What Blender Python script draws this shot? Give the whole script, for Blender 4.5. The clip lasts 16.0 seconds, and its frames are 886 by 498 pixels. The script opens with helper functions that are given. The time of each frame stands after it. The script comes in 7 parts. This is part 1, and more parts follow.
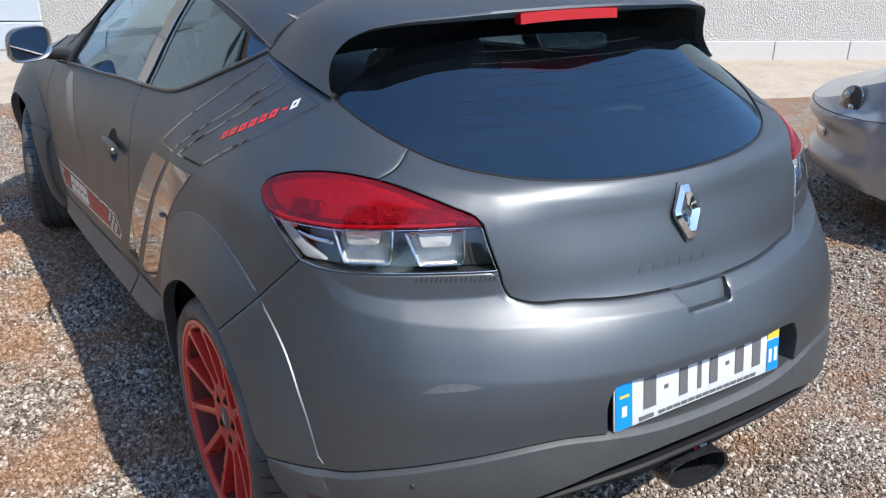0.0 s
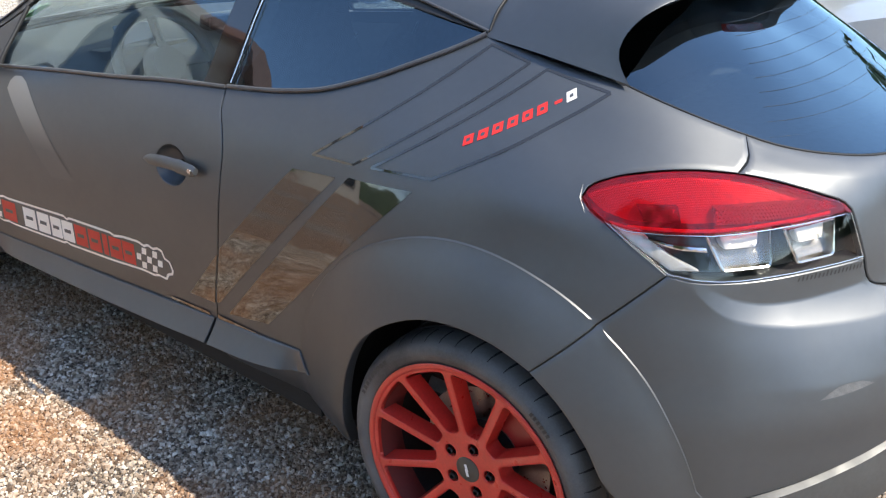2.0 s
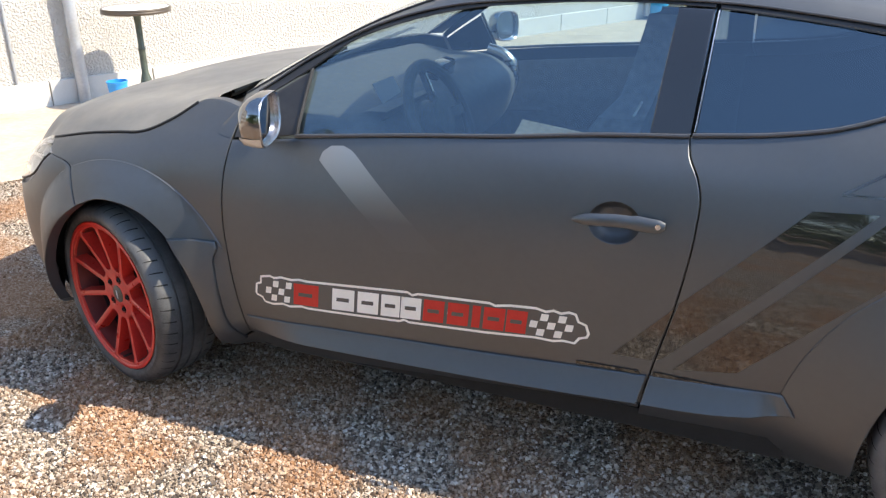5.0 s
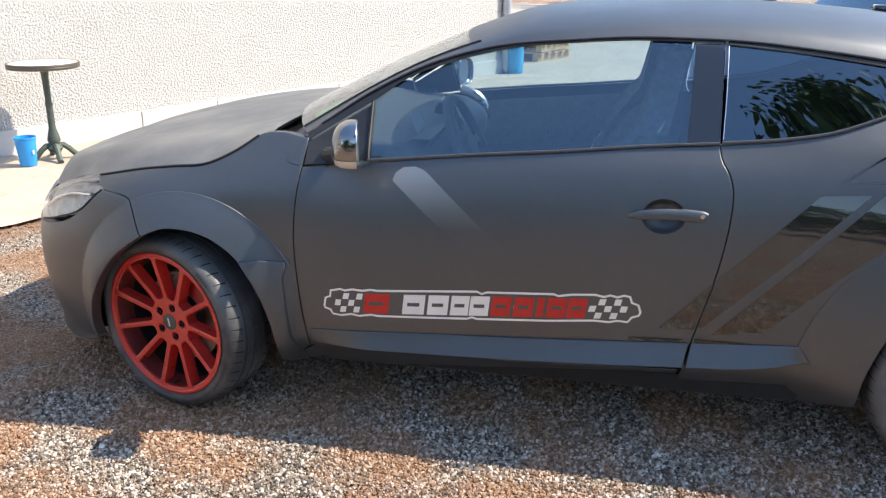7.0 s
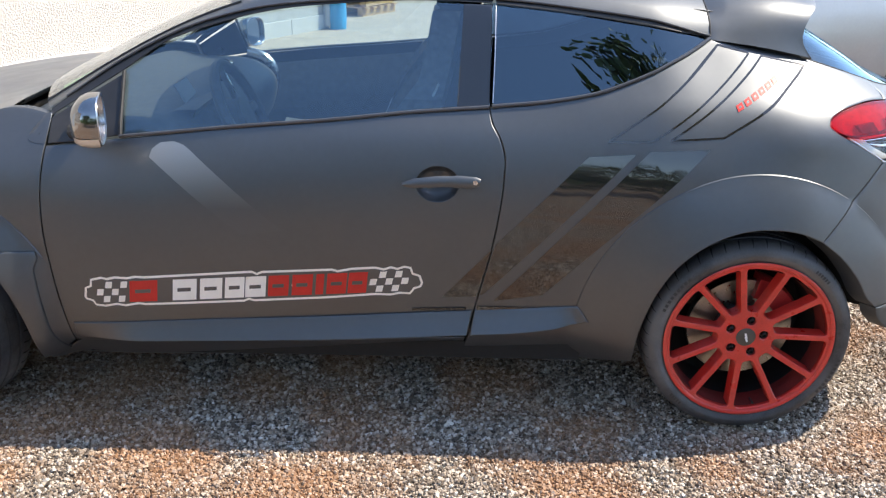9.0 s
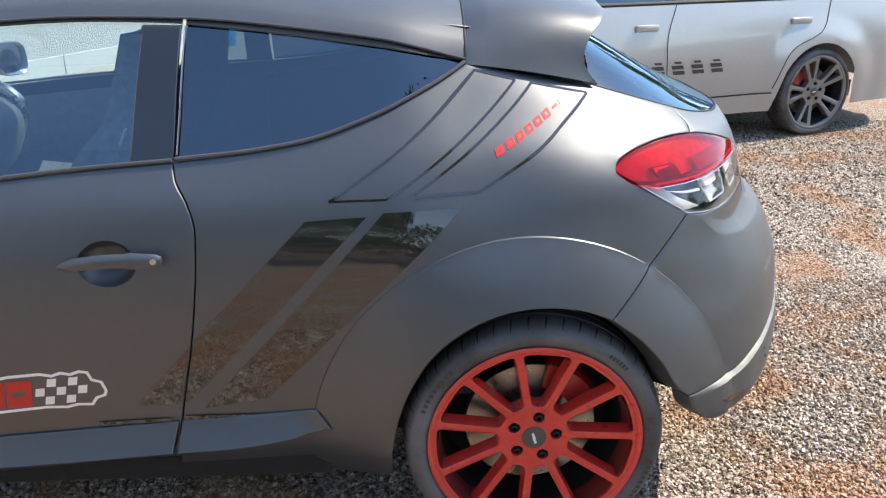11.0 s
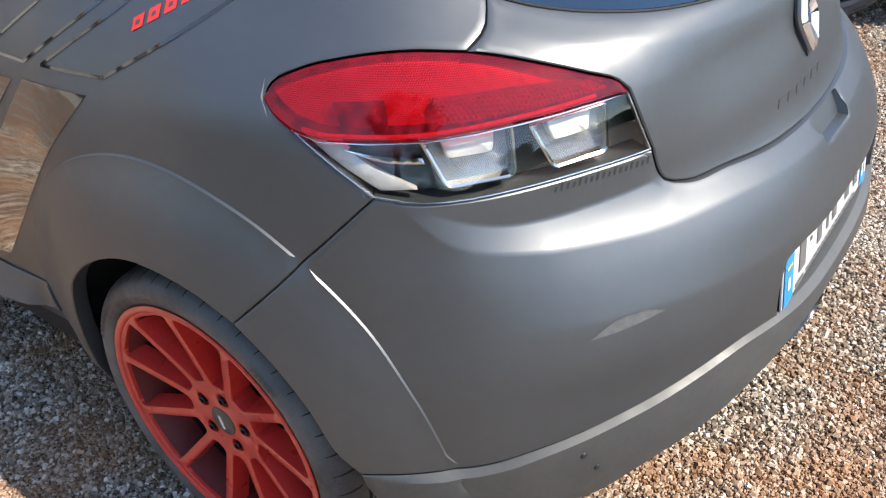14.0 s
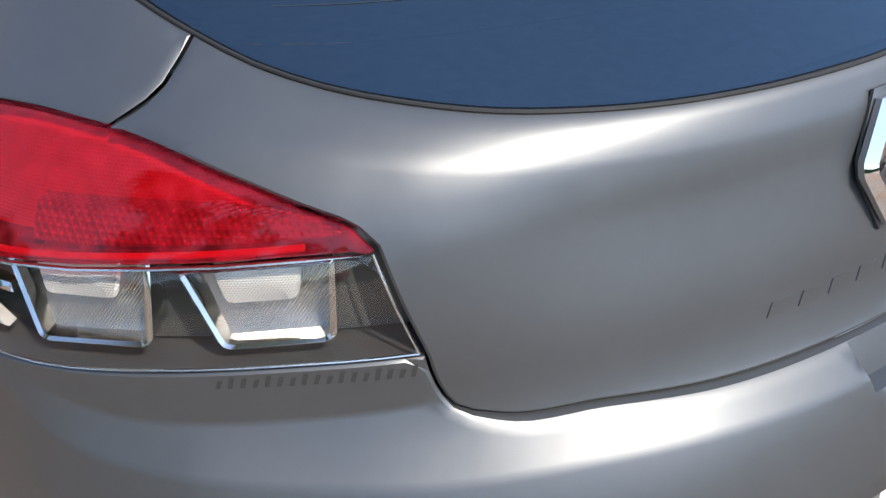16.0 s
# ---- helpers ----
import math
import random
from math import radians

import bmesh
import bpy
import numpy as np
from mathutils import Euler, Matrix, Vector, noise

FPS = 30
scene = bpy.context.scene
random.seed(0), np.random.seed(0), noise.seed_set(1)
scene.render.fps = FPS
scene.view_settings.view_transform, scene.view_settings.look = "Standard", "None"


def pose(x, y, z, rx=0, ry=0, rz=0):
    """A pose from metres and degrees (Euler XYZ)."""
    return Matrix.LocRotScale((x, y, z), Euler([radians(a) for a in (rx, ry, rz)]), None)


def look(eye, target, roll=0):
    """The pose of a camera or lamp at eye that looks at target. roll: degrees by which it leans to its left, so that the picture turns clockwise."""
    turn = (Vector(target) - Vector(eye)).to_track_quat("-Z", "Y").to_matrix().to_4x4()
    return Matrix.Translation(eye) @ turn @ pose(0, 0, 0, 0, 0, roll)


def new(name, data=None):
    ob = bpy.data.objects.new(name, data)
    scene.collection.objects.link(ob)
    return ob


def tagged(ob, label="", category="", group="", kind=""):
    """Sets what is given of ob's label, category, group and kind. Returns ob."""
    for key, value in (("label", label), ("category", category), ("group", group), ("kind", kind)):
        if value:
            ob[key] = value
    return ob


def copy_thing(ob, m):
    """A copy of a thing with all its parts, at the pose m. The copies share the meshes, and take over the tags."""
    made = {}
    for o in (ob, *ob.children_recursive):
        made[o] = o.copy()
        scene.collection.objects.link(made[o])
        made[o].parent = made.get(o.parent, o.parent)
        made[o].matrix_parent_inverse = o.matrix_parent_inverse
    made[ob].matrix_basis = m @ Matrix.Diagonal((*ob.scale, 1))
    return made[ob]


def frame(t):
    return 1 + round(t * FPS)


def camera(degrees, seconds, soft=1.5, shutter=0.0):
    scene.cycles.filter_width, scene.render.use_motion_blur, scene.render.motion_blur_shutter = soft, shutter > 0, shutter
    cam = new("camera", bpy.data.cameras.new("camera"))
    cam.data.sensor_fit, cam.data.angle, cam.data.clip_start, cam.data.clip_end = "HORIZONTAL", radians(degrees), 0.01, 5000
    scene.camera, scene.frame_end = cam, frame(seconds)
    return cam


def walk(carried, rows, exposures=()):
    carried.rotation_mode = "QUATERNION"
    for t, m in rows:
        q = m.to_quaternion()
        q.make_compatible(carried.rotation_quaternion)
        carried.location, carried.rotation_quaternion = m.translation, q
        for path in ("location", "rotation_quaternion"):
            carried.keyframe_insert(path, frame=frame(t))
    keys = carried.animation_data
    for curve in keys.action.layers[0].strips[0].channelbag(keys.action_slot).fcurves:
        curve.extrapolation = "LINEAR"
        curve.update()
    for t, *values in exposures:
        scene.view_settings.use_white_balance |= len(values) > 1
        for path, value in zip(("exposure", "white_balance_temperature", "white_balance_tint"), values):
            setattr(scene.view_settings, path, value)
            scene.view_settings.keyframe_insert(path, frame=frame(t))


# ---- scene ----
# The car stands along x with its rear axle at the origin and its nose towards +x; its left side faces +y.
SKY_STRENGTH, SUN_STRENGTH, EXPOSURE = 0.128, 2.55, 1.14
cam = camera(55.6, 16.0, soft=1.25)
PATH = [
    (0, (-1.821, 1.373, 1.552), (-0.26, 0.379, 0.794), 0.9),
    (0.5, (-1.605, 1.572, 1.564), (-0.146, 0.463, 0.764), 0.3),
    (1, (-1.382, 1.707, 1.532), (-0.002, 0.515, 0.71), 0.2),
    (1.5, (-1.112, 1.863, 1.531), (0.138, 0.537, 0.707), 0.9),
    (2, (-0.844, 2.067, 1.522), (0.271, 0.623, 0.702), 1.0),
    (2.5, (-0.599, 2.195, 1.506), (0.447, 0.699, 0.688), 0.6),
    (3, (-0.333, 2.283, 1.518), (0.629, 0.735, 0.694), 0.2),
    (3.5, (-0.148, 2.433, 1.535), (0.758, 0.855, 0.706), -0.5),
    (4, (0.059, 2.595, 1.555), (0.944, 1.006, 0.723), -0.8),
    (4.5, (0.343, 2.666, 1.557), (1.193, 1.055, 0.731), -1.1),
    (4.7, (0.442, 2.714, 1.562), (1.26, 1.076, 0.756), -1.0),
    (7, (1.147, 3.391, 1.539), (1.529, 1.536, 0.897), 0.2),
    (7.5, (1.231, 3.429, 1.537), (1.584, 1.573, 0.88), 0.4),
    (8, (1.238, 3.408, 1.532), (1.526, 1.551, 0.848), 0.6),
    (8.5, (1.113, 3.335, 1.549), (1.285, 1.476, 0.832), 0.3),
    (9, (0.928, 3.234, 1.553), (0.958, 1.376, 0.815), 0.7),
    (9.5, (0.794, 3.108, 1.516), (0.706, 1.238, 0.813), 1.3),
    (10, (0.675, 2.919, 1.507), (0.527, 1.041, 0.836), 1.2),
    (10.2, (0.627, 2.847, 1.519), (0.46, 0.971, 0.847), 0.9),
    (12.3, (-0.369, 2.289, 1.491), (0.011, 0.546, 0.586), -2.5),
    (12.5, (-0.46, 2.218, 1.478), (0.012, 0.519, 0.536), -2.4),
    (13, (-0.691, 2.012, 1.463), (-0.029, 0.438, 0.423), -2.3),
    (13.5, (-0.848, 1.713, 1.436), (-0.031, 0.268, 0.319), -2.8),
    (14, (-0.994, 1.476, 1.454), (0.009, 0.174, 0.315), -2.8),
    (14.5, (-1.144, 1.276, 1.487), (0.029, 0.113, 0.36), -2.6),
    (15, (-1.12, 1.055, 1.472), (0.108, -0.007, 0.304), -1.9),
    (15.5, (-1.05, 0.839, 1.406), (0.22, -0.144, 0.216), -0.9),
    (16, (-1.023, 0.685, 1.343), (0.373, -0.114, 0.154), -1.8),
]
walk(cam, [(t, look(eye, target, roll)) for t, eye, target, roll in PATH], exposures=((0, EXPOSURE, 6200, 9), (1.5, 1.60, 6800, 10), (2.5, 1.98, 7000, 9), (3.0, 2.24, 7000, 9), (4.0, 2.28, 7100, 10), (4.5, 2.10, 7150, 10), (7, 1.70, 6850, 10), (8, 1.70, 6850, 10), (9.5, 1.84, 7100, 11), (10, 1.84, 7150, 11), (12.5, 1.90, 6950, 10), (13.5, 1.80, 6950, 10), (14.5, 1.60, 6900, 10), (15, 1.52, 6850, 11), (16, 1.48, 6900, 11)))

# ---- daylight: high sun from behind the car, clear sky ----
SUN_WAY = Vector((-0.765, -0.238, 1.0)).normalized()          # towards the sun
world = bpy.data.worlds.new("sky")
scene.world = world
world.use_nodes = True
_n, _l = world.node_tree.nodes, world.node_tree.links
_n.clear()
_out, _bg, _sky = _n.new("ShaderNodeOutputWorld"), _n.new("ShaderNodeBackground"), _n.new("ShaderNodeTexSky")
_sky.sky_type, _sky.sun_disc = "NISHITA", False
_sky.sun_elevation = math.asin(SUN_WAY.z)
_sky.sun_rotation = math.atan2(SUN_WAY.x, SUN_WAY.y)
_sky.air_density, _sky.dust_density, _sky.ozone_density = 1.0, 0.3, 2.4
_bg.inputs["Strength"].default_value = SKY_STRENGTH
_l.new(_sky.outputs[0], _bg.inputs[0]), _l.new(_bg.outputs[0], _out.inputs[0])
sun = new("sun", bpy.data.lights.new("sun", "SUN"))
sun.data.energy, sun.data.angle, sun.data.color = SUN_STRENGTH, radians(0.55), (1.0, 0.93, 0.81)
sun.matrix_world = look(SUN_WAY * 30, (0, 0, 0))


# ---- materials ----
def shader(name, color, rough=0.5, metal=0.0, spec=0.5, coat=0.0, coat_rough=0.03, vary=0.0, scale=20.0, rough_vary=0.0,
           bump=0.0, bump_scale=200.0, detail=4.0, dust=0.0, dust_color=(0.45, 0.4, 0.33), each=0.0):
    """A Principled material with grain at two scales, fine relief and an even film of dust in blotches."""
    m = bpy.data.materials.new(name)
    m.use_nodes = True
    n, l = m.node_tree.nodes, m.node_tree.links
    b = n["Principled BSDF"]
    b.inputs["Base Color"].default_value = (*color, 1)
    b.inputs["Roughness"].default_value = rough
    b.inputs["Metallic"].default_value = metal
    b.inputs["Specular IOR Level"].default_value = spec
    b.inputs["Coat Weight"].default_value = coat
    b.inputs["Coat Roughness"].default_value = coat_rough
    co = n.new("ShaderNodeTexCoord")
    src = None

    def tex(s, d=detail):
        t = n.new("ShaderNodeTexNoise")
        t.inputs["Scale"].default_value, t.inputs["Detail"].default_value = s, d
        l.new(co.outputs["Object"], t.inputs["Vector"])
        return t

    def ramp(sock, lo, hi, a=0.3, c=0.7):
        r = n.new("ShaderNodeMapRange")
        r.inputs["From Min"].default_value, r.inputs["From Max"].default_value = a, c
        r.inputs["To Min"].default_value, r.inputs["To Max"].default_value = lo, hi
        l.new(sock, r.inputs["Value"])
        return r.outputs["Result"]

    if vary or each:
        h = n.new("ShaderNodeHueSaturation")
        h.inputs["Color"].default_value = (*color, 1)
        value = None
        if vary:
            a, c = tex(scale), tex(scale * 9)
            mix = n.new("ShaderNodeMath")
            mix.operation = "ADD"
            l.new(a.outputs["Fac"], mix.inputs[0]), l.new(c.outputs["Fac"], mix.inputs[1])
            value = ramp(mix.outputs[0], 1 - vary, 1 + vary, 0.7, 1.3)
        if each:
            o = n.new("ShaderNodeObjectInfo")
            value = ramp(o.outputs["Random"], 1 - each, 1 + each, 0, 1)
        l.new(value, h.inputs["Value"])
        src = h.outputs["Color"]
    if dust:
        d = tex(3.5, 8)
        mixc = n.new("ShaderNodeMix")
        mixc.data_type = "RGBA"
        l.new(ramp(d.outputs["Fac"], 0, dust, 0.45, 0.75), mixc.inputs["Factor"])
        mixc.inputs["B"].default_value = (*dust_color, 1)
        mixc.inputs["A"].default_value = (*color, 1)
        if src:
            l.new(src, mixc.inputs["A"])
        src = mixc.outputs["Result"]
    if src:
        l.new(src, b.inputs["Base Color"])
    if rough_vary:
        l.new(ramp(tex(scale * 1.7).outputs["Fac"], rough - rough_vary, rough + rough_vary), b.inputs["Roughness"])
    if bump:
        bp = n.new("ShaderNodeBump")
        bp.inputs["Strength"].default_value, bp.inputs["Distance"].default_value = 1.0, bump
        l.new(tex(bump_scale, 6).outputs["Fac"], bp.inputs["Height"])
        l.new(bp.outputs[0], b.inputs["Normal"])
    return m


def clear(name, tint, ior=1.5, rough=0.0, haze=0.0, haze_color=(0.5, 0.48, 0.45), sheen=(1, 1, 1), lit_through=False):
    """Thin glass or lens plastic: what lies behind shows tinted, gloss grows towards grazing."""
    m = bpy.data.materials.new(name)
    m.use_nodes = True
    n, l = m.node_tree.nodes, m.node_tree.links
    n.remove(n["Principled BSDF"])
    tr, gl, mx, lw = n.new("ShaderNodeBsdfTransparent"), n.new("ShaderNodeBsdfGlossy"), n.new("ShaderNodeMixShader"), n.new("ShaderNodeLayerWeight")
    pw, fr = n.new("ShaderNodeMath"), n.new("ShaderNodeMapRange")
    f0 = ((ior - 1) / (ior + 1)) ** 2
    pw.operation, pw.inputs[1].default_value, lw.inputs["Blend"].default_value = "POWER", 5.0, 0.5
    fr.inputs["To Min"].default_value = f0
    l.new(lw.outputs["Facing"], pw.inputs[0]), l.new(pw.outputs[0], fr.inputs["Value"])
    tr.inputs["Color"].default_value, gl.inputs["Color"].default_value = (*tint, 1), (*sheen, 1)
    gl.inputs["Roughness"].default_value = rough
    l.new(fr.outputs[0], mx.inputs[0]), l.new(tr.outputs[0], mx.inputs[1]), l.new(gl.outputs[0], mx.inputs[2])
    last = mx.outputs[0]
    if haze:
        df, co, nz, rp, m2 = n.new("ShaderNodeBsdfDiffuse"), n.new("ShaderNodeTexCoord"), n.new("ShaderNodeTexNoise"), n.new("ShaderNodeMapRange"), n.new("ShaderNodeMixShader")
        df.inputs["Color"].default_value = (*haze_color, 1)
        nz.inputs["Scale"].default_value, nz.inputs["Detail"].default_value = 60, 8
        l.new(co.outputs["Object"], nz.inputs["Vector"]), l.new(nz.outputs["Fac"], rp.inputs["Value"])
        rp.inputs["From Min"].default_value, rp.inputs["From Max"].default_value = 0.4, 0.8
        rp.inputs["To Min"].default_value, rp.inputs["To Max"].default_value = haze * 0.4, haze * 1.6
        l.new(rp.outputs["Result"], m2.inputs[0]), l.new(last, m2.inputs[1]), l.new(df.outputs[0], m2.inputs[2])
        last = m2.outputs[0]
        if lit_through:                      # dust also glows with the light from behind it
            tl, m3 = n.new("ShaderNodeBsdfTranslucent"), n.new("ShaderNodeMixShader")
            tl.inputs["Color"].default_value, m3.inputs[0].default_value = (*haze_color, 1), 0.5
            l.new(df.outputs[0], m3.inputs[1]), l.new(tl.outputs[0], m3.inputs[2]), l.new(m3.outputs[0], m2.inputs[2])
    l.new(last, n["Material Output"].inputs["Surface"])
    return m


PAINT = shader("satin_grey_wrap", (0.122, 0.130, 0.139), 0.435, 0.80, spec=0.62, vary=0.03, scale=6, rough_vary=0.02, bump=0.00005, bump_scale=900, dust=0.04, dust_color=(0.13, 0.118, 0.10))
PAINT_LIP = shader("worn_lip_grey", (0.100, 0.103, 0.105), 0.55, 0.6, spec=0.5, vary=0.08, scale=14, rough_vary=0.06, dust=0.15, dust_color=(0.2, 0.18, 0.16))
# Paler bonnet wrap: sunlit brightness put into the colour, plus dust.
PAINT_BONNET = shader("sunlit_dusty_wrap", (0.150, 0.150, 0.150), 0.45, 0.35, spec=0.62, vary=0.06, scale=6, rough_vary=0.04, dust=0.55, dust_color=(0.34, 0.315, 0.275))
TRIM_BLACK = shader("satin_black_plastic", (0.018, 0.018, 0.02), 0.42, vary=0.2, scale=30, bump=0.0001, bump_scale=700, dust=0.06)
GLOSS_BLACK = shader("gloss_black", (0.008, 0.008, 0.009), 0.06, coat=1.0, vary=0.1, scale=10)
DARK = shader("underside_black", (0.010, 0.010, 0.010), 0.85, vary=0.3, scale=12)
SATIN_SEAL = shader("satin_window_moulding", (0.06, 0.06, 0.065), 0.32, vary=0.1, scale=30)
SEAL = shader("rubber_seal", (0.012, 0.012, 0.013), 0.55, vary=0.2, scale=40)
RUBBER = shader("tyre_rubber", (0.046, 0.047, 0.050), 0.52, vary=0.35, scale=25, rough_vary=0.12, bump=0.0004, bump_scale=350, dust=0.6, dust_color=(0.21, 0.21, 0.21))
RIM_RED = shader("red_rim_paint", (0.60, 0.030, 0.022), 0.34, coat=0.45, coat_rough=0.16, vary=0.12, scale=18, rough_vary=0.08, dust=0.14, dust_color=(0.45, 0.12, 0.09))
BOLT = shader("dark_bolt_steel", (0.03, 0.03, 0.032), 0.3, 0.8)
DISC = shader("brake_disc_steel", (0.33, 0.31, 0.28), 0.35, 1.0, vary=0.15, scale=30, rough_vary=0.1)
CALIPER = shader("red_caliper", (0.38, 0.02, 0.02), 0.35, coat=0.4)
CHROME = shader("chrome", (0.78, 0.78, 0.8), 0.07, 1.0, rough_vary=0.03, scale=40)
ALU = shader("brushed_edge", (0.5, 0.5, 0.52), 0.25, 1.0)
# The blue sheen is a gloss tint that deepens the mirrored sky.
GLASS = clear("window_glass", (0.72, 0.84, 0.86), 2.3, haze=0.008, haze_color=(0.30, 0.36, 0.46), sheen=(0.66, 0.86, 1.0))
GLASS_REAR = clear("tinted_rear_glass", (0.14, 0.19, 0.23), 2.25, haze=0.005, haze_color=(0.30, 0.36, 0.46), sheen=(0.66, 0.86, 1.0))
LENS_RED = clear("red_lens", (0.72, 0.03, 0.05), 1.5, haze=0.28, haze_color=(0.46, 0.016, 0.035))
GLASS_SCREEN = clear("dusty_windscreen", (0.62, 0.68, 0.66), 1.9, haze=0.30, haze_color=(0.55, 0.56, 0.52), lit_through=True)
LENS_CLEAR = clear("clear_lens", (0.95, 0.95, 0.95), 1.6)
LAMP_SILVER = shader("lamp_silver", (0.72, 0.72, 0.72), 0.22, 1.0, bump=0.0004, bump_scale=320)
LAMP_DARK = shader("lamp_housing_grey", (0.055, 0.060, 0.060), 0.14, 0.3)
CLOTH = shader("seat_cloth", (0.11, 0.115, 0.12), 0.8, vary=0.3, scale=50, bump=0.0006, bump_scale=500)
DASH = shader("dash_plastic", (0.085, 0.088, 0.09), 0.6, vary=0.2, scale=40, bump=0.0003, bump_scale=700)
DECAL_WHITE = shader("decal_white", (0.88, 0.83, 0.75), 0.4, vary=0.05, scale=30)
DECAL_RED = shader("decal_red", (0.55, 0.022, 0.018), 0.4, vary=0.1, scale=30)
DECAL_RED_BRIGHT = shader("decal_bright_red", (0.72, 0.03, 0.025), 0.35)
GLOSS_STRIPE = shader("gloss_film_stripe", (0.022, 0.021, 0.02), 0.04, coat=1.0, vary=0.05, scale=10, bump=0.0006, bump_scale=14)
GLINT_FILM = shader("pale_glint_film", (0.31, 0.308, 0.305), 0.40, 0.70, vary=0.06, scale=8)
_n, _l = GLINT_FILM.node_tree.nodes, GLINT_FILM.node_tree.links          # the stripe's glint, fading towards its foot, is painted into the colour
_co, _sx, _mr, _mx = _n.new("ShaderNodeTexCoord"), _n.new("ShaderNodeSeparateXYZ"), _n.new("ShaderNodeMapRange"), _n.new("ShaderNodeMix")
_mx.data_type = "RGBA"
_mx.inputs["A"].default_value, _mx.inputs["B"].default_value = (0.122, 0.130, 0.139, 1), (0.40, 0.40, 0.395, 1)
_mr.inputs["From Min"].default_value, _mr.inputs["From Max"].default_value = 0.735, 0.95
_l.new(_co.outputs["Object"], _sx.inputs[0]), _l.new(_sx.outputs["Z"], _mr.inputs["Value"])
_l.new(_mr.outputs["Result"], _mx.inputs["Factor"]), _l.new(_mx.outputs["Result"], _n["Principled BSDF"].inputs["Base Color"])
PLATE_WHITE = shader("plate_white", (0.64, 0.66, 0.68), 0.3, vary=0.03, scale=30)
PLATE_BLUE = shader("plate_blue", (0.01, 0.25, 0.68), 0.3)
PLATE_DARK = shader("plate_character_grey", (0.13, 0.13, 0.135), 0.4)
PLATE_YELLOW = shader("plate_yellow", (0.75, 0.55, 0.06), 0.4)
LOGO_WHITE = shader("badge_white", (0.75, 0.75, 0.75), 0.4)


# ---- small mesh helpers ----
def mesh_object(name, verts, faces, material, parent=None, label="", smooth=True, sharp=0.6):
    me = bpy.data.meshes.new(name)
    me.from_pydata([tuple(map(float, v)) for v in verts], [], [tuple(map(int, f)) for f in faces])
    me.update()
    ob = new(name, me)
    if material:
        me.materials.append(material)
    if smooth:
        me.shade_smooth()
        if sharp:
            me.set_sharp_from_angle(angle=sharp)
    if parent:
        ob.parent = parent
    if label:
        tagged(ob, label)
    return ob


def part(name, bm, material, parent, label="", smooth=True, sharp=0.6):
    """Links a bmesh as one mesh object under a thing or a part."""
    me = bpy.data.meshes.new(name)
    bm.to_mesh(me)
    bm.free()
    me.materials.append(material)
    if smooth:
        me.shade_smooth()
        if sharp:
            me.set_sharp_from_angle(angle=sharp)
    ob = new(name, me)
    if parent:
        ob.parent = parent
    if label:
        tagged(ob, label)
    return ob


def thing(name, label, category, group="", at=None, kind=""):
    ob = new(name)
    ob.empty_display_size = 0.1
    if at is not None:
        ob.matrix_basis = at
    return tagged(ob, label, category, group, kind)


def box(bm, m, size, bevel=0.0, seg=2):
    r = bmesh.ops.create_cube(bm, size=1, matrix=m @ Matrix.Diagonal((*size, 1)))
    if bevel:
        edges = list({e for v in r["verts"] for e in v.link_edges})
        bmesh.ops.bevel(bm, geom=edges, offset=bevel, segments=seg, profile=0.5, affect="EDGES")


def rod(bm, m, r1, r2, depth, seg=20):
    bmesh.ops.create_cone(bm, cap_ends=True, segments=seg, radius1=r1, radius2=r2, depth=depth, matrix=m)


def revolve(bm, profile, m, seg=64, closed=False):
    """Turns a profile of (radius, height) about the local z axis."""
    rings = []
    for r, h in profile:
        rings.append([bm.verts.new(m @ Vector((r * math.cos(2 * math.pi * k / seg), r * math.sin(2 * math.pi * k / seg), h))) for k in range(seg)])
    pairs = list(zip(rings, rings[1:])) + ([(rings[-1], rings[0])] if closed else [])
    for a, b in pairs:
        for k in range(seg):
            bm.faces.new((a[k], a[(k + 1) % seg], b[(k + 1) % seg], b[k]))


def loft(bm, rows, close_u=False, caps=False):
    """Skins a list of equal-length rows of points."""
    vs = [[bm.verts.new(p) for p in row] for row in rows]
    for a, b in zip(vs, vs[1:]):
        k = len(a)
        for i in range(k if close_u else k - 1):
            bm.faces.new((a[i], a[(i + 1) % k], b[(i + 1) % k], b[i]))
    if caps:
        bm.faces.new(list(reversed(vs[0]))), bm.faces.new(vs[-1])
    return vs


def sweep(bm, points, radius, seg=8, flat=1.0):
    """A tube along points."""
    pts = [Vector(p) for p in points]
    rows = []
    for i, p in enumerate(pts):
        t = (pts[min(i + 1, len(pts) - 1)] - pts[max(i - 1, 0)]).normalized()
        a = t.cross(Vector((0, 0, 1)))
        a = a.normalized() if a.length > 1e-4 else Vector((1, 0, 0))
        b = a.cross(t)
        rows.append([p + a * (radius * flat * math.cos(2 * math.pi * k / seg)) + b * (radius * math.sin(2 * math.pi * k / seg)) for k in range(seg)])
    loft(bm, rows, True, True)


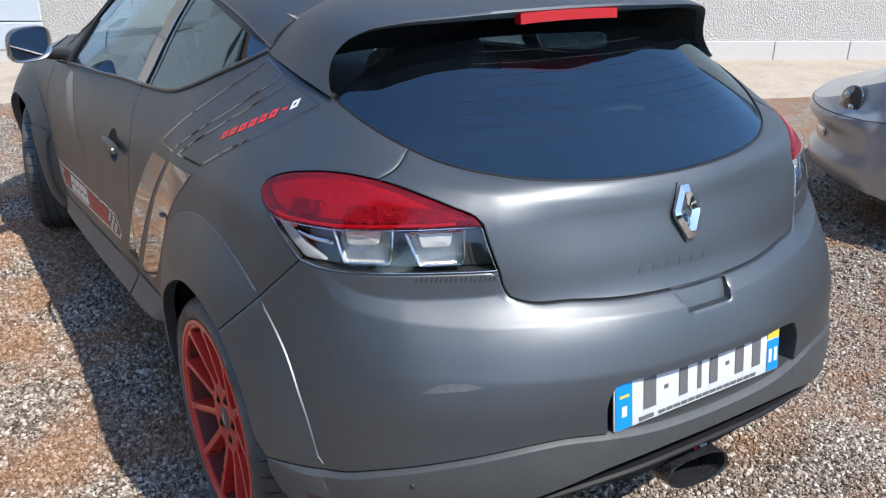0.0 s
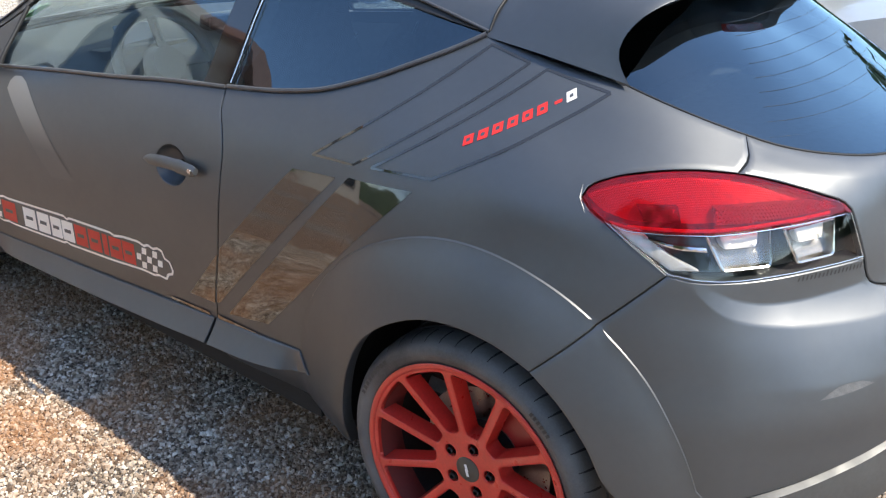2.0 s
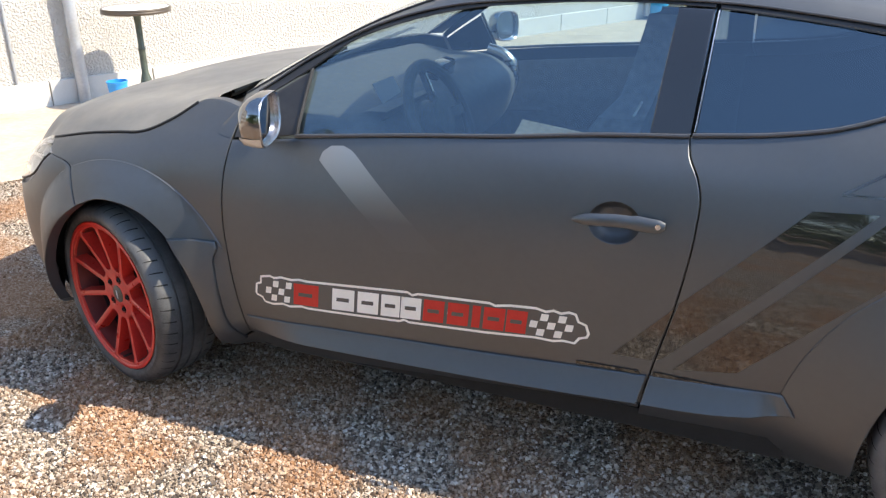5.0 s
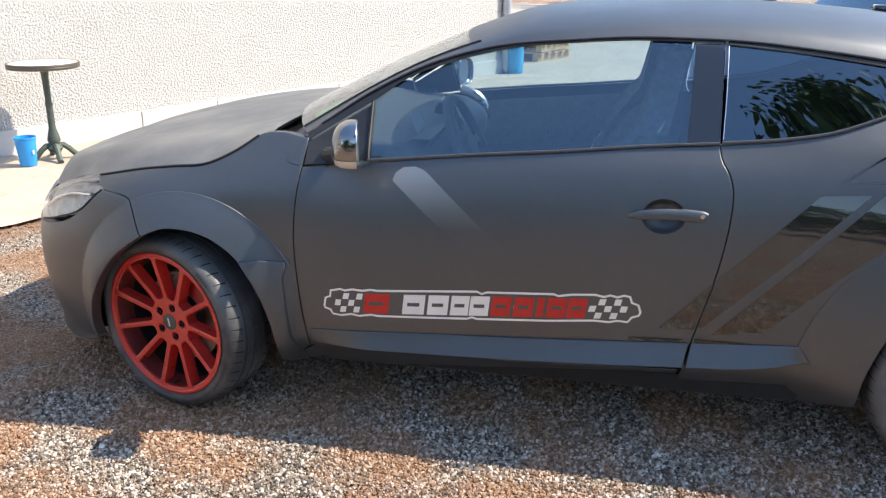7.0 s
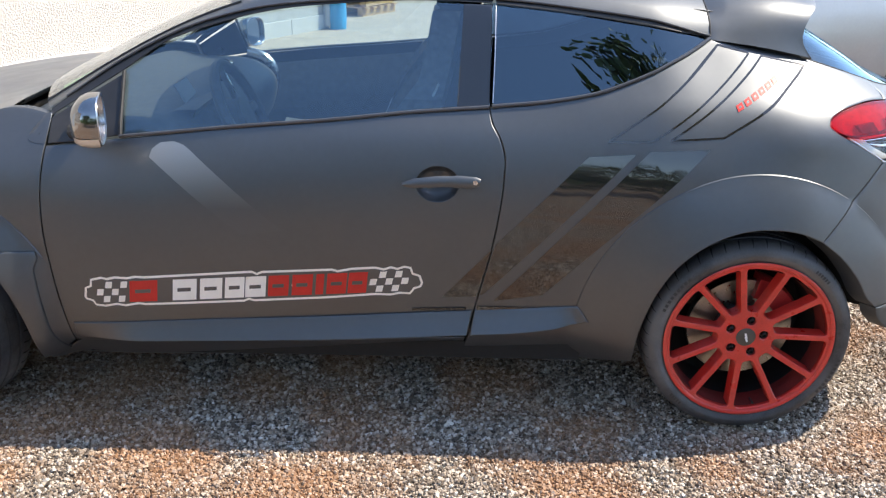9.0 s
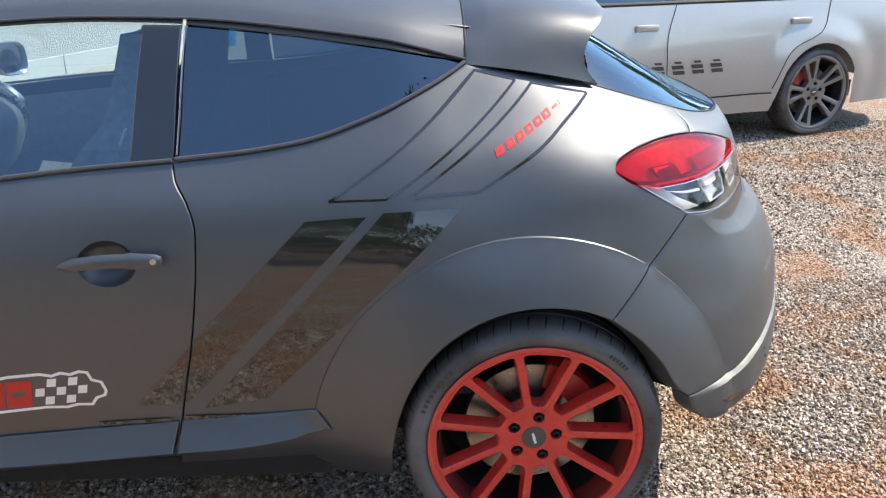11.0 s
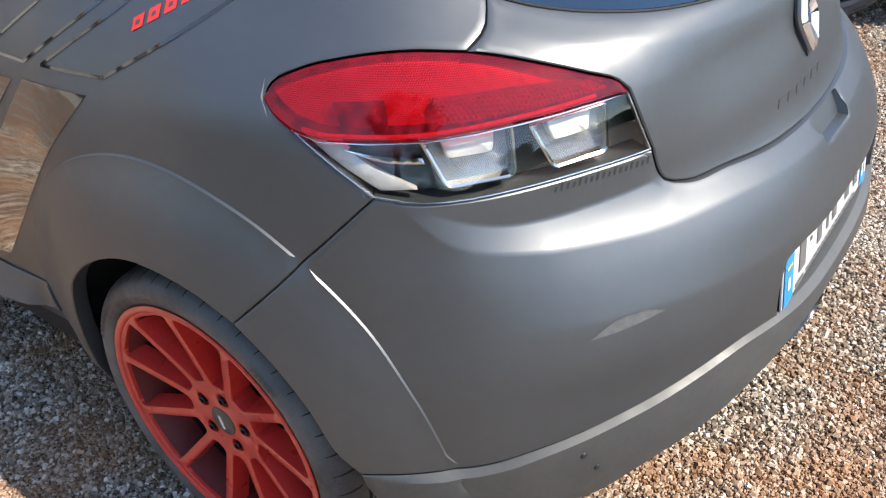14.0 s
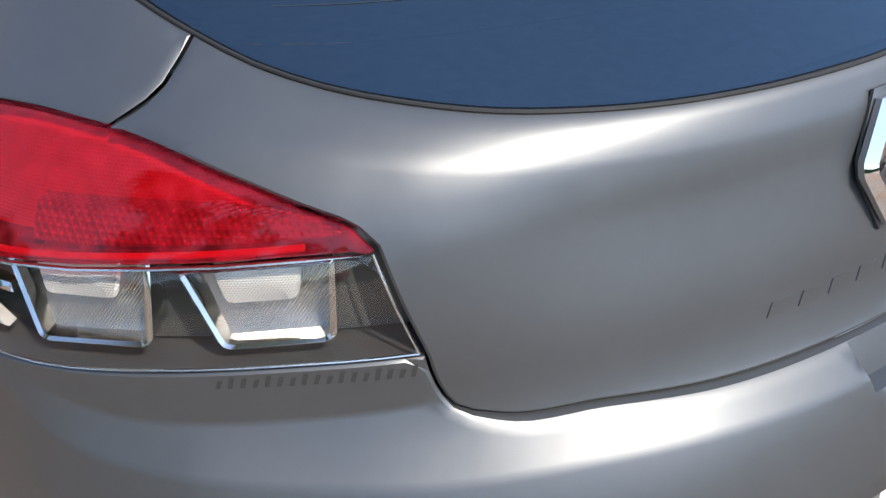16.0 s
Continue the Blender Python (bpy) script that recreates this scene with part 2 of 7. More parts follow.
def curve(points, gap=0.012):
    """Samples a smooth curve through points (2D or 3D) every gap metres or so."""
    p = np.array(points, float)
    if len(p) == 2:
        k = max(2, int(np.linalg.norm(p[1] - p[0]) / gap) + 1)
        return p[0] + np.linspace(0, 1, k)[:, None] * (p[1] - p[0])
    q = np.vstack([2 * p[0] - p[1], p, 2 * p[-1] - p[-2]])
    out = [p[:1]]
    for i in range(1, len(q) - 2):
        k = max(2, int(np.linalg.norm(q[i + 1] - q[i]) / gap) + 1)
        t = np.linspace(0, 1, k)[1:, None]
        a, b, c, d = q[i - 1], q[i], q[i + 1], q[i + 2]
        # slopes scaled to the neighbouring chords, so that uneven spacing does not loop
        lb, la, lc = np.linalg.norm(c - b), np.linalg.norm(b - a) + 1e-9, np.linalg.norm(d - c) + 1e-9
        m1 = lb * ((b - a) / la * lb + (c - b) / lb * la) / (la + lb)
        m2 = lb * ((c - b) / lb * lc + (d - c) / lc * lb) / (lb + lc)
        out.append(b * (2 * t**3 - 3 * t**2 + 1) + m1 * (t**3 - 2 * t**2 + t) + c * (-2 * t**3 + 3 * t**2) + m2 * (t**3 - t**2))
    return np.vstack(out)


def rounded(corners, radii, n=5):
    """A polygon with its corners turned into arcs."""
    out = []
    k = len(corners)
    for i in range(k):
        p, a, b = (np.array(corners[q % k], float) for q in (i, i - 1, i + 1))
        ua, ub = (a - p) / np.linalg.norm(a - p), (b - p) / np.linalg.norm(b - p)
        half = math.acos(max(-1, min(1, float(ua @ ub)))) / 2
        d = radii[i] / math.tan(half)
        p0, p1 = p + ua * d, p + ub * d
        for t in np.linspace(0, 1, n):
            out.append(p0 * (1 - t) ** 2 + 2 * p * t * (1 - t) + p1 * t * t)
    return np.array(out)


# ---- the hatchback's skin: reach of the body from a spine, over a chart of (u, z) ----
# u runs along the left side (u = x), round the tail from REAR_X down to UR and round the nose from FRONT_X up to UF
REAR_X, FRONT_X, KU = 0.35, 2.45, 0.85
UR, UF = REAR_X - KU * math.pi / 2, FRONT_X + KU * math.pi / 2
LEVELS = (0.20, 0.32, 0.45, 0.60, 0.70, 0.76, 0.82, 0.88, 0.95, 1.02, 1.08, 1.15, 1.22, 1.30, 1.36)
# half-breadths (side) and reaches from the two poles (rear, front), one row a station
STATIONS = (
    (-90, (1.12, 1.135, 1.15, 1.133, 1.105, 1.083, 1.045, 1.026, 0.999, 0.972, 0.845, 0.71, 0.575, 0.42, 0.30)),
    (-75, (1.14, 1.155, 1.168, 1.148, 1.120, 1.097, 1.054, 1.035, 1.007, 0.981, 0.862, 0.735, 0.605, 0.45, 0.33)),
    (-60, (1.155, 1.170, 1.178, 1.157, 1.122, 1.096, 1.063, 1.052, 1.034, 0.993, 0.895, 0.785, 0.665, 0.52, 0.42)),
    (-45, (1.12, 1.140, 1.148, 1.132, 1.104, 1.088, 1.070, 1.058, 1.030, 0.972, 0.893, 0.795, 0.70, 0.58, 0.485)),
    (-30, (0.97, 0.985, 0.995, 0.998, 0.995, 0.990, 0.978, 0.960, 0.942, 0.892, 0.815, 0.740, 0.665, 0.57, 0.49)),
    (-15, (0.86, 0.880, 0.892, 0.900, 0.900, 0.898, 0.890, 0.876, 0.852, 0.812, 0.760, 0.698, 0.64, 0.56, 0.49)),
    (0.35, (0.80, 0.840, 0.855, 0.866, 0.868, 0.866, 0.860, 0.848, 0.828, 0.795, 0.752, 0.700, 0.65, 0.585, 0.52)),
    (0.85, (0.78, 0.838, 0.856, 0.865, 0.867, 0.865, 0.858, 0.846, 0.825, 0.782, 0.745, 0.705, 0.66, 0.60, 0.54)),
    (1.40, (0.80, 0.858, 0.874, 0.882, 0.881, 0.876, 0.866, 0.850, 0.824, 0.780, 0.742, 0.700, 0.655, 0.598, 0.53)),
    (1.95, (0.82, 0.880, 0.896, 0.898, 0.892, 0.884, 0.868, 0.845, 0.806, 0.748, 0.698, 0.640, 0.58, 0.50, 0.42)),
    (2.45, (0.82, 0.872, 0.892, 0.904, 0.905, 0.900, 0.884, 0.842, 0.755, 0.66, 0.56, 0.46, 0.38, 0.30, 0.2)),
    (30, (0.96, 0.997, 1.014, 1.022, 1.012, 0.995, 0.938, 0.80, 0.60, 0.45, 0.38, 0.32, 0.27, 0.22, 0.15)),
    (60, (1.05, 1.078, 1.090, 1.073, 1.018, 0.922, 0.765, 0.58, 0.42, 0.32, 0.27, 0.22, 0.18, 0.15, 0.1)),
    (90, (1.01, 1.043, 1.065, 1.043, 0.978, 0.872, 0.695, 0.50, 0.35, 0.26, 0.20, 0.16, 0.13, 0.10, 0.08)),
)
def station_u(k):
    if k < 0: return REAR_X + KU * math.radians(k)
    if k > 5: return FRONT_X + KU * math.radians(k)
    return k
_SU = np.array([station_u(k) for k, _ in STATIONS]); _SR = np.array([r for _, r in STATIONS]); _SZ = np.array(LEVELS)
def slopes(x, y):
    """Slopes of a cubic through the rows of y at x that does not overshoot."""
    h = np.diff(x)[:, None]; d = np.diff(y, axis=0) / h
    m = np.zeros_like(y); m[0], m[-1] = d[0], d[-1]
    w1, w2 = 2 * h[1:] + h[:-1], h[1:] + 2 * h[:-1]
    a, b = d[:-1], d[1:]
    ok = a * b > 0
    with np.errstate(divide="ignore", invalid="ignore"):
        hm = (w1 + w2) / (w1 / a + w2 / b)
    m[1:-1] = np.where(ok, hm, 0)
    return m
def smooth_slopes(x, y):
    h = np.diff(x)[:, None]; d = np.diff(y, axis=0) / h
    m = np.zeros_like(y); m[0], m[-1] = 0 * d[0], 0 * d[-1]
    m[1:-1] = (d[:-1] * h[1:] + d[1:] * h[:-1]) / (h[1:] + h[:-1])
    return m
def hermite(x, y, m, q):
    i = np.clip(np.searchsorted(x, q) - 1, 0, len(x) - 2)
    h = x[i + 1] - x[i]; t = ((q - x[i]) / h)
    return i, t, h
def basis(t):
    return 2*t**3-3*t**2+1, t**3-2*t**2+t, -2*t**3+3*t**2, t**3-t**2
_MZ = slopes(_SZ, _SR.T).T
def base_r(u, z):
    u, z = np.broadcast_arrays(np.asarray(u, float), np.asarray(z, float))
    shape = u.shape; u = u.ravel(); u = np.where(u < UR, 2 * UR - u, np.where(u > UF, 2 * UF - u, u)); z = np.clip(z.ravel(), _SZ[0], _SZ[-1])
    j, t, h = hermite(_SZ, None, None, z)
    b = basis(t)
    P = _SR[:, j]*b[0] + _MZ[:, j]*h*b[1] + _SR[:, j+1]*b[2] + _MZ[:, j+1]*h*b[3]   # stations x n
    M = smooth_slopes(_SU, P)
    i, t, h = hermite(_SU, None, None, u)
    n = np.arange(len(u)); b = basis(t)
    out = P[i, n]*b[0] + M[i, n]*h*b[1] + P[i+1, n]*b[2] + M[i+1, n]*h*b[3]
    return out.reshape(shape)
def step(a, b, x):
    t = np.clip((x - a) / (b - a), 0, 1); return t*t*(3-2*t)
def xy_of(u, r):
    u = np.asarray(u, float); r = np.asarray(r, float)
    th = np.where(u < REAR_X, (REAR_X-u)/KU, np.where(u > FRONT_X, (u-FRONT_X)/KU, 0))
    x = np.where(u < REAR_X, REAR_X - r*np.sin(th), np.where(u > FRONT_X, FRONT_X + r*np.sin(th), u))
    return x, np.where((u < REAR_X) | (u > FRONT_X), r*np.cos(th), r)
def flare(u, z):
    """How far the wheel-arch flares stand proud of the body."""
    x, y = xy_of(u, base_r(u, z))
    y = np.abs(y)
    q = np.hypot((x - 0.03) / 0.53, (z - 0.30) / 0.56)
    rear = (0.0038 * step(1.0, 0.9955, q) + 0.046 * np.clip((0.99 - q) / 0.3, 0, 1) ** 0.95) * (y > 0.3)
    q = np.hypot((x - 2.57) / 0.455, (z - 0.30) / 0.515)
    front = (0.0038 * step(1.0, 0.995, q) + 0.053 * np.clip((0.99 - q) / 0.25, 0, 1) ** 0.95) * (y > 0.3) * step(2.15, 2.21, x)
    return rear + front
def body_r(u, z):
    return base_r(u, z) + flare(u, z)
def surf(u, z, off=0.0):
    x, y = xy_of(u, body_r(u, z) + off)
    return np.stack([x, y, np.broadcast_to(z, x.shape)], -1)
def chart(p):
    x, y, z = np.moveaxis(np.asarray(p, float), -1, 0)
    ya = y
    u = np.where(x < REAR_X, REAR_X - KU*np.arctan2(REAR_X-x, ya), np.where(x > FRONT_X, FRONT_X + KU*np.arctan2(x-FRONT_X, ya), x))
    r = np.where(x < REAR_X, np.hypot(x-REAR_X, y), np.where(x > FRONT_X, np.hypot(x-FRONT_X, y), y))
    return u, z, r



# ---- panels cut out of the skin ----
from mathutils.geometry import delaunay_2d_cdt


def loop(*curves):
    """Joins curves end to end into a closed outline, counter-clockwise."""
    pts = np.vstack([curve(c) if not isinstance(c, np.ndarray) else c for c in curves])
    keep = [pts[0]]
    for p in pts[1:]:
        if np.linalg.norm(p - keep[-1]) > 0.003:
            keep.append(p)
    if np.linalg.norm(keep[-1] - keep[0]) < 0.003:
        keep.pop()
    pts = np.array(keep)
    x, y = pts.T
    return pts if (x * np.roll(y, -1) - y * np.roll(x, -1)).sum() > 0 else pts[::-1]


def inset(pts, d):
    t = np.roll(pts, -1, 0) - np.roll(pts, 1, 0)
    t /= np.linalg.norm(t, axis=1)[:, None] + 1e-12
    return pts + d * np.stack([-t[:, 1], t[:, 0]], 1)


def inside(pts, q):
    x, y = q.T
    hit = np.zeros(len(q), bool)
    for (ax, ay), (bx, by) in zip(pts, np.roll(pts, -1, 0)):
        hit ^= ((ay > y) != (by > y)) & (x < (bx - ax) * (y - ay) / (by - ay + 1e-15) + ax)
    return hit


def near(pts, q, d):
    far = np.full(len(q), 9.0)
    for a, b in zip(pts, np.roll(pts, -1, 0)):
        ab = b - a
        t = np.clip(((q - a) @ ab) / (ab @ ab + 1e-15), 0, 1)
        far = np.minimum(far, np.linalg.norm(q - a - t[:, None] * ab, axis=1))
    return far < d


def cut(outline, off=0.0, grain=0.022, gap=0.0016, lip=0.018, soft=0.0018, holes=(), lines=()):
    """Vertices and faces of a panel: the skin within an outline of the chart, with rounded edges turned in."""
    lift = off if callable(off) else (lambda u, z: off + 0 * u)
    loops = [inset(outline, gap)] + [inset(h if (lambda a: a > 0)((h[:, 0] * np.roll(h[:, 1], -1) - h[:, 1] * np.roll(h[:, 0], -1)).sum()) else h[::-1], -gap) for h in holes]
    pts, edges, sunk = [], [], []
    for k, lp in enumerate(loops):
        s = 1 if k == 0 else -1
        for d, sink in ((0.0, soft), (0.0022 * s, 0.0), (0.009 * s, 0.0)) if soft else ((0.0, 0.0),):
            ring = inset(lp, d)
            base = len(pts)
            pts += list(ring)
            sunk += [sink] * len(ring)
            if d == 0.0:
                edges += [(base + i, base + (i + 1) % len(ring)) for i in range(len(ring))]
    for ln in lines:
        ok = ln[inside(loops[0], ln) & ~near(loops[0], ln, 0.012)]
        base = len(pts)
        pts += list(ok)
        sunk += [0.0] * len(ok)
        edges += [(base + i, base + i + 1) for i in range(len(ok) - 1) if np.linalg.norm(ok[i + 1] - ok[i]) < 0.03]
    lo, hi = outline.min(0), outline.max(0)
    gu, gz = np.meshgrid(np.arange(lo[0], hi[0] + grain, grain), np.arange(lo[1], hi[1] + grain, grain))
    g = np.stack([gu.ravel(), gz.ravel()], 1)
    g[:, 0] += np.where((np.round((g[:, 1] - lo[1]) / grain) % 2) == 1, grain / 2, 0)
    ok = inside(loops[0], g) & ~near(loops[0], g, 0.010 + 0.45 * grain)
    for lp in loops[1:]:
        ok &= ~inside(lp, g) & ~near(lp, g, 0.010 + 0.45 * grain)
    for ln in lines:
        dist = np.min(np.linalg.norm(g[:, None] - ln[None], axis=2), axis=1)
        ok &= dist > 0.4 * grain
    g = g[ok]
    pts += list(g)
    sunk += [0.0] * len(g)
    out = delaunay_2d_cdt([Vector(p) for p in pts], edges, [], 0, 1e-6)
    p2 = np.array([tuple(v) for v in out[0]])
    tri = np.array([f for f in out[2] if len(f) == 3])
    mid = p2[tri].mean(1)
    ok = inside(loops[0], mid)
    for lp in loops[1:]:
        ok &= ~inside(lp, mid)
    tri = tri[ok]
    back = np.array([min((sunk[i] for i in src), default=0.0) if not src else max(sunk[i] for i in src) for src in out[3]])
    u, z = p2.T
    v3 = surf(u, z, lift(u, z) - back)
    verts, faces = [tuple(v) for v in v3], [tuple(f) for f in tri]
    if lip:
        for lp in loops:
            u, z = lp.T
            l0 = surf(u, z, lift(u, z) - soft)
            l1 = surf(u, z, lift(u, z) - soft - lip)
            b, k = len(verts), len(lp)
            verts += [tuple(v) for v in l0] + [tuple(v) for v in l1]
            s = lp is loops[0]
            for i in range(k):
                j = (i + 1) % k
                f = (b + i, b + k + i, b + k + j, b + j)
                faces.append(f if s else f[::-1])
    # keep normals outward on the left side
    return verts, [f[::-1] for f in faces]


def panel(name, outline, material, parent, label="", sides="L", **how):
    """A panel on the left ("L"), on both sides ("LR"), or as drawn across the middle ("C")."""
    verts, faces = cut(outline, **how)
    made = [mesh_object(name, verts, faces, material, parent, label, sharp=0.5)]
    if sides == "LR":
        made.append(mesh_object(name, [(x, -y, z) for x, y, z in verts], [f[::-1] for f in faces], material, parent, label, sharp=0.5))
    return made


def across(half, pole):
    """An outline drawn from the middle at the pole round one side and back, mirrored to both sides."""
    h = np.asarray(half)
    m = h[::-1].copy()
    m[:, 0] = 2 * pole - m[:, 0]
    return np.vstack([h, m])


def on_skin(points, off=0.0, gap=0.02):
    c = curve(points, gap)
    return [Vector(p) for p in surf(c[:, 0], c[:, 1], off)]


def flipped(points):
    return [Vector((p[0], -p[1], p[2])) for p in points]


def strip(name, points, radius, material, parent, off=0.0, label="", sides="LR", flat=1.0):
    for k, side in enumerate(sides):
        bm = bmesh.new()
        p = on_skin(points, off)
        sweep(bm, p if side == "L" else flipped(p), radius, 8, flat)
        part(name, bm, material, parent, label)


# ---- the dark grey hatchback ----
car = thing("hatchback_car", "satin dark grey three-door hatchback with red wheels and door decals", "car")

# seams of the left side, as curves of the chart
BELT_DOOR = ((0.835, 1.026), (1.06, 1.010), (1.294, 0.988), (1.60, 0.963), (1.92, 0.930))
SAIL_FOOT = ((1.92, 0.930), (2.03, 0.915), (2.150, 0.905))
DOOR_FRONT = ((2.150, 0.905), (2.162, 0.80), (2.170, 0.67), (2.164, 0.52), (2.150, 0.35), (2.142, 0.272))
DOOR_FOOT = ((2.142, 0.272), (1.795, 0.276), (1.41, 0.281), (1.036, 0.292), (0.886, 0.302))
DOOR_REAR = ((0.886, 0.302), (0.857, 0.445), (0.831, 0.555), (0.804, 0.695), (0.789, 0.825), (0.789, 0.90), (0.803, 0.946), (0.827, 0.988), (0.835, 1.026))
BELT_QUARTER = ((0.835, 1.026), (0.634, 1.047), (0.51, 1.069), (0.42, 1.098), (0.303, 1.142), (0.188, 1.183), (0.105, 1.215))
VISOR_FOOT = ((0.105, 1.215), (0.0, 1.198), (-0.12, 1.176), (-0.235, 1.156))
GLASS_SIDE = ((-0.235, 1.156), (-0.326, 1.125), (-0.44, 1.086))
GLASS_FOOT = ((-0.44, 1.086), (-0.49, 1.070), (-0.544, 1.058), (-0.60, 1.049), (-0.66, 1.041), (-0.73, 1.035), (-0.85, 1.029), (UR, 1.026))
GATE_SEAM = ((-0.44, 1.086), (-0.426, 1.060), (-0.393, 1.038))
LAMP_TOP_A = ((-0.393, 1.038), (-0.33, 1.042), (-0.25, 1.035), (-0.19, 1.020), (-0.157, 1.003), (-0.147, 0.988))
LAMP_OUT = ((-0.147, 0.988), (-0.160, 0.972), (-0.190, 0.950), (-0.222, 0.925), (-0.248, 0.904), (-0.271, 0.882))
LAMP_FOOT = ((-0.271, 0.882), (-0.300, 0.876), (-0.36, 0.875), (-0.44, 0.876), (-0.52, 0.877), (-0.601, 0.878))
LAMP_IN = ((-0.601, 0.878), (-0.586, 0.926), (-0.574, 0.970))
LAMP_TOP_B = ((-0.574, 0.970), (-0.562, 0.983), (-0.529, 0.998), (-0.478, 1.017), (-0.43, 1.031), (-0.393, 1.038))
BUMPER_SEAM = ((-0.271, 0.882), (-0.180, 0.775), (-0.083, 0.667))
ARCH_REAR = ((-0.083, 0.667), (-0.03, 0.694), (0.04, 0.705), (0.10, 0.698), (0.20, 0.652), (0.265, 0.592), (0.315, 0.50), (0.345, 0.40), (0.358, 0.32), (0.36, 0.235))
ARCH_BUMPER = ((-0.225, 0.452), (-0.205, 0.475), (-0.17, 0.553), (-0.13, 0.617), (-0.083, 0.667))
GATE_FOOT = ((-0.601, 0.878), (-0.607, 0.85), (-0.618, 0.828), (-0.645, 0.816), (-0.72, 0.811), (-0.81, 0.803), (-0.90, 0.799), (UR, 0.797))
LIP_LINE = ((-0.225, 0.452), (-0.267, 0.459), (-0.30, 0.463), (-0.335, 0.467), (-0.37, 0.476), (-0.42, 0.494), (-0.475, 0.510), (-0.56, 0.533), (-0.62, 0.547), (-0.69, 0.556), (-0.765, 0.550))
FENDER_TOP = ((2.153, 0.987), (2.25, 0.999), (2.327, 0.990), (2.40, 0.938), (2.487, 0.898), (2.62, 0.880), (2.748, 0.862), (2.907, 0.827))
FENDER_NOSE = ((2.907, 0.827), (2.831, 0.798), (2.723, 0.782), (2.645, 0.672))
ARCH_FRONT = ((2.645, 0.672), (2.58, 0.700), (2.50, 0.694), (2.383, 0.628), (2.295, 0.510), (2.252, 0.38), (2.244, 0.225))
WINDOW_TOP = ((1.94, 1.106), (1.833, 1.178), (1.685, 1.232), (1.466, 1.282), (1.285, 1.300), (1.10, 1.310), (0.90, 1.308))
QUARTER_TOP = ((0.818, 1.303), (0.60, 1.282), (0.333, 1.246), (0.128, 1.219))
DRIP = ((2.160, 1.000), (2.116, 1.031), (1.947, 1.139), (1.744, 1.234), (1.56, 1.284), (1.287, 1.313), (1.11, 1.323), (0.934, 1.322), (0.762, 1.316), (0.594, 1.300), (0.322, 1.264), (0.105, 1.222))

# the flares' creases, drawn tight so that they catch the light
def oval(x0, z0, a, b, lo, hi, s):
    t = np.radians(np.linspace(lo, hi, 90))
    x, z = x0 + s * a * np.cos(t), z0 + s * b * np.sin(t)
    y = np.full_like(x, 0.88)
    for _ in range(6):
        u = chart(np.stack([x, y, z], -1))[0]
        y = xy_of(u, base_r(u, z))[1]
    return np.stack([u, z], 1)


REAR_CREASE = [oval(0.03, 0.30, 0.53, 0.56, 10, 165, s) for s in (1.010, 1.0, 0.9955, 0.989)]
FRONT_CREASE = [oval(2.57, 0.30, 0.455, 0.515, 8, 150, s) for s in (1.010, 1.0, 0.9955, 0.989)]

door_line = loop(BELT_DOOR, SAIL_FOOT, DOOR_FRONT, DOOR_FOOT, DOOR_REAR)
HANDLE = (0.985, 0.811)
cup = np.array([(HANDLE[0] + 0.062 * math.cos(t), HANDLE[1] + 0.004 + 0.05 * math.sin(t)) for t in np.linspace(0, 2 * math.pi, 40)[:-1]])
doors = panel("door", door_line, PAINT, car, "satin dark grey door", "LR", holes=(cup,), lip=0.016)
panel("quarter_panel", loop(BELT_QUARTER, VISOR_FOOT, GLASS_SIDE, GATE_SEAM, LAMP_TOP_A, LAMP_OUT, BUMPER_SEAM, ARCH_REAR,
      ((0.36, 0.235), (0.50, 0.212), (0.905, 0.205)), ((0.905, 0.205), (0.886, 0.302)), DOOR_REAR), PAINT, car, "satin grey rear quarter panel with flared arch", "LR", lines=REAR_CREASE, lip=0.03)
panel("fender", loop(DOOR_FRONT, ((2.142, 0.272), (2.19, 0.235), (2.244, 0.225)), ARCH_FRONT[::-1], FENDER_NOSE[::-1], FENDER_TOP[::-1], ((2.153, 0.987), (2.150, 0.905))),
      PAINT, car, "satin grey front wing with flared arch", "LR", lines=FRONT_CREASE, lip=0.03)
panel("arch_extension", loop(((2.345, 0.598), (2.28, 0.601), (2.200, 0.594)), ((2.200, 0.594), (2.196, 0.572), (2.206, 0.545), (2.204, 0.50), (2.197, 0.41), (2.184, 0.285), (2.168, 0.237)), ((2.168, 0.237), (2.238, 0.218)), ((2.238, 0.218), (2.252, 0.38), (2.295, 0.510), (2.345, 0.598))),
      PAINT, car, "lower end of the flared front arch", "LR", off=0.010, gap=0, lip=0.012, grain=0.014)
panel("sill", loop(((2.235, 0.218), (2.19, 0.229), (2.142, 0.262), (1.41, 0.272), (0.892, 0.290)), ((0.892, 0.290), (0.905, 0.2)), ((0.905, 0.2), (1.5, 0.2), (2.235, 0.2))), PAINT, car, "", "LR", off=-0.012, lip=0.04)


def trim_lift(top0, top1, low):
    """The sill trim leans out from its top edge to its foot."""
    return lambda u, z: 0.004 + 0.052 * np.clip((np.interp(u, (0.5, 2.14), (top0, top1)) - z) / low, 0, 1) ** 1.2 * step(2.16, 1.9, u) * step(0.49, 0.62, u)


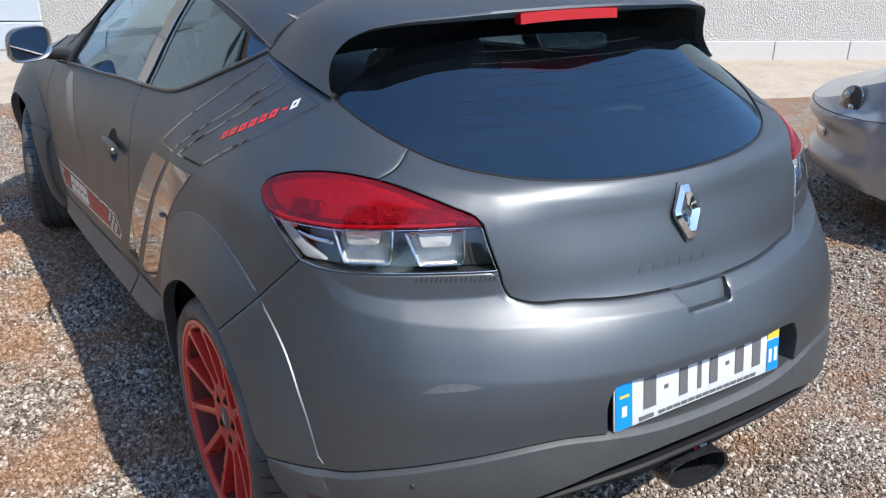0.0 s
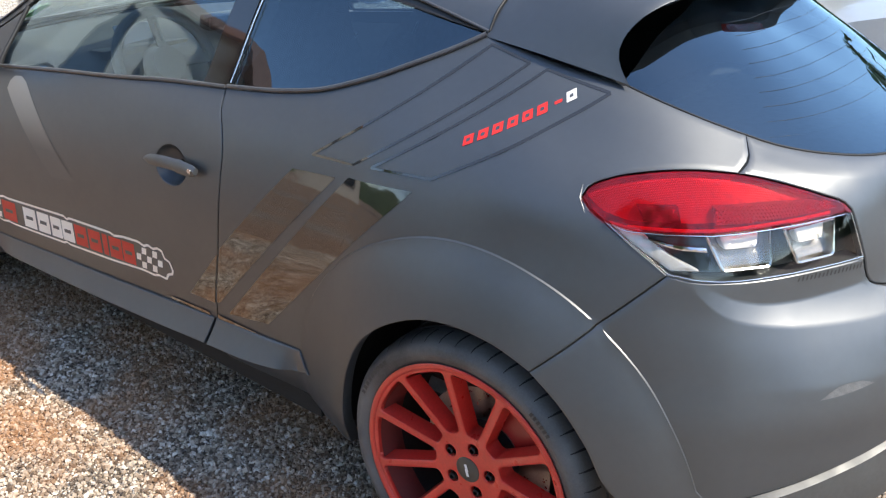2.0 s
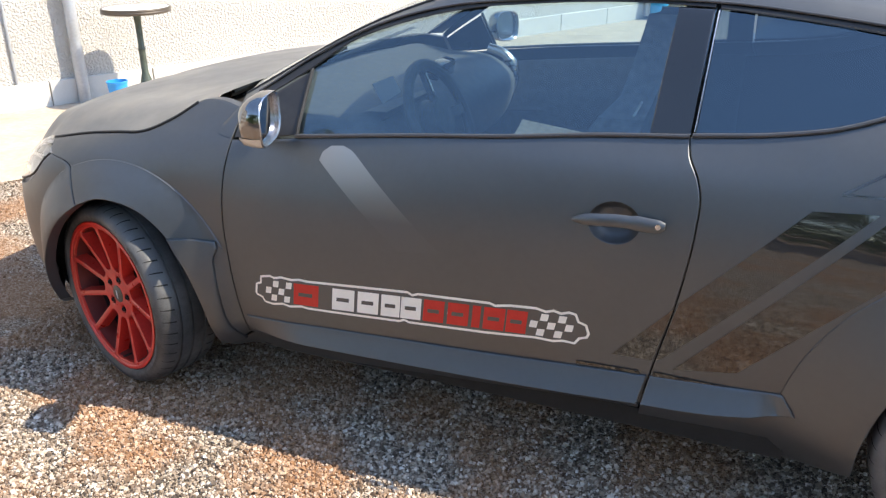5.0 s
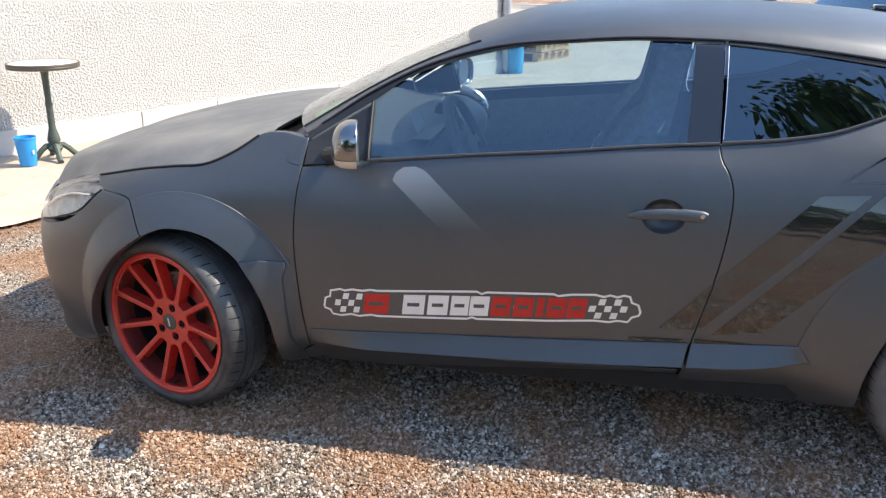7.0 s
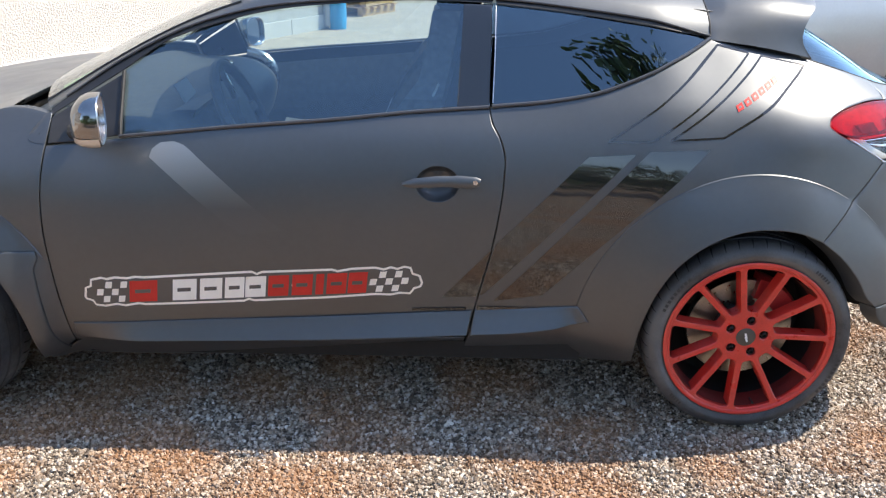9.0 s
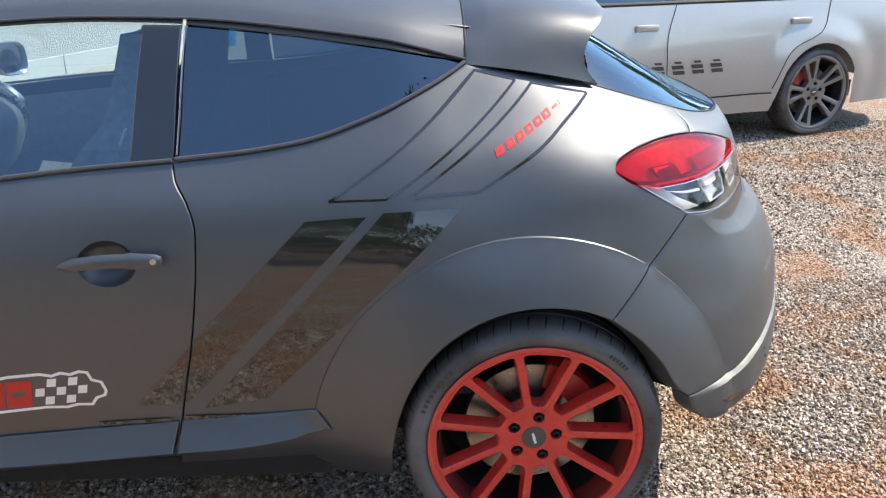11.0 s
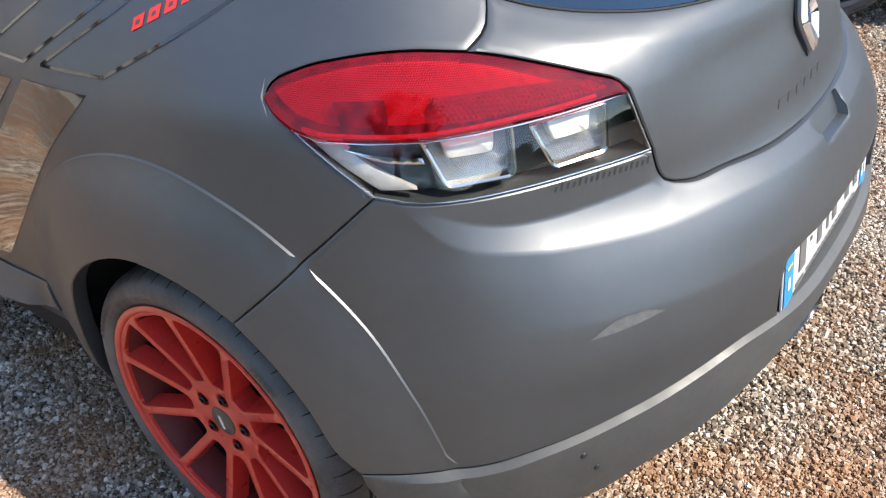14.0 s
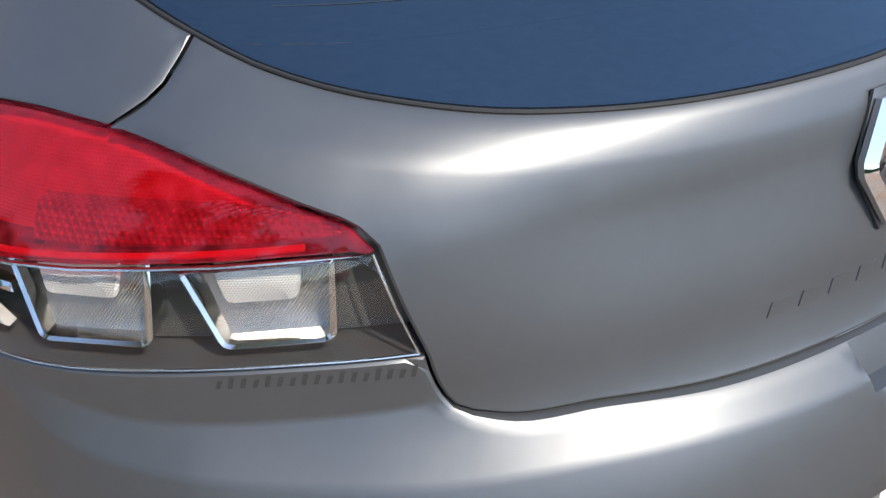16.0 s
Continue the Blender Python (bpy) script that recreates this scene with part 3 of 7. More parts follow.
TRIM_LOW = ((2.132, 0.292), (1.795, 0.300), (1.41, 0.308), (1.036, 0.322), (0.888, 0.330))
trim = loop(TRIM_LOW, ((0.888, 0.330), (0.872, 0.404)), ((0.872, 0.404), (1.41, 0.378), (1.79, 0.366), (2.128, 0.348)), ((2.128, 0.348), (2.132, 0.292)))
for d in doors[:1]:
    panel("sill_trim", trim, PAINT, d, "grey lower door trim", "L", off=trim_lift(0.424, 0.35, 0.085), grain=0.016, lip=0.06)
panel("sill_trim", loop(((0.880, 0.330), (0.70, 0.340), (0.505, 0.368)), ((0.505, 0.368), (0.541, 0.421)), ((0.541, 0.421), (0.70, 0.413), (0.866, 0.405)), ((0.866, 0.405), (0.880, 0.330))),
      PAINT, car, "grey sill trim ahead of the rear wheel", "L", off=trim_lift(0.424, 0.35, 0.085), grain=0.016, lip=0.06)
for lo, hi in ((0.892, 1.06), (0.665, 0.857)):
    panel("trim_slot", loop(((lo, 0.413), (hi, 0.409 if lo > 0.8 else 0.418)), ((hi, 0.409), (hi, 0.401)), ((hi, 0.401), (lo, 0.404)), ((lo, 0.404), (lo, 0.413))), GLOSS_BLACK, car, "", "L", off=0.0035, gap=0, lip=0, soft=0, grain=0.03)

# tail: gate, bumper with its shelf and lip, rear window
gate_half = np.vstack([curve(c) for c in (GLASS_FOOT[::-1], GATE_SEAM, LAMP_TOP_B[::-1], LAMP_IN[::-1], GATE_FOOT)])


def rim_dip(u, z):
    """The gate falls away in a soft step along the foot of the window."""
    f = np.where(u < UR, 2 * UR - u, u)
    edge = np.interp(f, [p[0] for p in GLASS_FOOT[::-1]], [p[1] for p in GLASS_FOOT[::-1]])
    dip = -0.003 * step(0.034, 0.012, edge - z) * (f < -0.40) + 0.0 * z
    # a fold runs inward from the lamp's corner: upper face tilted to the sky, lower face upright
    d = z - FOLD
    r = np.interp(-f, (0.58, 0.70, 0.95), (0.002, 0.008, 0.030))
    high = np.interp(-f, (0.575, 0.60, 0.64, 0.70), (0.001, 0.0030, 0.0025, 0.0))
    reach = np.where(d > 0, np.maximum(edge - FOLD, 0.035), 0.16)
    return dip + high * np.clip(1 - (np.sqrt(d * d + r * r) - r) / reach, 0, 1) * (f < -0.575)


FOLD = 0.968


def spread(half):
    pts = [half[0]]
    for p in half[1:]:
        if np.linalg.norm(p - pts[-1]) > 0.003:
            pts.append(p)
    full = across(np.array(pts), UR)
    keep = [full[0]]
    for p in full[1:]:
        if np.linalg.norm(p - keep[-1]) > 0.003:
            keep.append(p)
    return loop(np.array(keep))


gate_lines = []
for d in (0.012, 0.020, 0.028, 0.034):
    g = curve(GLASS_FOOT) - (0, d)
    gate_lines += [g, np.stack([2 * UR - g[:, 0], g[:, 1]], 1)]
for d in (-0.012, -0.004, 0.0, 0.004, 0.012):
    g = curve(((-0.572, FOLD + d), (-0.75, FOLD + d), (UR, FOLD + d)), 0.01)
    gate_lines += [g, np.stack([2 * UR - g[:, 0], g[:, 1]], 1)]
gate = panel("tailgate", spread(gate_half), PAINT, car, "satin grey tailgate", "C", off=rim_dip, lines=gate_lines)[0]


CREASE = curve(((UR, 0.766), (-0.90, 0.772), (-0.74, 0.782), (-0.564, 0.782), (-0.464, 0.790), (-0.416, 0.797), (-0.378, 0.805), (-0.345, 0.819), (-0.322, 0.841), (-0.296, 0.872)), 0.006)
SHELF_BACK = curve(((UR, 0.812), (-0.74, 0.826), (-0.64, 0.834), (-0.54, 0.828), (-0.46, 0.826), (-0.40, 0.832), (-0.35, 0.850), (-0.315, 0.872)), 0.006)


def shelf(u, z):
    """The bumper's top: a shelf with a crisp edge that dies out towards the wheel."""
    f = np.where(u < UR, 2 * UR - u, u)
    line = np.interp(f, *CREASE.T)
    back = np.maximum(np.interp(f, *SHELF_BACK.T), line + 0.004)
    amount = np.interp(f, (UR, -0.60, -0.45, -0.36, -0.30), (0.015, 0.017, 0.017, 0.010, 0.0))
    low = np.clip((line - z) / 0.22, 0, 1)
    up = np.clip((back - z) / (back - line), 0, 1)
    top = np.where(z < line, amount * (1 - 0.6 * low * low), amount * up)
    # a soft edge runs round the bumper at plate height: the face above it looks up, the face below it hangs straight
    d = z - np.interp(f, (UR, -0.80, -0.45), (0.672, 0.678, 0.690))
    bend = np.sqrt(d * d + 0.004 ** 2) - 0.004
    ridge = np.clip(1 - bend / np.where(d > 0, 0.085, 0.19), 0, 1)
    return top + 0.0105 * ridge * step(-0.30, -0.52, f)


EDGE = curve(((UR, 0.672), (-0.80, 0.678), (-0.45, 0.690), (-0.32, 0.693)), 0.01)
shelf_lines = []
for d in (-0.010, -0.004, 0.0, 0.004, 0.010):
    k = EDGE + (0, d)
    k = k[(k[:, 1] > 0.664) | (k[:, 0] > -0.74)]
    shelf_lines += [k, np.stack([2 * UR - k[:, 0], k[:, 1]], 1)]
for k in (CREASE - (0, 0.004), CREASE, CREASE + (0, 0.004), SHELF_BACK - (0, 0.003), SHELF_BACK, SHELF_BACK + (0, 0.004)):
    shelf_lines += [k, np.stack([2 * UR - k[:, 0], k[:, 1]], 1)]
bumper_half = np.vstack([curve(c) for c in (GATE_FOOT[::-1], LAMP_FOOT[::-1], BUMPER_SEAM, ARCH_BUMPER[::-1], LIP_LINE, ((-0.765, 0.550), (-0.767, 0.630), (-0.776, 0.650), (-0.80, 0.656), (-0.87, 0.656), (UR, 0.656)))])
NOTCH = loop(((-0.925, 0.796), (2 * UR + 0.925, 0.796)), ((2 * UR + 0.925, 0.796), (2 * UR + 0.935, 0.757)), ((2 * UR + 0.935, 0.757), (-0.935, 0.757)), ((-0.935, 0.757), (-0.925, 0.796)))
panel("rear_bumper", spread(bumper_half), PAINT, car, "satin grey rear bumper with a scuffed corner", "C", off=shelf, lines=REAR_CREASE + [np.stack([2 * UR - c[:, 0], c[:, 1]], 1) for c in REAR_CREASE] + shelf_lines, lip=0.062, gap=0.0009, holes=(NOTCH,))
LIP_LOW = ((-0.225, 0.448), (-0.230, 0.424), (-0.250, 0.392), (-0.266, 0.374), (-0.30, 0.356), (-0.355, 0.338), (-0.436, 0.338), (-0.462, 0.346), (-0.50, 0.368), (-0.56, 0.402), (-0.66, 0.432), (-0.70, 0.447), (-0.774, 0.472), (-0.86, 0.484), (UR, 0.486))
LIP_MID = ((-0.765, 0.550), (-0.85, 0.541), (UR, 0.536))
lip_half = np.vstack([curve(c) for c in (LIP_MID[::-1], LIP_LINE[::-1], LIP_LOW)])


LIP_TOP = np.vstack([curve(LIP_LINE, 0.004), curve(LIP_MID, 0.004)[1:]])
lip_lines = []
for d in (0.005, 0.010, 0.0135, 0.020, 0.035):
    k = LIP_TOP - (0, d)
    lip_lines += [k, np.stack([2 * UR - k[:, 0], k[:, 1]], 1)]


def lip_lift(u, z):
    f = np.where(u < UR, 2 * UR - u, u)
    edge = np.interp(f, *LIP_TOP[::-1].T)
    return 0.013 * step(0.0, 0.011, edge - z) * step(-0.22, -0.34, f) - 0.018 * np.clip((0.385 - z) / 0.05, 0, 1) ** 2


panel("bumper_lip", spread(lip_half), PAINT_LIP, car, "scuffed lower bumper lip", "C", off=lip_lift, lip=0.05, grain=0.014, lines=lip_lines)
panel("lip_slit", loop(((-0.303, 0.412), (-0.350, 0.402), (-0.388, 0.394)), ((-0.388, 0.394), (-0.362, 0.386), (-0.336, 0.391), (-0.303, 0.412))), shader("maroon_reflector", (0.045, 0.016, 0.016), 0.2, coat=0.4), car, "dull red reflector slit", "LR", off=lambda u, z: lip_lift(u, z) + 0.0015, gap=0, soft=0, lip=0.002, grain=0.02)
# recess and plate
panel("plate_recess", loop(((-0.755, 0.526), (-0.764, 0.645), (-0.79, 0.664), (UR, 0.668), (2 * UR + 0.79, 0.664), (2 * UR + 0.764, 0.645), (2 * UR + 0.755, 0.522)), ((2 * UR + 0.755, 0.522), (UR, 0.520), (-0.755, 0.522))), PAINT, car, "", "C", off=-0.062, gap=-0.004, soft=0, lip=0)
# diffuser slot, blade and exhaust
panel("diffuser_mesh", loop(((-0.64, 0.425), (-0.80, 0.462), (UR, 0.476), (2 * UR + 0.80, 0.462), (2 * UR + 0.64, 0.425)), ((2 * UR + 0.64, 0.425), (2 * UR + 0.8, 0.36), (UR, 0.35), (-0.8, 0.36), (-0.64, 0.425))), DARK, car, "black honeycomb diffuser", "C", off=-0.06, soft=0, lip=0.05)
blade = [(-0.452, 0.350), (-0.50, 0.358), (-0.57, 0.388), (-0.63, 0.404), (-0.69, 0.416), (-0.76, 0.430), (-0.85, 0.438), (UR, 0.441)]
full_blade = blade + [(2 * UR - u, z) for u, z in blade[-2::-1]]
bm = bmesh.new()
bl = curve(full_blade, 0.02)
rows = []
for o, h in ((-0.070, 0.004), (-0.030, 0.010), (0.000, 0.008), (0.006, 0.003), (0.004, -0.004), (-0.010, -0.010), (-0.070, -0.014)):
    rows.append([Vector(p) for p in surf(bl[:, 0], bl[:, 1] + h - 0.006, o - 0.010)])
loft(bm, [list(r) for r in zip(*rows)], True, True)
part("diffuser_blade", bm, shader("satin_black_blade", (0.014, 0.014, 0.016), 0.55, spec=0.25), car, "gloss black diffuser blade")
for q in (-0.62, 2 * UR + 0.62):
    bm = bmesh.new()
    ring = surf(np.array([q + 0.012 * (1 if q > UR else -1)]), np.array([0.416]), -0.035)[0]
    loft(bm, [[Vector(ring) + Vector((0.004 * math.cos(b), (0.012 + 0.003 * math.cos(b)) * math.cos(a), (0.010 + 0.003 * math.cos(b)) * math.sin(a))) for b in np.linspace(0, 2 * math.pi, 7)[:-1]] for a in np.linspace(0, 2 * math.pi, 19)], True)
    part("tow_ring", bm, ALU, car)
bm = bmesh.new()
loft(bm, [[Vector((x, y, z - 0.05 * (y / 0.4) ** 2)) for y in np.linspace(-0.30, 0.30, 15)] for x, z in ((-0.70, 0.41), (-0.62, 0.385), (-0.50, 0.37))])
part("diffuser_floor", bm, TRIM_BLACK, car)
EX = (-0.022, 0.330)
exhaust = part("exhaust_tip", (lambda b: (loft(b, [[Vector((x + 0.012 * math.cos(t), EX[0] + 0.088 * math.copysign(abs(math.cos(t)) ** 0.7, math.cos(t)) * s, EX[1] + 0.042 * math.copysign(abs(math.sin(t)) ** 0.8, math.sin(t)) * s - 0.02 * (x + 0.76))) for t in np.linspace(0, 2 * math.pi, 48)[:-1]]
        for x, s in ((-0.45, 0.90), (-0.745, 1.0), (-0.766, 0.99), (-0.770, 0.95), (-0.764, 0.89), (-0.62, 0.84), (-0.50, 0.80), (-0.50, 0.01))], True), b)[1])(bmesh.new()), shader("dark_carbon_tip", (0.02, 0.02, 0.022), 0.22, coat=0.5, vary=0.5, scale=90), car, "black oval exhaust tip")
for y, w, m in ((-0.030, 0.016, DECAL_RED), (-0.056, 0.030, LOGO_WHITE)):
    bm = bmesh.new()
    box(bm, pose(-0.742, y, EX[1] + 0.0425, 0, -2), (0.007, w * 0.7, 0.0015))
    part("exhaust_mark", bm, m, exhaust)
# rear window
glass_half = np.vstack([curve(c) for c in (((UR, 1.305), (-0.75, 1.30), (-0.5, 1.275), (-0.32, 1.225), (-0.235, 1.162)), GLASS_SIDE, GLASS_FOOT)])
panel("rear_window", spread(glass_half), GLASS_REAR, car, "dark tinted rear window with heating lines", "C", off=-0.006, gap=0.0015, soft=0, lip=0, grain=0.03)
HEATER = shader("heater_line", (0.02, 0.026, 0.036), 0.6, spec=0.2)
for k in range(9):
    z = 1.075 + 0.020 * k
    a = -0.985 + 0.50 * math.sqrt(max(0.05, 1 - k * 0.055))
    row = [(a, z + 0.004), (-0.75, z), (UR, z - 0.002)]
    row = row + [(2 * UR - u, q) for u, q in row[-2::-1]]
    bm = bmesh.new()
    sweep(bm, on_skin(row, -0.0055), 0.0004, 4)
    part("heating_line", bm, HEATER, car)
seal = [GLASS_SIDE[0], GLASS_SIDE[1]] + list(GLASS_FOOT)
seal = seal + [(2 * UR - u, z) for u, z in seal[-2::-1]]
strip("window_seal", seal, 0.0022, SEAL, car, -0.004, "black rubber seal", "L")

# dark liner behind the gaps and the wheel wells
def well(u, z):
    x, y = xy_of(u, base_r(u, z))
    deep = np.maximum(step(0.43, 0.36, np.hypot(x, z - 0.33)), step(0.43, 0.36, np.hypot(x - 2.63, z - 0.33)))
    return -0.045 - 0.23 * deep


panel("liner", loop(((2.14, 0.84), (1.92, 0.88), (1.4, 0.92), (0.84, 0.97), (0.5, 1.01), (0.1, 1.12), (-0.25, 1.08), (-0.45, 1.0), (-0.7, 0.95), (UR + 0.002, 0.95)), ((UR + 0.002, 0.95), (UR + 0.002, 0.50)), ((UR + 0.002, 0.50), (-0.60, 0.44), (-0.40, 0.41), (-0.22, 0.42)), ((-0.22, 0.42), (-0.21, 0.24)), ((-0.21, 0.24), (0.3, 0.22), (2.14, 0.22)), ((2.14, 0.22), (2.14, 0.84))),
      DARK, car, "", "LR", off=well, soft=0, lip=0, grain=0.03, gap=0)
panel("liner", loop(((2.14, 0.84), (2.3, 0.86), (2.7, 0.78), (3.0, 0.70), (UF - 0.002, 0.6)), ((UF - 0.002, 0.6), (UF - 0.002, 0.22)), ((UF - 0.002, 0.22), (2.14, 0.22)), ((2.14, 0.22), (2.14, 0.84))), DARK, car, "", "LR", off=well, soft=0, lip=0, grain=0.03, gap=0)
bm = bmesh.new()
box(bm, pose(1.40, 0, 0.215), (3.0, 1.16, 0.05))
box(bm, pose(1.32, 0, 0.24), (1.60, 1.62, 0.06))
part("underbody", bm, DARK, car, smooth=False)

# nose
nose_half = np.vstack([curve(c) for c in (((UF, 0.60), (3.45, 0.60), (3.21, 0.605), (2.90, 0.722), (2.831, 0.798)), ((2.831, 0.798), (2.723, 0.782), (2.645, 0.672)), ((2.645, 0.672), (2.715, 0.61), (2.79, 0.51), (2.85, 0.387), (2.90, 0.24)), ((2.90, 0.24), (2.95, 0.205), (UF, 0.205)))])
half = [nose_half[0]]
for p in nose_half[1:]:
    if np.linalg.norm(p - half[-1]) > 0.003:
        half.append(p)
nose = loop(across(np.array(half), UF)[: -1])
panel("front_bumper", nose, PAINT, car, "satin grey front bumper", "C", lines=FRONT_CREASE + [np.stack([2 * UF - c[:, 0], c[:, 1]], 1) for c in FRONT_CREASE], lip=0.035)
lamp_line = loop(((2.831, 0.798), (2.907, 0.826), (3.06, 0.79), (3.24, 0.72), (3.30, 0.655)), ((3.30, 0.655), (3.21, 0.605)), ((3.21, 0.605), (3.05, 0.655), (2.90, 0.722), (2.831, 0.798)))
panel("headlight_body", lamp_line, shader("headlight_grey", (0.30, 0.31, 0.33), 0.28, 0.8, vary=0.35, scale=24), car, "grey reflector housing", "LR", off=lambda u, z: -0.030 - 0.008 * np.sin(40 * u), soft=0, lip=0, grain=0.015)
strip("headlight_trim", ((2.885, 0.770), (3.00, 0.752), (3.12, 0.712), (3.215, 0.655)), 0.007, CHROME, car, -0.018, "bright lamp trim", "LR", flat=1.6)
strip("headlight_trim", ((2.90, 0.808), (3.03, 0.780), (3.16, 0.735)), 0.004, LAMP_DARK, car, -0.014, "", "LR", flat=1.5)
strip("headlight_seal", ((2.838, 0.795), (2.90, 0.727), (3.05, 0.660), (3.205, 0.612)), 0.004, SEAL, car, -0.002, "", "LR")
panel("headlight_lens", lamp_line, LENS_CLEAR, car, "clear headlight lens", "LR", lip=0.01, soft=0.001)
panel("grille", loop(((3.31, 0.65), (3.25, 0.72), (3.45, 0.70), (UF, 0.69), (2 * UF - 3.45, 0.70), (2 * UF - 3.25, 0.72), (2 * UF - 3.31, 0.65)), ((2 * UF - 3.31, 0.65), (2 * UF - 3.45, 0.60), (UF, 0.60), (3.45, 0.60), (3.31, 0.65))), GLOSS_BLACK, car, "", "C", lip=0.02, grain=0.03)

# bonnet: sheet between the two wing edges, with a rolled front edge
edge = curve(((2.30, 0.985), (2.33, 0.985), (2.40, 0.942), (2.487, 0.902), (2.62, 0.884), (2.748, 0.866), (2.907, 0.831), (3.06, 0.797), (3.24, 0.727), (3.45, 0.705), (UF, 0.70)), 0.03)
e3 = surf(edge[:, 0], edge[:, 1], -0.004)
rows = []
BONNET_SPINE = curve(((2.20, 1.025), (2.30, 1.010), (2.42, 1.000), (2.63, 0.979), (2.92, 0.922), (3.10, 0.874), (3.23, 0.830), (3.38, 0.765), (3.44, 0.725), (3.46, 0.70)), 0.01)
FLANK = curve(((0.0, 0.0), (0.10, 0.40), (0.15, 0.54), (0.19, 0.60), (0.30, 0.69), (0.55, 0.86), (0.80, 0.97), (1.0, 1.0)), 0.01)


def rise_of(t):
    """The bonnet climbs a steep flank to a soft crease, then crowns gently to its middle."""
    return float(np.interp(t, *FLANK.T))


for k in range(len(e3)):
    x, y, z = e3[k]
    s = k / (len(e3) - 1)
    back = 2.30            # the bonnet's rear edge
    row = []
    for t in np.r_[np.linspace(0, 0.24, 13), np.linspace(0.28, 1, 17)]:
        # rows fan from the wing edge to the spine of the bonnet
        sx = back + (3.44 - back) * s
        cx = x + (sx - x) * t
        cz_edge = z
        spine = float(np.interp(sx, *BONNET_SPINE.T))
        row.append(Vector((cx, y * (1 - t), cz_edge + (spine - cz_edge) * rise_of(t))))
    rows.append(row + [Vector((p.x, -p.y, p.z)) for p in row[-2::-1]])
bm = bmesh.new()
top = loft(bm, rows)
side = [[v.co - Vector((0, 0, d)) for v in [r[0] for r in top]] for d in (0.0, 0.02)]
loft(bm, side)
loft(bm, [[Vector((p.x, -p.y, p.z)) for p in r] for r in side])
bonnet = part("bonnet", bm, PAINT_BONNET, car, "satin grey bonnet, paler with painted sunlight and dust")
strip("bonnet_gap", ((2.335, 0.984), (2.40, 0.940), (2.487, 0.900), (2.62, 0.882), (2.748, 0.864), (2.907, 0.829)), 0.0045, SEAL, car, 0.0005)

# roof, screen pillars, windscreen: sheets slung between the drip lines
drip = curve(DRIP, 0.03)
d3 = surf(drip[:, 0], drip[:, 1], 0.0)


SPINE = curve(((-0.3, 1.30), (0.0, 1.352), (0.25, 1.385), (0.6, 1.412), (0.95, 1.420), (1.2, 1.414), (1.4, 1.397), (1.55, 1.364), (1.64, 1.334), (1.74, 1.298), (1.81, 1.270), (1.97, 1.203), (2.05, 1.166), (2.21, 1.088), (2.31, 1.040), (2.42, 0.985)), 0.01)


def crown(x):
    """Height of the roof's spine."""
    return float(np.interp(x, *SPINE.T))


def span(k, v):
    """A point across the car from the left drip (v = 0) to the spine (v = 1)."""
    x, y, z = d3[k]
    fwd = 0.20 * step(1.2, 2.1, x) * (1 - (1 - v) ** 2)      # the screen bows forward
    yy = y * (1 - v) ** 1.0
    zc = crown(x + 0.20 * step(1.2, 2.1, x))
    return Vector((x + fwd, yy, z + (zc - z) * (1 - (1 - v) ** 2.6) ** 0.62))


def sheet(name, ks, vs, material, label="", down=0.0, both=False):
    rows = [[span(k, v) - Vector((0, 0, down)) for v in vs] for k in ks]
    if both:
        rows = [r + [Vector((p.x, -p.y, p.z)) for p in r[-2::-1]] for r in rows]
    bm = bmesh.new()
    loft(bm, rows)
    return part(name, bm, material, car, label)


front_ks = [k for k in range(len(d3)) if d3[k][0] > 1.56]
roof_ks = [k for k in range(len(d3)) if 0.12 < d3[k][0] <= 1.63]
split_v = list(np.linspace(0, 0.10, 8))
sheet("roof", roof_ks, list(np.linspace(0, 1, 30)), PAINT, "satin grey roof", both=True)
for mirror in (False, True):
    bm = bmesh.new()
    rows = [[span(k, v) for v in split_v] for k in front_ks]
    if mirror:
        rows = [[Vector((p.x, -p.y, p.z)) for p in r] for r in rows]
    loft(bm, rows)
    part("windscreen_pillar", bm, PAINT, car)
sheet("windscreen", front_ks, list(np.linspace(0.096, 1, 26)), GLASS_SCREEN, "dusty windscreen", 0.004, True)
for side in (1, -1):
    bm = bmesh.new()
    sweep(bm, [Vector((p.x, side * p.y, p.z + 0.001)) for p in (span(k, 0.098) for k in front_ks)], 0.005, 6)
    part("windscreen_seal", bm, SEAL, car)
# cowl grille and wiper arms
bm = bmesh.new()
loft(bm, [[Vector((2.42 - 0.10 * abs(t) ** 2, 0.70 * t, 0.975 - 0.03 * abs(t) + h)) for t in np.linspace(-1, 1, 24)] for h in (-0.05, 0.0)])
loft(bm, [[Vector((x - 0.10 * abs(t) ** 2, 0.70 * t, 0.972 - 0.03 * abs(t))) for t in np.linspace(-1, 1, 24)] for x in (2.26, 2.42)])
part("cowl", bm, TRIM_BLACK, car, "black plastic cowl below the windscreen")
for y0 in (0.55, -0.05):
    bm = bmesh.new()
    sweep(bm, [(2.36, y0, 0.968), (2.32, y0 - 0.18, 0.992), (2.30, y0 - 0.45, 1.012)], 0.009)
    sweep(bm, [(2.33, y0 + 0.02, 0.985), (2.27, y0 - 0.62, 1.030)], 0.007)
    part("wiper", bm, TRIM_BLACK, car)

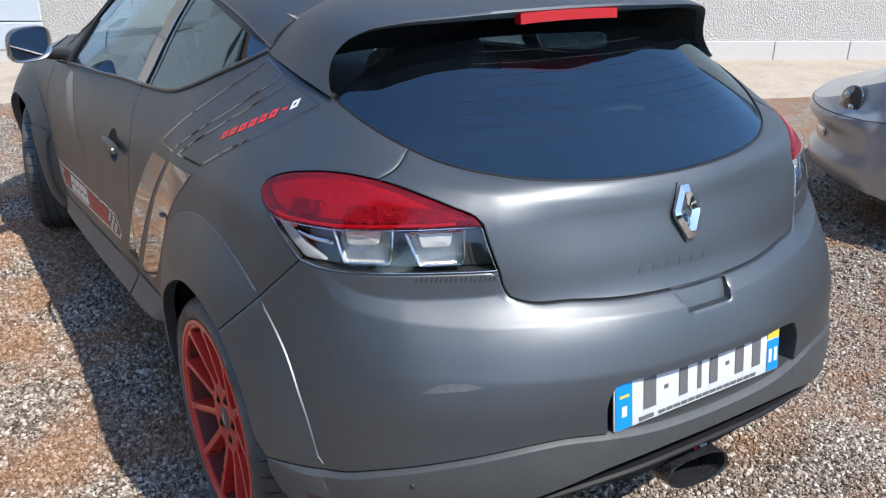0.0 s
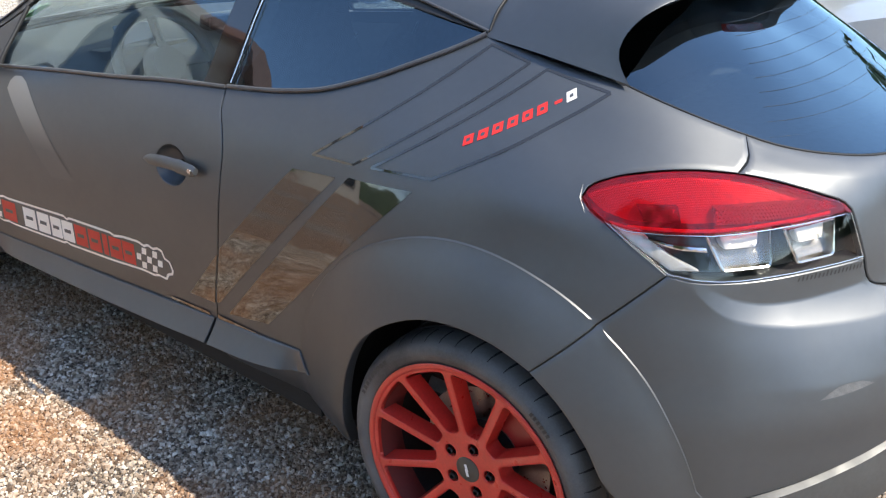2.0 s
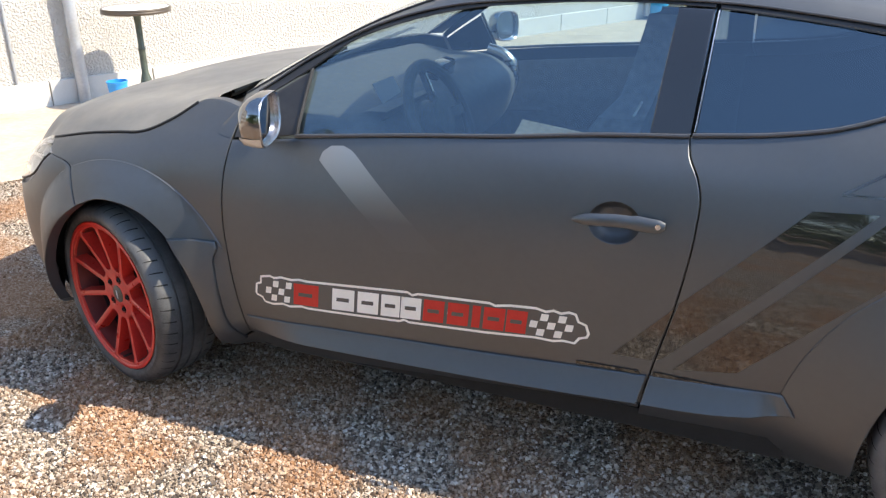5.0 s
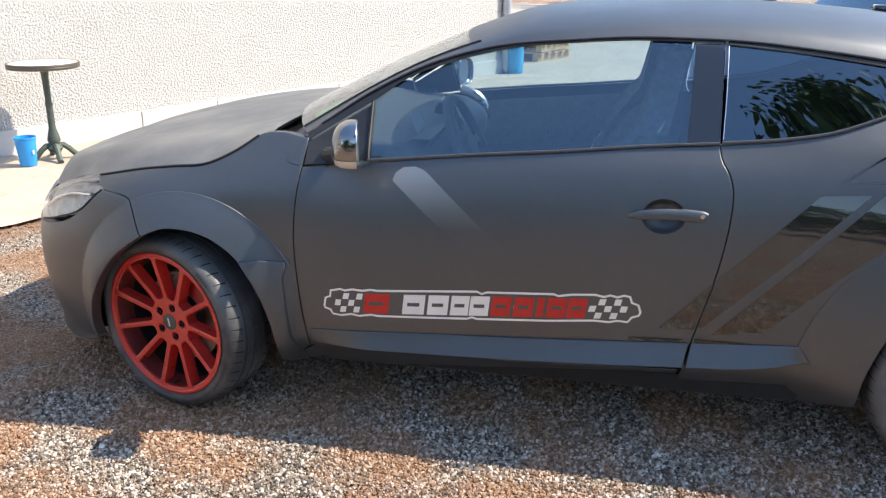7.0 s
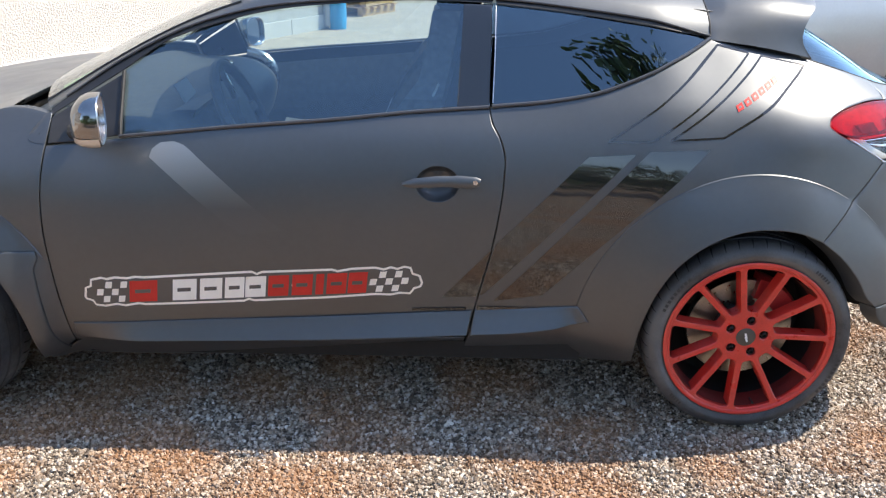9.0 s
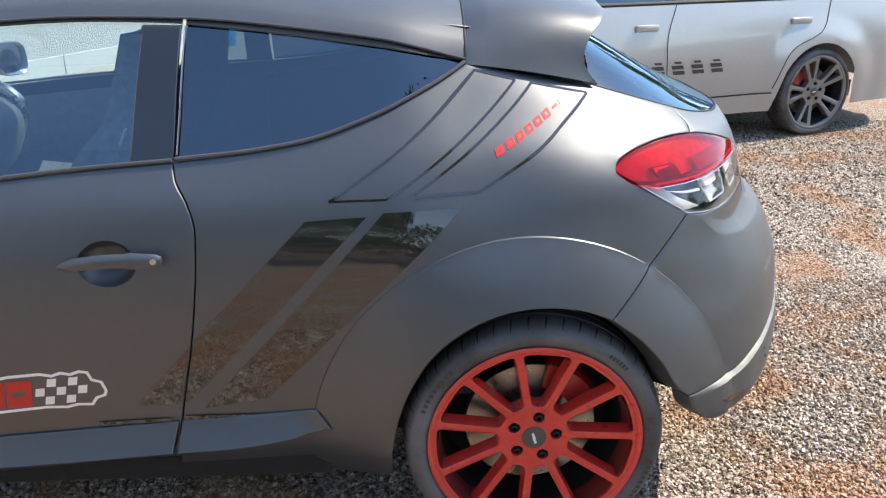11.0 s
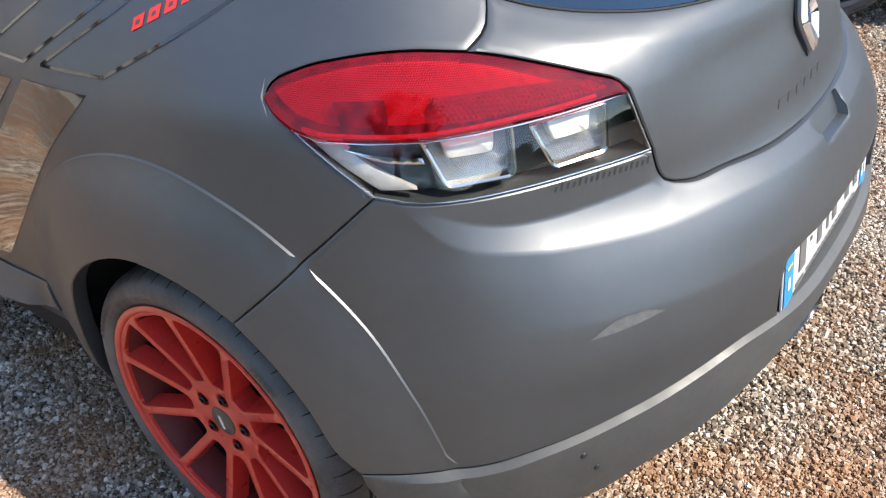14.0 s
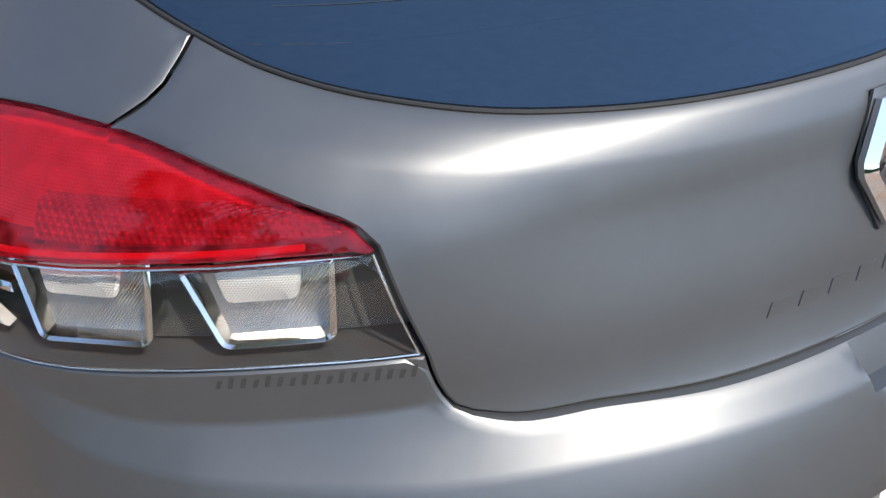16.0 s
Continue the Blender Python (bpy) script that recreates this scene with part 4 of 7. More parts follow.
# side windows, pillars and seals
door_glass = loop(((0.84, 1.030), (1.06, 1.014), (1.294, 0.992), (1.60, 0.967), (1.925, 0.936)), ((1.925, 0.936), (1.942, 1.100)), WINDOW_TOP, ((0.90, 1.308), (0.83, 1.305)), ((0.83, 1.305), (0.84, 1.030)))
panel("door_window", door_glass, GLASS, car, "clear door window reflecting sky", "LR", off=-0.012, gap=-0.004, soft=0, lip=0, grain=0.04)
quarter_glass = loop(((0.822, 1.036), (0.634, 1.053), (0.51, 1.075), (0.42, 1.104), (0.303, 1.148), (0.188, 1.188), (0.128, 1.211)), QUARTER_TOP[::-1], ((0.818, 1.303), (0.822, 1.036)))
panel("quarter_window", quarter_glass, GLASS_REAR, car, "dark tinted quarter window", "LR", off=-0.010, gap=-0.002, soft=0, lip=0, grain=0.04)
panel("door_pillar", loop(((0.833, 1.030), (0.933, 1.024)), ((0.933, 1.024), (0.918, 1.306)), ((0.918, 1.306), (0.828, 1.304)), ((0.828, 1.304), (0.833, 1.030))), GLOSS_BLACK, car, "gloss black door pillar", "LR", off=-0.004, lip=0.01)
frame_top = [(1.942, 1.106)] + list(WINDOW_TOP[1:]) + [(0.828, 1.305)]
panel("window_frame", loop(frame_top, ((0.828, 1.305), (0.828, 1.318)), ((0.828, 1.318), (0.934, 1.321), (1.11, 1.3215), (1.287, 1.311), (1.56, 1.2825), (1.744, 1.232), (1.947, 1.137), (2.116, 1.029), (2.156, 0.998)), ((2.156, 0.998), (2.152, 0.978)), ((2.152, 0.978), (2.09, 1.016), (1.942, 1.106))), TRIM_BLACK, car, "black door window frame", "LR", off=-0.003, lip=0.014, gap=0.0015, soft=0.002, grain=0.02)
panel("quarter_frame", loop(QUARTER_TOP, ((0.128, 1.219), (0.107, 1.219)), ((0.107, 1.2195), (0.322, 1.2615), (0.594, 1.2975), (0.762, 1.313), (0.820, 1.317)), ((0.820, 1.317), (0.818, 1.303))), TRIM_BLACK, car, "", "LR", off=-0.003, lip=0.014, gap=0.0012, soft=0.002, grain=0.02)
panel("mirror_sail", loop(((1.930, 0.934), (2.03, 0.918), (2.146, 0.908)), ((2.146, 0.908), (2.149, 0.976)), ((2.149, 0.976), (2.09, 1.012), (1.948, 1.096)), ((1.948, 1.096), (1.930, 0.934))), TRIM_BLACK, car, "black mirror sail panel", "LR", off=-0.002, lip=0.01)
strip("belt_seal", ((0.836, 1.030), (1.06, 1.0145), (1.294, 0.992), (1.60, 0.967), (1.93, 0.934)), 0.0055, SATIN_SEAL, car, 0.002)
strip("belt_seal", ((0.829, 1.032), (0.634, 1.051), (0.51, 1.073), (0.42, 1.102), (0.303, 1.146), (0.188, 1.187), (0.11, 1.217)), 0.0055, SATIN_SEAL, car, 0.002)
strip("pillar_seal", ((0.826, 1.04), (0.822, 1.14), (0.819, 1.30)), 0.0020, ALU, car, 0.0)
strip("sail_seal", ((1.927, 0.938), (1.936, 1.02), (1.944, 1.102)), 0.006, SEAL, car, 0.0)
strip("drip_seal", [p for p in DRIP[1:]], 0.0035, SATIN_SEAL, car, 0.001)

# roof spoiler: a visor over the rear window
FRONT_V = ((0.168, 0.622, 1.212), (0.135, 0.585, 1.262), (0.120, 0.535, 1.310), (0.125, 0.43, 1.350), (0.14, 0.25, 1.366), (0.15, 0.0, 1.372))
REAR_V = ((-0.150, 0.604, 1.159), (-0.126, 0.599, 1.188), (-0.115, 0.593, 1.215), (-0.119, 0.584, 1.243), (-0.138, 0.564, 1.276), (-0.163, 0.530, 1.300), (-0.186, 0.46, 1.315), (-0.202, 0.34, 1.323), (-0.212, 0.18, 1.330), (-0.215, 0.0, 1.333))
fv, rv = curve(FRONT_V, 0.004), curve(REAR_V, 0.004)
resample = lambda c, n: np.stack([np.interp(np.linspace(0, 1, n), np.r_[0, np.cumsum(np.linalg.norm(np.diff(c, axis=0), axis=1))] / np.linalg.norm(np.diff(c, axis=0), axis=1).sum(), c[:, i]) for i in range(3)], 1)
fv, rv = resample(fv, 40), resample(rv, 40)
rows = []
for w in np.linspace(0, 1, 18):
    p = fv * (1 - w) + rv * w
    n = np.linspace(0, 1, 40)
    p[:, 2] += 0.020 * np.sin(math.pi * w) * (0.3 + 0.7 * n)
    p[:, 1] += 0.012 * np.sin(math.pi * w) * (1 - n)
    rows.append([Vector(q) for q in p])
# its front edge tucks under the end of the roof
roof_end = resample(np.array([span(roof_ks[-1] if d3[roof_ks[-1]][0] < d3[roof_ks[0]][0] else roof_ks[0], v) for v in np.linspace(0, 1, 30)]), 40)
rows.insert(0, [Vector((q[0] + 0.012, q[1] * 0.996, q[2] - 0.004)) for q in roof_end])
# rolled rear edge, then the inside of the visor
for dx, dz, dy in ((-0.004, -0.006, 0), (0.002, -0.014, 0.002), (0.022, -0.026, 0.006)):
    rows.append([Vector((q[0] + dx, q[1] - dy, q[2] + dz * (0.25 + 0.75 * n))) for q, n in zip(rv, np.linspace(0, 1, 40))])
rows = [r + [Vector((p.x, -p.y, p.z)) for p in r[-2::-1]] for r in rows]
bm = bmesh.new()
loft(bm, rows)
spoiler = part("roof_spoiler", bm, PAINT, car, "satin grey roof spoiler over the rear window")
# two slim vents on each shoulder and the dark joint to the roof
for c in (27.0, 31.0):
    for side in (1, -1):
        bm = bmesh.new()
        lens = []
        for w in np.linspace(0.52, 0.72, 9):
            half = 0.45 * math.sin(math.pi * (w - 0.52) / 0.2) + 0.02
            row = rows[1 + int(round(w * 17))]
            lens.append([row[int(c)].lerp(row[int(c) + 1], 0.5 + half * e) + Vector((0, 0, 0.002)) for e in (-1, 0, 1)])
        loft(bm, [[Vector((p.x, side * p.y, p.z)) for p in r] for r in lens])
        part("spoiler_vent", bm, DARK, spoiler, "slim dark vent")
bm = bmesh.new()
sweep(bm, [Vector((q[0] - 0.001, q[1] * e, q[2] + 0.0005)) for e, line_ in ((1, roof_end), (-1, roof_end[-2::-1])) for q in line_], 0.0026, 6)
part("roof_joint", bm, SEAL, spoiler)
bm = bmesh.new()
under = [rows[-1]] + [[Vector((p.x + 0.22, p.y * 0.93, p.z - 0.012 * abs(p.y))) for p in rows[-1]]] + [[Vector((p.x + 0.30, p.y * 0.9, p.z - 0.09 - 0.02 * abs(p.y))) for p in rows[-1]]]
loft(bm, under)
part("spoiler_underside", bm, TRIM_BLACK, spoiler, "black underside")
bm = bmesh.new()
rows_b = []
for dx, dz in ((0.012, 0.016), (-0.010, 0.015), (-0.013, -0.009), (0.012, -0.011)):
    rows_b.append([Vector((-0.212 + dx + 0.10 * y * y, y, 1.310 + dz - 0.16 * y * y)) for y in np.linspace(-0.15, 0.15, 21)])
loft(bm, [list(r) for r in zip(*rows_b)], True, True)
brake = part("brake_light", bm, shader("brake_lens_red", (0.42, 0.008, 0.010), 0.16, coat=1.0, bump=0.0008, bump_scale=160), spoiler, "red high-level brake light")
bm = bmesh.new()
loft(bm, [[Vector((x, y, z)) for y in (-0.028, 0.028)] for x, z in ((0.26, 1.385), (0.20, 1.412), (0.13, 1.418), (0.12, 1.375))])
box(bm, pose(0.2, 0, 1.392), (0.14, 0.05, 0.03), 0.01)
part("roof_antenna", bm, GLOSS_BLACK, car, "black shark-fin aerial")

# tail lamps
def reflex_material():
    """Dark red plastic with rows of small prisms."""
    m = shader("reflex_red", (0.34, 0.06, 0.06), 0.25, 0.3)
    n, l = m.node_tree.nodes, m.node_tree.links
    v, co, bp = n.new("ShaderNodeTexVoronoi"), n.new("ShaderNodeTexCoord"), n.new("ShaderNodeBump")
    v.inputs["Scale"].default_value, v.inputs["Randomness"].default_value = 190, 0.0
    bp.inputs["Distance"].default_value = 0.006
    l.new(co.outputs["Object"], v.inputs["Vector"]), l.new(v.outputs["Distance"], bp.inputs["Height"])
    l.new(bp.outputs[0], n["Principled BSDF"].inputs["Normal"])
    return m


LAMP_PALE = shader("pale_lamp_plastic", (0.85, 0.80, 0.78), 0.3, 0.2)
LAMP_CHROME = shader("lamp_chrome", (0.60, 0.61, 0.60), 0.10, 1.0)


def ribbed(name, color, rough, metal, along, across_too):
    """Moulded lamp plastic with fine upright ribs, or a grid of them."""
    m = shader(name, color, rough, metal)
    n, l = m.node_tree.nodes, m.node_tree.links
    co, bp = n.new("ShaderNodeTexCoord"), n.new("ShaderNodeBump")
    waves = []
    for axis in ("DIAGONAL", "Z")[: 2 if across_too else 1]:
        w = n.new("ShaderNodeTexWave")
        w.bands_direction, w.inputs["Scale"].default_value = axis, along
        l.new(co.outputs["Object"], w.inputs["Vector"])
        waves.append(w.outputs["Fac"])
    height = waves[0]
    if across_too:
        mul = n.new("ShaderNodeMath")
        mul.operation = "MULTIPLY"
        l.new(waves[0], mul.inputs[0]), l.new(waves[1], mul.inputs[1])
        height = mul.outputs[0]
    bp.inputs["Distance"].default_value = 0.0006
    l.new(height, bp.inputs["Height"]), l.new(bp.outputs[0], n["Principled BSDF"].inputs["Normal"])
    return m


LAMP_RIBBED = ribbed("ribbed_lamp_silver", (0.50, 0.48, 0.45), 0.26, 0.9, 150, False)
LAMP_RED_GRID = ribbed("gridded_red_reflector", (0.55, 0.07, 0.09), 0.3, 0.2, 130, True)
LAMP_GRID = ribbed("gridded_lamp_lens", (0.66, 0.64, 0.60), 0.28, 0.5, 170, True)
lamp = loop(LAMP_TOP_A, LAMP_OUT, LAMP_FOOT, LAMP_IN, LAMP_TOP_B)
SPLIT = ((-0.183, 0.957), (-0.215, 0.949), (-0.27, 0.951), (-0.33, 0.953), (-0.38, 0.957), (-0.43, 0.961), (-0.48, 0.964), (-0.53, 0.967), (-0.574, 0.968))
red = loop(LAMP_TOP_A, ((-0.147, 0.988), (-0.160, 0.972), (-0.183, 0.957)), SPLIT, ((-0.574, 0.968), (-0.574, 0.970)), LAMP_TOP_B)
low = loop(SPLIT, ((-0.574, 0.968), (-0.586, 0.926), (-0.601, 0.878)), LAMP_FOOT[::-1], ((-0.271, 0.882), (-0.248, 0.904), (-0.222, 0.925), (-0.190, 0.950), (-0.183, 0.957)))
for side in ("L", "R"):
    def lamp_part(name, outline, material, parent, label="", **how):
        verts, faces = cut(outline, **how)
        if side == "R":
            verts, faces = [(x, -y, z) for x, y, z in verts], [f[::-1] for f in faces]
        return mesh_object(name, verts, faces, material, parent, label, sharp=0.5)

    bodyl = lamp_part("tail_light", lamp, LAMP_DARK, car, "tail light with red upper and clear lower lens", off=-0.040, gap=0.003, soft=0, lip=0.0, grain=0.02)
    lamp_part("red_lens", red, LENS_RED, bodyl, "red lens", off=0.004, gap=0.0012, lip=0.003, soft=0.003, grain=0.014)
    lamp_part("clear_lens", low, LENS_CLEAR, bodyl, "clear lens", off=0.003, gap=0.0012, lip=0.003, soft=0.003, grain=0.014)
    lamp_part("red_reflector", loop(inset(red, 0.008)), LAMP_RED_GRID, bodyl, "", off=-0.028, gap=0, soft=0, lip=0.0, grain=0.012)
    # ribbed band inside the red lens
    band = loop(((-0.345, 0.964), (-0.44, 0.969), (-0.552, 0.975)), ((-0.552, 0.975), (-0.53, 0.988)), ((-0.53, 0.988), (-0.44, 0.992), (-0.345, 0.989)), ((-0.345, 0.989), (-0.345, 0.964)))
    lamp_part("reflex_band", band, reflex_material() if side == "L" else bpy.data.materials["reflex_red"], bodyl, "", off=-0.008, gap=0, soft=0.002, lip=0.014, grain=0.008)
    SPLIT_IN = np.array(SPLIT[:-1] + ((-0.566, 0.9676),))
    lamp_part("rim_line", loop(np.vstack([SPLIT_IN, (SPLIT_IN - (0, 0.0014))[::-1]])), LAMP_SILVER, bodyl, "", off=0.0050, gap=0, soft=0, lip=0.003, grain=0.05)
    lamp_part("lamp_shade", loop(((-0.240, 0.962), (-0.294, 0.962)), ((-0.294, 0.962), (-0.292, 0.988)), ((-0.292, 0.988), (-0.232, 0.984)), ((-0.232, 0.984), (-0.240, 0.962))), LAMP_DARK, bodyl, "", off=-0.012, gap=0, soft=0.002, lip=0.01, grain=0.01)
    strip_low = [(u, z + 0.005) for u, z in SPLIT[1:-1]]
    bm = bmesh.new()
    p = on_skin(strip_low, -0.002)
    sweep(bm, p if side == "L" else flipped(p), 0.003, 6)
    part("red_rib", bm, LAMP_PALE, bodyl)
    # two reflector boxes behind the clear lens: chromed rim, ribbed bowl, gridded bulb lens
    for c0, c1 in ((-0.322, -0.424), (-0.445, -0.542)):
        corners = [(c0, 0.953), (c0 - 0.026, 0.888), (c1 - 0.003, 0.891), (c1 - 0.005, 0.960)]
        outer = rounded(corners, (0.004, 0.011, 0.012, 0.004))
        inner = loop(inset(loop(outer), 0.0048))
        lamp_part("reflector_frame", loop(outer), LAMP_CHROME, bodyl, "", off=-0.008, gap=0, soft=0.002, lip=0.028, grain=0.01, holes=(inner,))
        lamp_part("reflector_bowl", inner, LAMP_RIBBED, bodyl, "", off=lambda u, z, m=(c0 + c1) / 2: -0.034 + 0.012 * np.clip((0.925 - z) / 0.035, 0, 1), gap=-0.002, soft=0, lip=0, grain=0.006)
        pad = loop(rounded([(c0 - 0.022, 0.955), (c0 - 0.030, 0.924), (c1 + 0.020, 0.926), (c1 + 0.016, 0.958)], (0.002, 0.007, 0.007, 0.002)))
        lamp_part("bulb_lens", pad, LAMP_GRID, bodyl, "", off=-0.013, gap=0, soft=0.003, lip=0.016, grain=0.006)
    lamp_part("lamp_blade", loop(((-0.240, 0.936), (-0.28, 0.930), (-0.326, 0.928)), ((-0.326, 0.928), (-0.328, 0.921)), ((-0.328, 0.921), (-0.28, 0.924), (-0.240, 0.936))), CHROME, bodyl, "", off=-0.010, gap=0, soft=0.001, lip=0.01, grain=0.02)
    # Added pale piece: the lens's ground reflection painted as light grey.
    lamp_part("lamp_side", loop(((-0.192, 0.952), (-0.235, 0.946)), ((-0.235, 0.946), (-0.262, 0.922), (-0.318, 0.888)), ((-0.318, 0.888), (-0.278, 0.886)), ((-0.278, 0.886), (-0.225, 0.924), (-0.192, 0.952))), shader("painted_sheen_grey", (0.52, 0.50, 0.47), 0.35, 0.3, vary=0.15, scale=60) if side == "L" else bpy.data.materials["painted_sheen_grey"], bodyl, "", off=-0.014, gap=0, soft=0.001, lip=0.01, grain=0.01)
    # bright moulded edge round the clear part
    for run in (((-0.183, 0.957), (-0.222, 0.925), (-0.271, 0.8845)), ((-0.271, 0.8845), (-0.302, 0.8795), (-0.44, 0.880), (-0.597, 0.882)), ((-0.597, 0.882), (-0.583, 0.926), (-0.572, 0.966))):
        bm = bmesh.new()
        p = on_skin(run, 0.001)
        sweep(bm, p if side == "L" else flipped(p), 0.0012, 6)
        part("lens_edge", bm, LAMP_SILVER, bodyl)

# door handles and mirrors
MIRROR_SHELL = shader("dark_gloss_mirror_shell", (0.26, 0.26, 0.265), 0.12, 1.0, vary=0.1, scale=20, rough_vary=0.05)
MIRROR_GLASS = shader("mirror_glass", (0.45, 0.47, 0.50), 0.05, 1.0, vary=0.2, scale=160, rough_vary=0.05, dust=0.12, dust_color=(0.30, 0.30, 0.30))
# The cap's colour carries the pale reflection of the ground.
MIRROR_CAP = shader("mirror_cap_ground_sheen", (0.62, 0.56, 0.49), 0.22, 0.2, coat=0.5)
for side in (1, -1):
    hp = lambda u, z, o: Vector((lambda v: (v[0], side * v[1], v[2]))(surf(np.array([u]), np.array([z]), o)[0]))
    handle_cup = bmesh.new()
    ring = []
    for s, d in ((1.02, 0.0), (0.9, -0.018), (0.6, -0.032), (0.15, -0.036)):
        ring.append([hp(HANDLE[0] + 0.062 * s * math.cos(t), HANDLE[1] + 0.004 + 0.05 * s * math.sin(t), d - 0.002) for t in np.linspace(0, 2 * math.pi, 33)[:-1]])
    loft(handle_cup, ring, True)
    dcar = doors[0] if side == 1 else doors[1]
    part("handle_cup", handle_cup, PAINT, dcar, "recessed handle cup")
    bm = bmesh.new()
    rows = []
    for t in np.linspace(0, 1, 21):
        u = 1.090 - 0.232 * t
        w = 0.0125 + 0.0035 * math.sin(math.pi * t) + 0.003 * (t > 0.7)
        w *= min(1, (t + 0.02) * 6) ** 0.5 * min(1, (1.03 - t) * 10) ** 0.5
        lift = 0.003 + 0.017 * min(1, t * 3.2) ** 0.7
        zc = HANDLE[1] + 0.004 + 0.014 * t + 0.007 * math.sin(math.pi * min(1, t * 1.15))
        rows.append([hp(u, zc + w * math.sin(a), lift + 0.0075 * math.cos(a)) for a in np.linspace(0, 2 * math.pi, 13)[:-1]])
    loft(bm, rows, True, True)
    h = part("door_handle", bm, PAINT, dcar, "grey pull handle")
    bm = bmesh.new()
    c = hp(0.874, HANDLE[1] + 0.018, 0.0275)
    rod(bm, Matrix.Translation(c) @ pose(0, 0, 0, 90), 0.007, 0.007, 0.004, 16)
    part("key_lock", bm, ALU, h)
    # mirror: a deep shell turned a little inward
    n = 24
    turn = Matrix.Translation((1.935, side * 0.955, 1.016)) @ Matrix.Rotation(side * math.radians(16), 4, "Z")

    def mirror_ring(ahead, grow, raise_=0.0):
        ring = []
        for t in np.linspace(0, 2 * math.pi, n + 1)[:-1]:
            cy, sz = math.cos(t), math.sin(t)
            w = (0.082 if cy > 0 else 0.092) * grow
            hh = 0.068 * grow
            ring.append(turn @ Vector((ahead, side * w * math.copysign(abs(cy) ** 0.62, cy), hh * math.copysign(abs(sz) ** 0.62, sz) - 0.008 * cy + raise_)))
        return ring
    shell = [mirror_ring(*q) for q in ((0.064, 0.22, -0.012), (0.060, 0.48, -0.010), (0.051, 0.72, -0.006), (0.036, 0.89, -0.003), (0.016, 0.98), (0.0, 1.0), (-0.014, 0.985))]
    bm = bmesh.new()
    loft(bm, shell, True)
    bm.faces.new([v for v in bm.verts][:n])
    mirror = part("door_mirror", bm, MIRROR_SHELL, car, "dark glossy door mirror with a pale lower cap")
    bm = bmesh.new()
    loft(bm, [mirror_ring(*q) for q in ((-0.0145, 0.985), (-0.018, 0.96), (-0.014, 0.90), (0.002, 0.88))], True)
    part("mirror_rim", bm, ALU, mirror, "dull bright rim")
    bm = bmesh.new()
    bm.faces.new([bm.verts.new(p) for p in mirror_ring(-0.002, 0.90)])
    bmesh.ops.triangulate(bm, faces=bm.faces[:])
    part("mirror_glass", bm, MIRROR_GLASS, mirror, "spotted mirror glass", smooth=False)
    bm = bmesh.new()
    low_arc = [i for i in range(n) if math.sin(2 * math.pi * i / n) < -0.2]
    loft(bm, [[turn @ ((turn.inverted() @ r[i]) * 1.03) for i in low_arc] for r in shell[2:]])
    part("mirror_cap", bm, MIRROR_CAP, mirror, "lower cap with the ground's sheen painted pale")
    bm = bmesh.new()
    sweep(bm, [hp(2.07, 0.945, -0.01), Vector((2.04, side * 0.86, 0.955)), Vector((1.99, side * 0.91, 0.975))], 0.024, 10)
    part("mirror_arm", bm, TRIM_BLACK, mirror)
    # teardrop blister that carries the mirror sail on over the wing
    bm = bmesh.new()
    drop = rounded([(2.222, 0.914), (2.150, 0.908), (2.148, 0.990), (2.166, 0.988)], [0.022, 0.004, 0.004, 0.02])
    loft(bm, [[hp(2.172 + (x - 2.172) * k, 0.935 + (z - 0.935) * k, o) for x, z in drop] for k, o in ((1, -0.0008), (0.95, 0.0018), (0.5, 0.0030), (0.05, 0.0032))], True)
    part("wing_repeater", bm, PAINT, car)

# badge: a plain chrome rhombus on a dark bed
def rhombus(bm, w, h, z0, z1, hole=0.0, m=Matrix.Identity(4)):
    out = [(0.30 * w, h), (w, 0.12 * h), (w, -0.12 * h), (0.30 * w, -h), (-0.30 * w, -h), (-w, -0.12 * h), (-w, 0.12 * h), (-0.30 * w, h)]
    rows = [[m @ Vector((x * s, y * s, z)) for x, y in out] for s, z in ((1, z0), (1, z0 + (z1 - z0) * 0.5), (0.72, z1))]
    if hole:
        rows += [[m @ Vector((x * hole, y * hole, z0 + 0.55 * (z1 - z0))) for x, y in out], [m @ Vector((x * hole * 0.9, y * hole, z0 + 0.001)) for x, y in out]]
    v = loft(bm, rows, True)
    if not hole:
        bm.faces.new(v[-1])


bm = bmesh.new()
at = Matrix.Translation((-0.657, 0.010, 0.947)) @ pose(0, 0, 0, 90 - 20, 0, -90)
rhombus(bm, 0.0365, 0.066, -0.005, 0.001, 0, at)
badge_bed = part("badge_bed", bm, PAINT, gate, "")
bm = bmesh.new()
rhombus(bm, 0.0395, 0.058, 0.000, 0.013, 0.24, at)
part("badge", bm, CHROME, gate, "chrome rhombus badge", sharp=0.3)
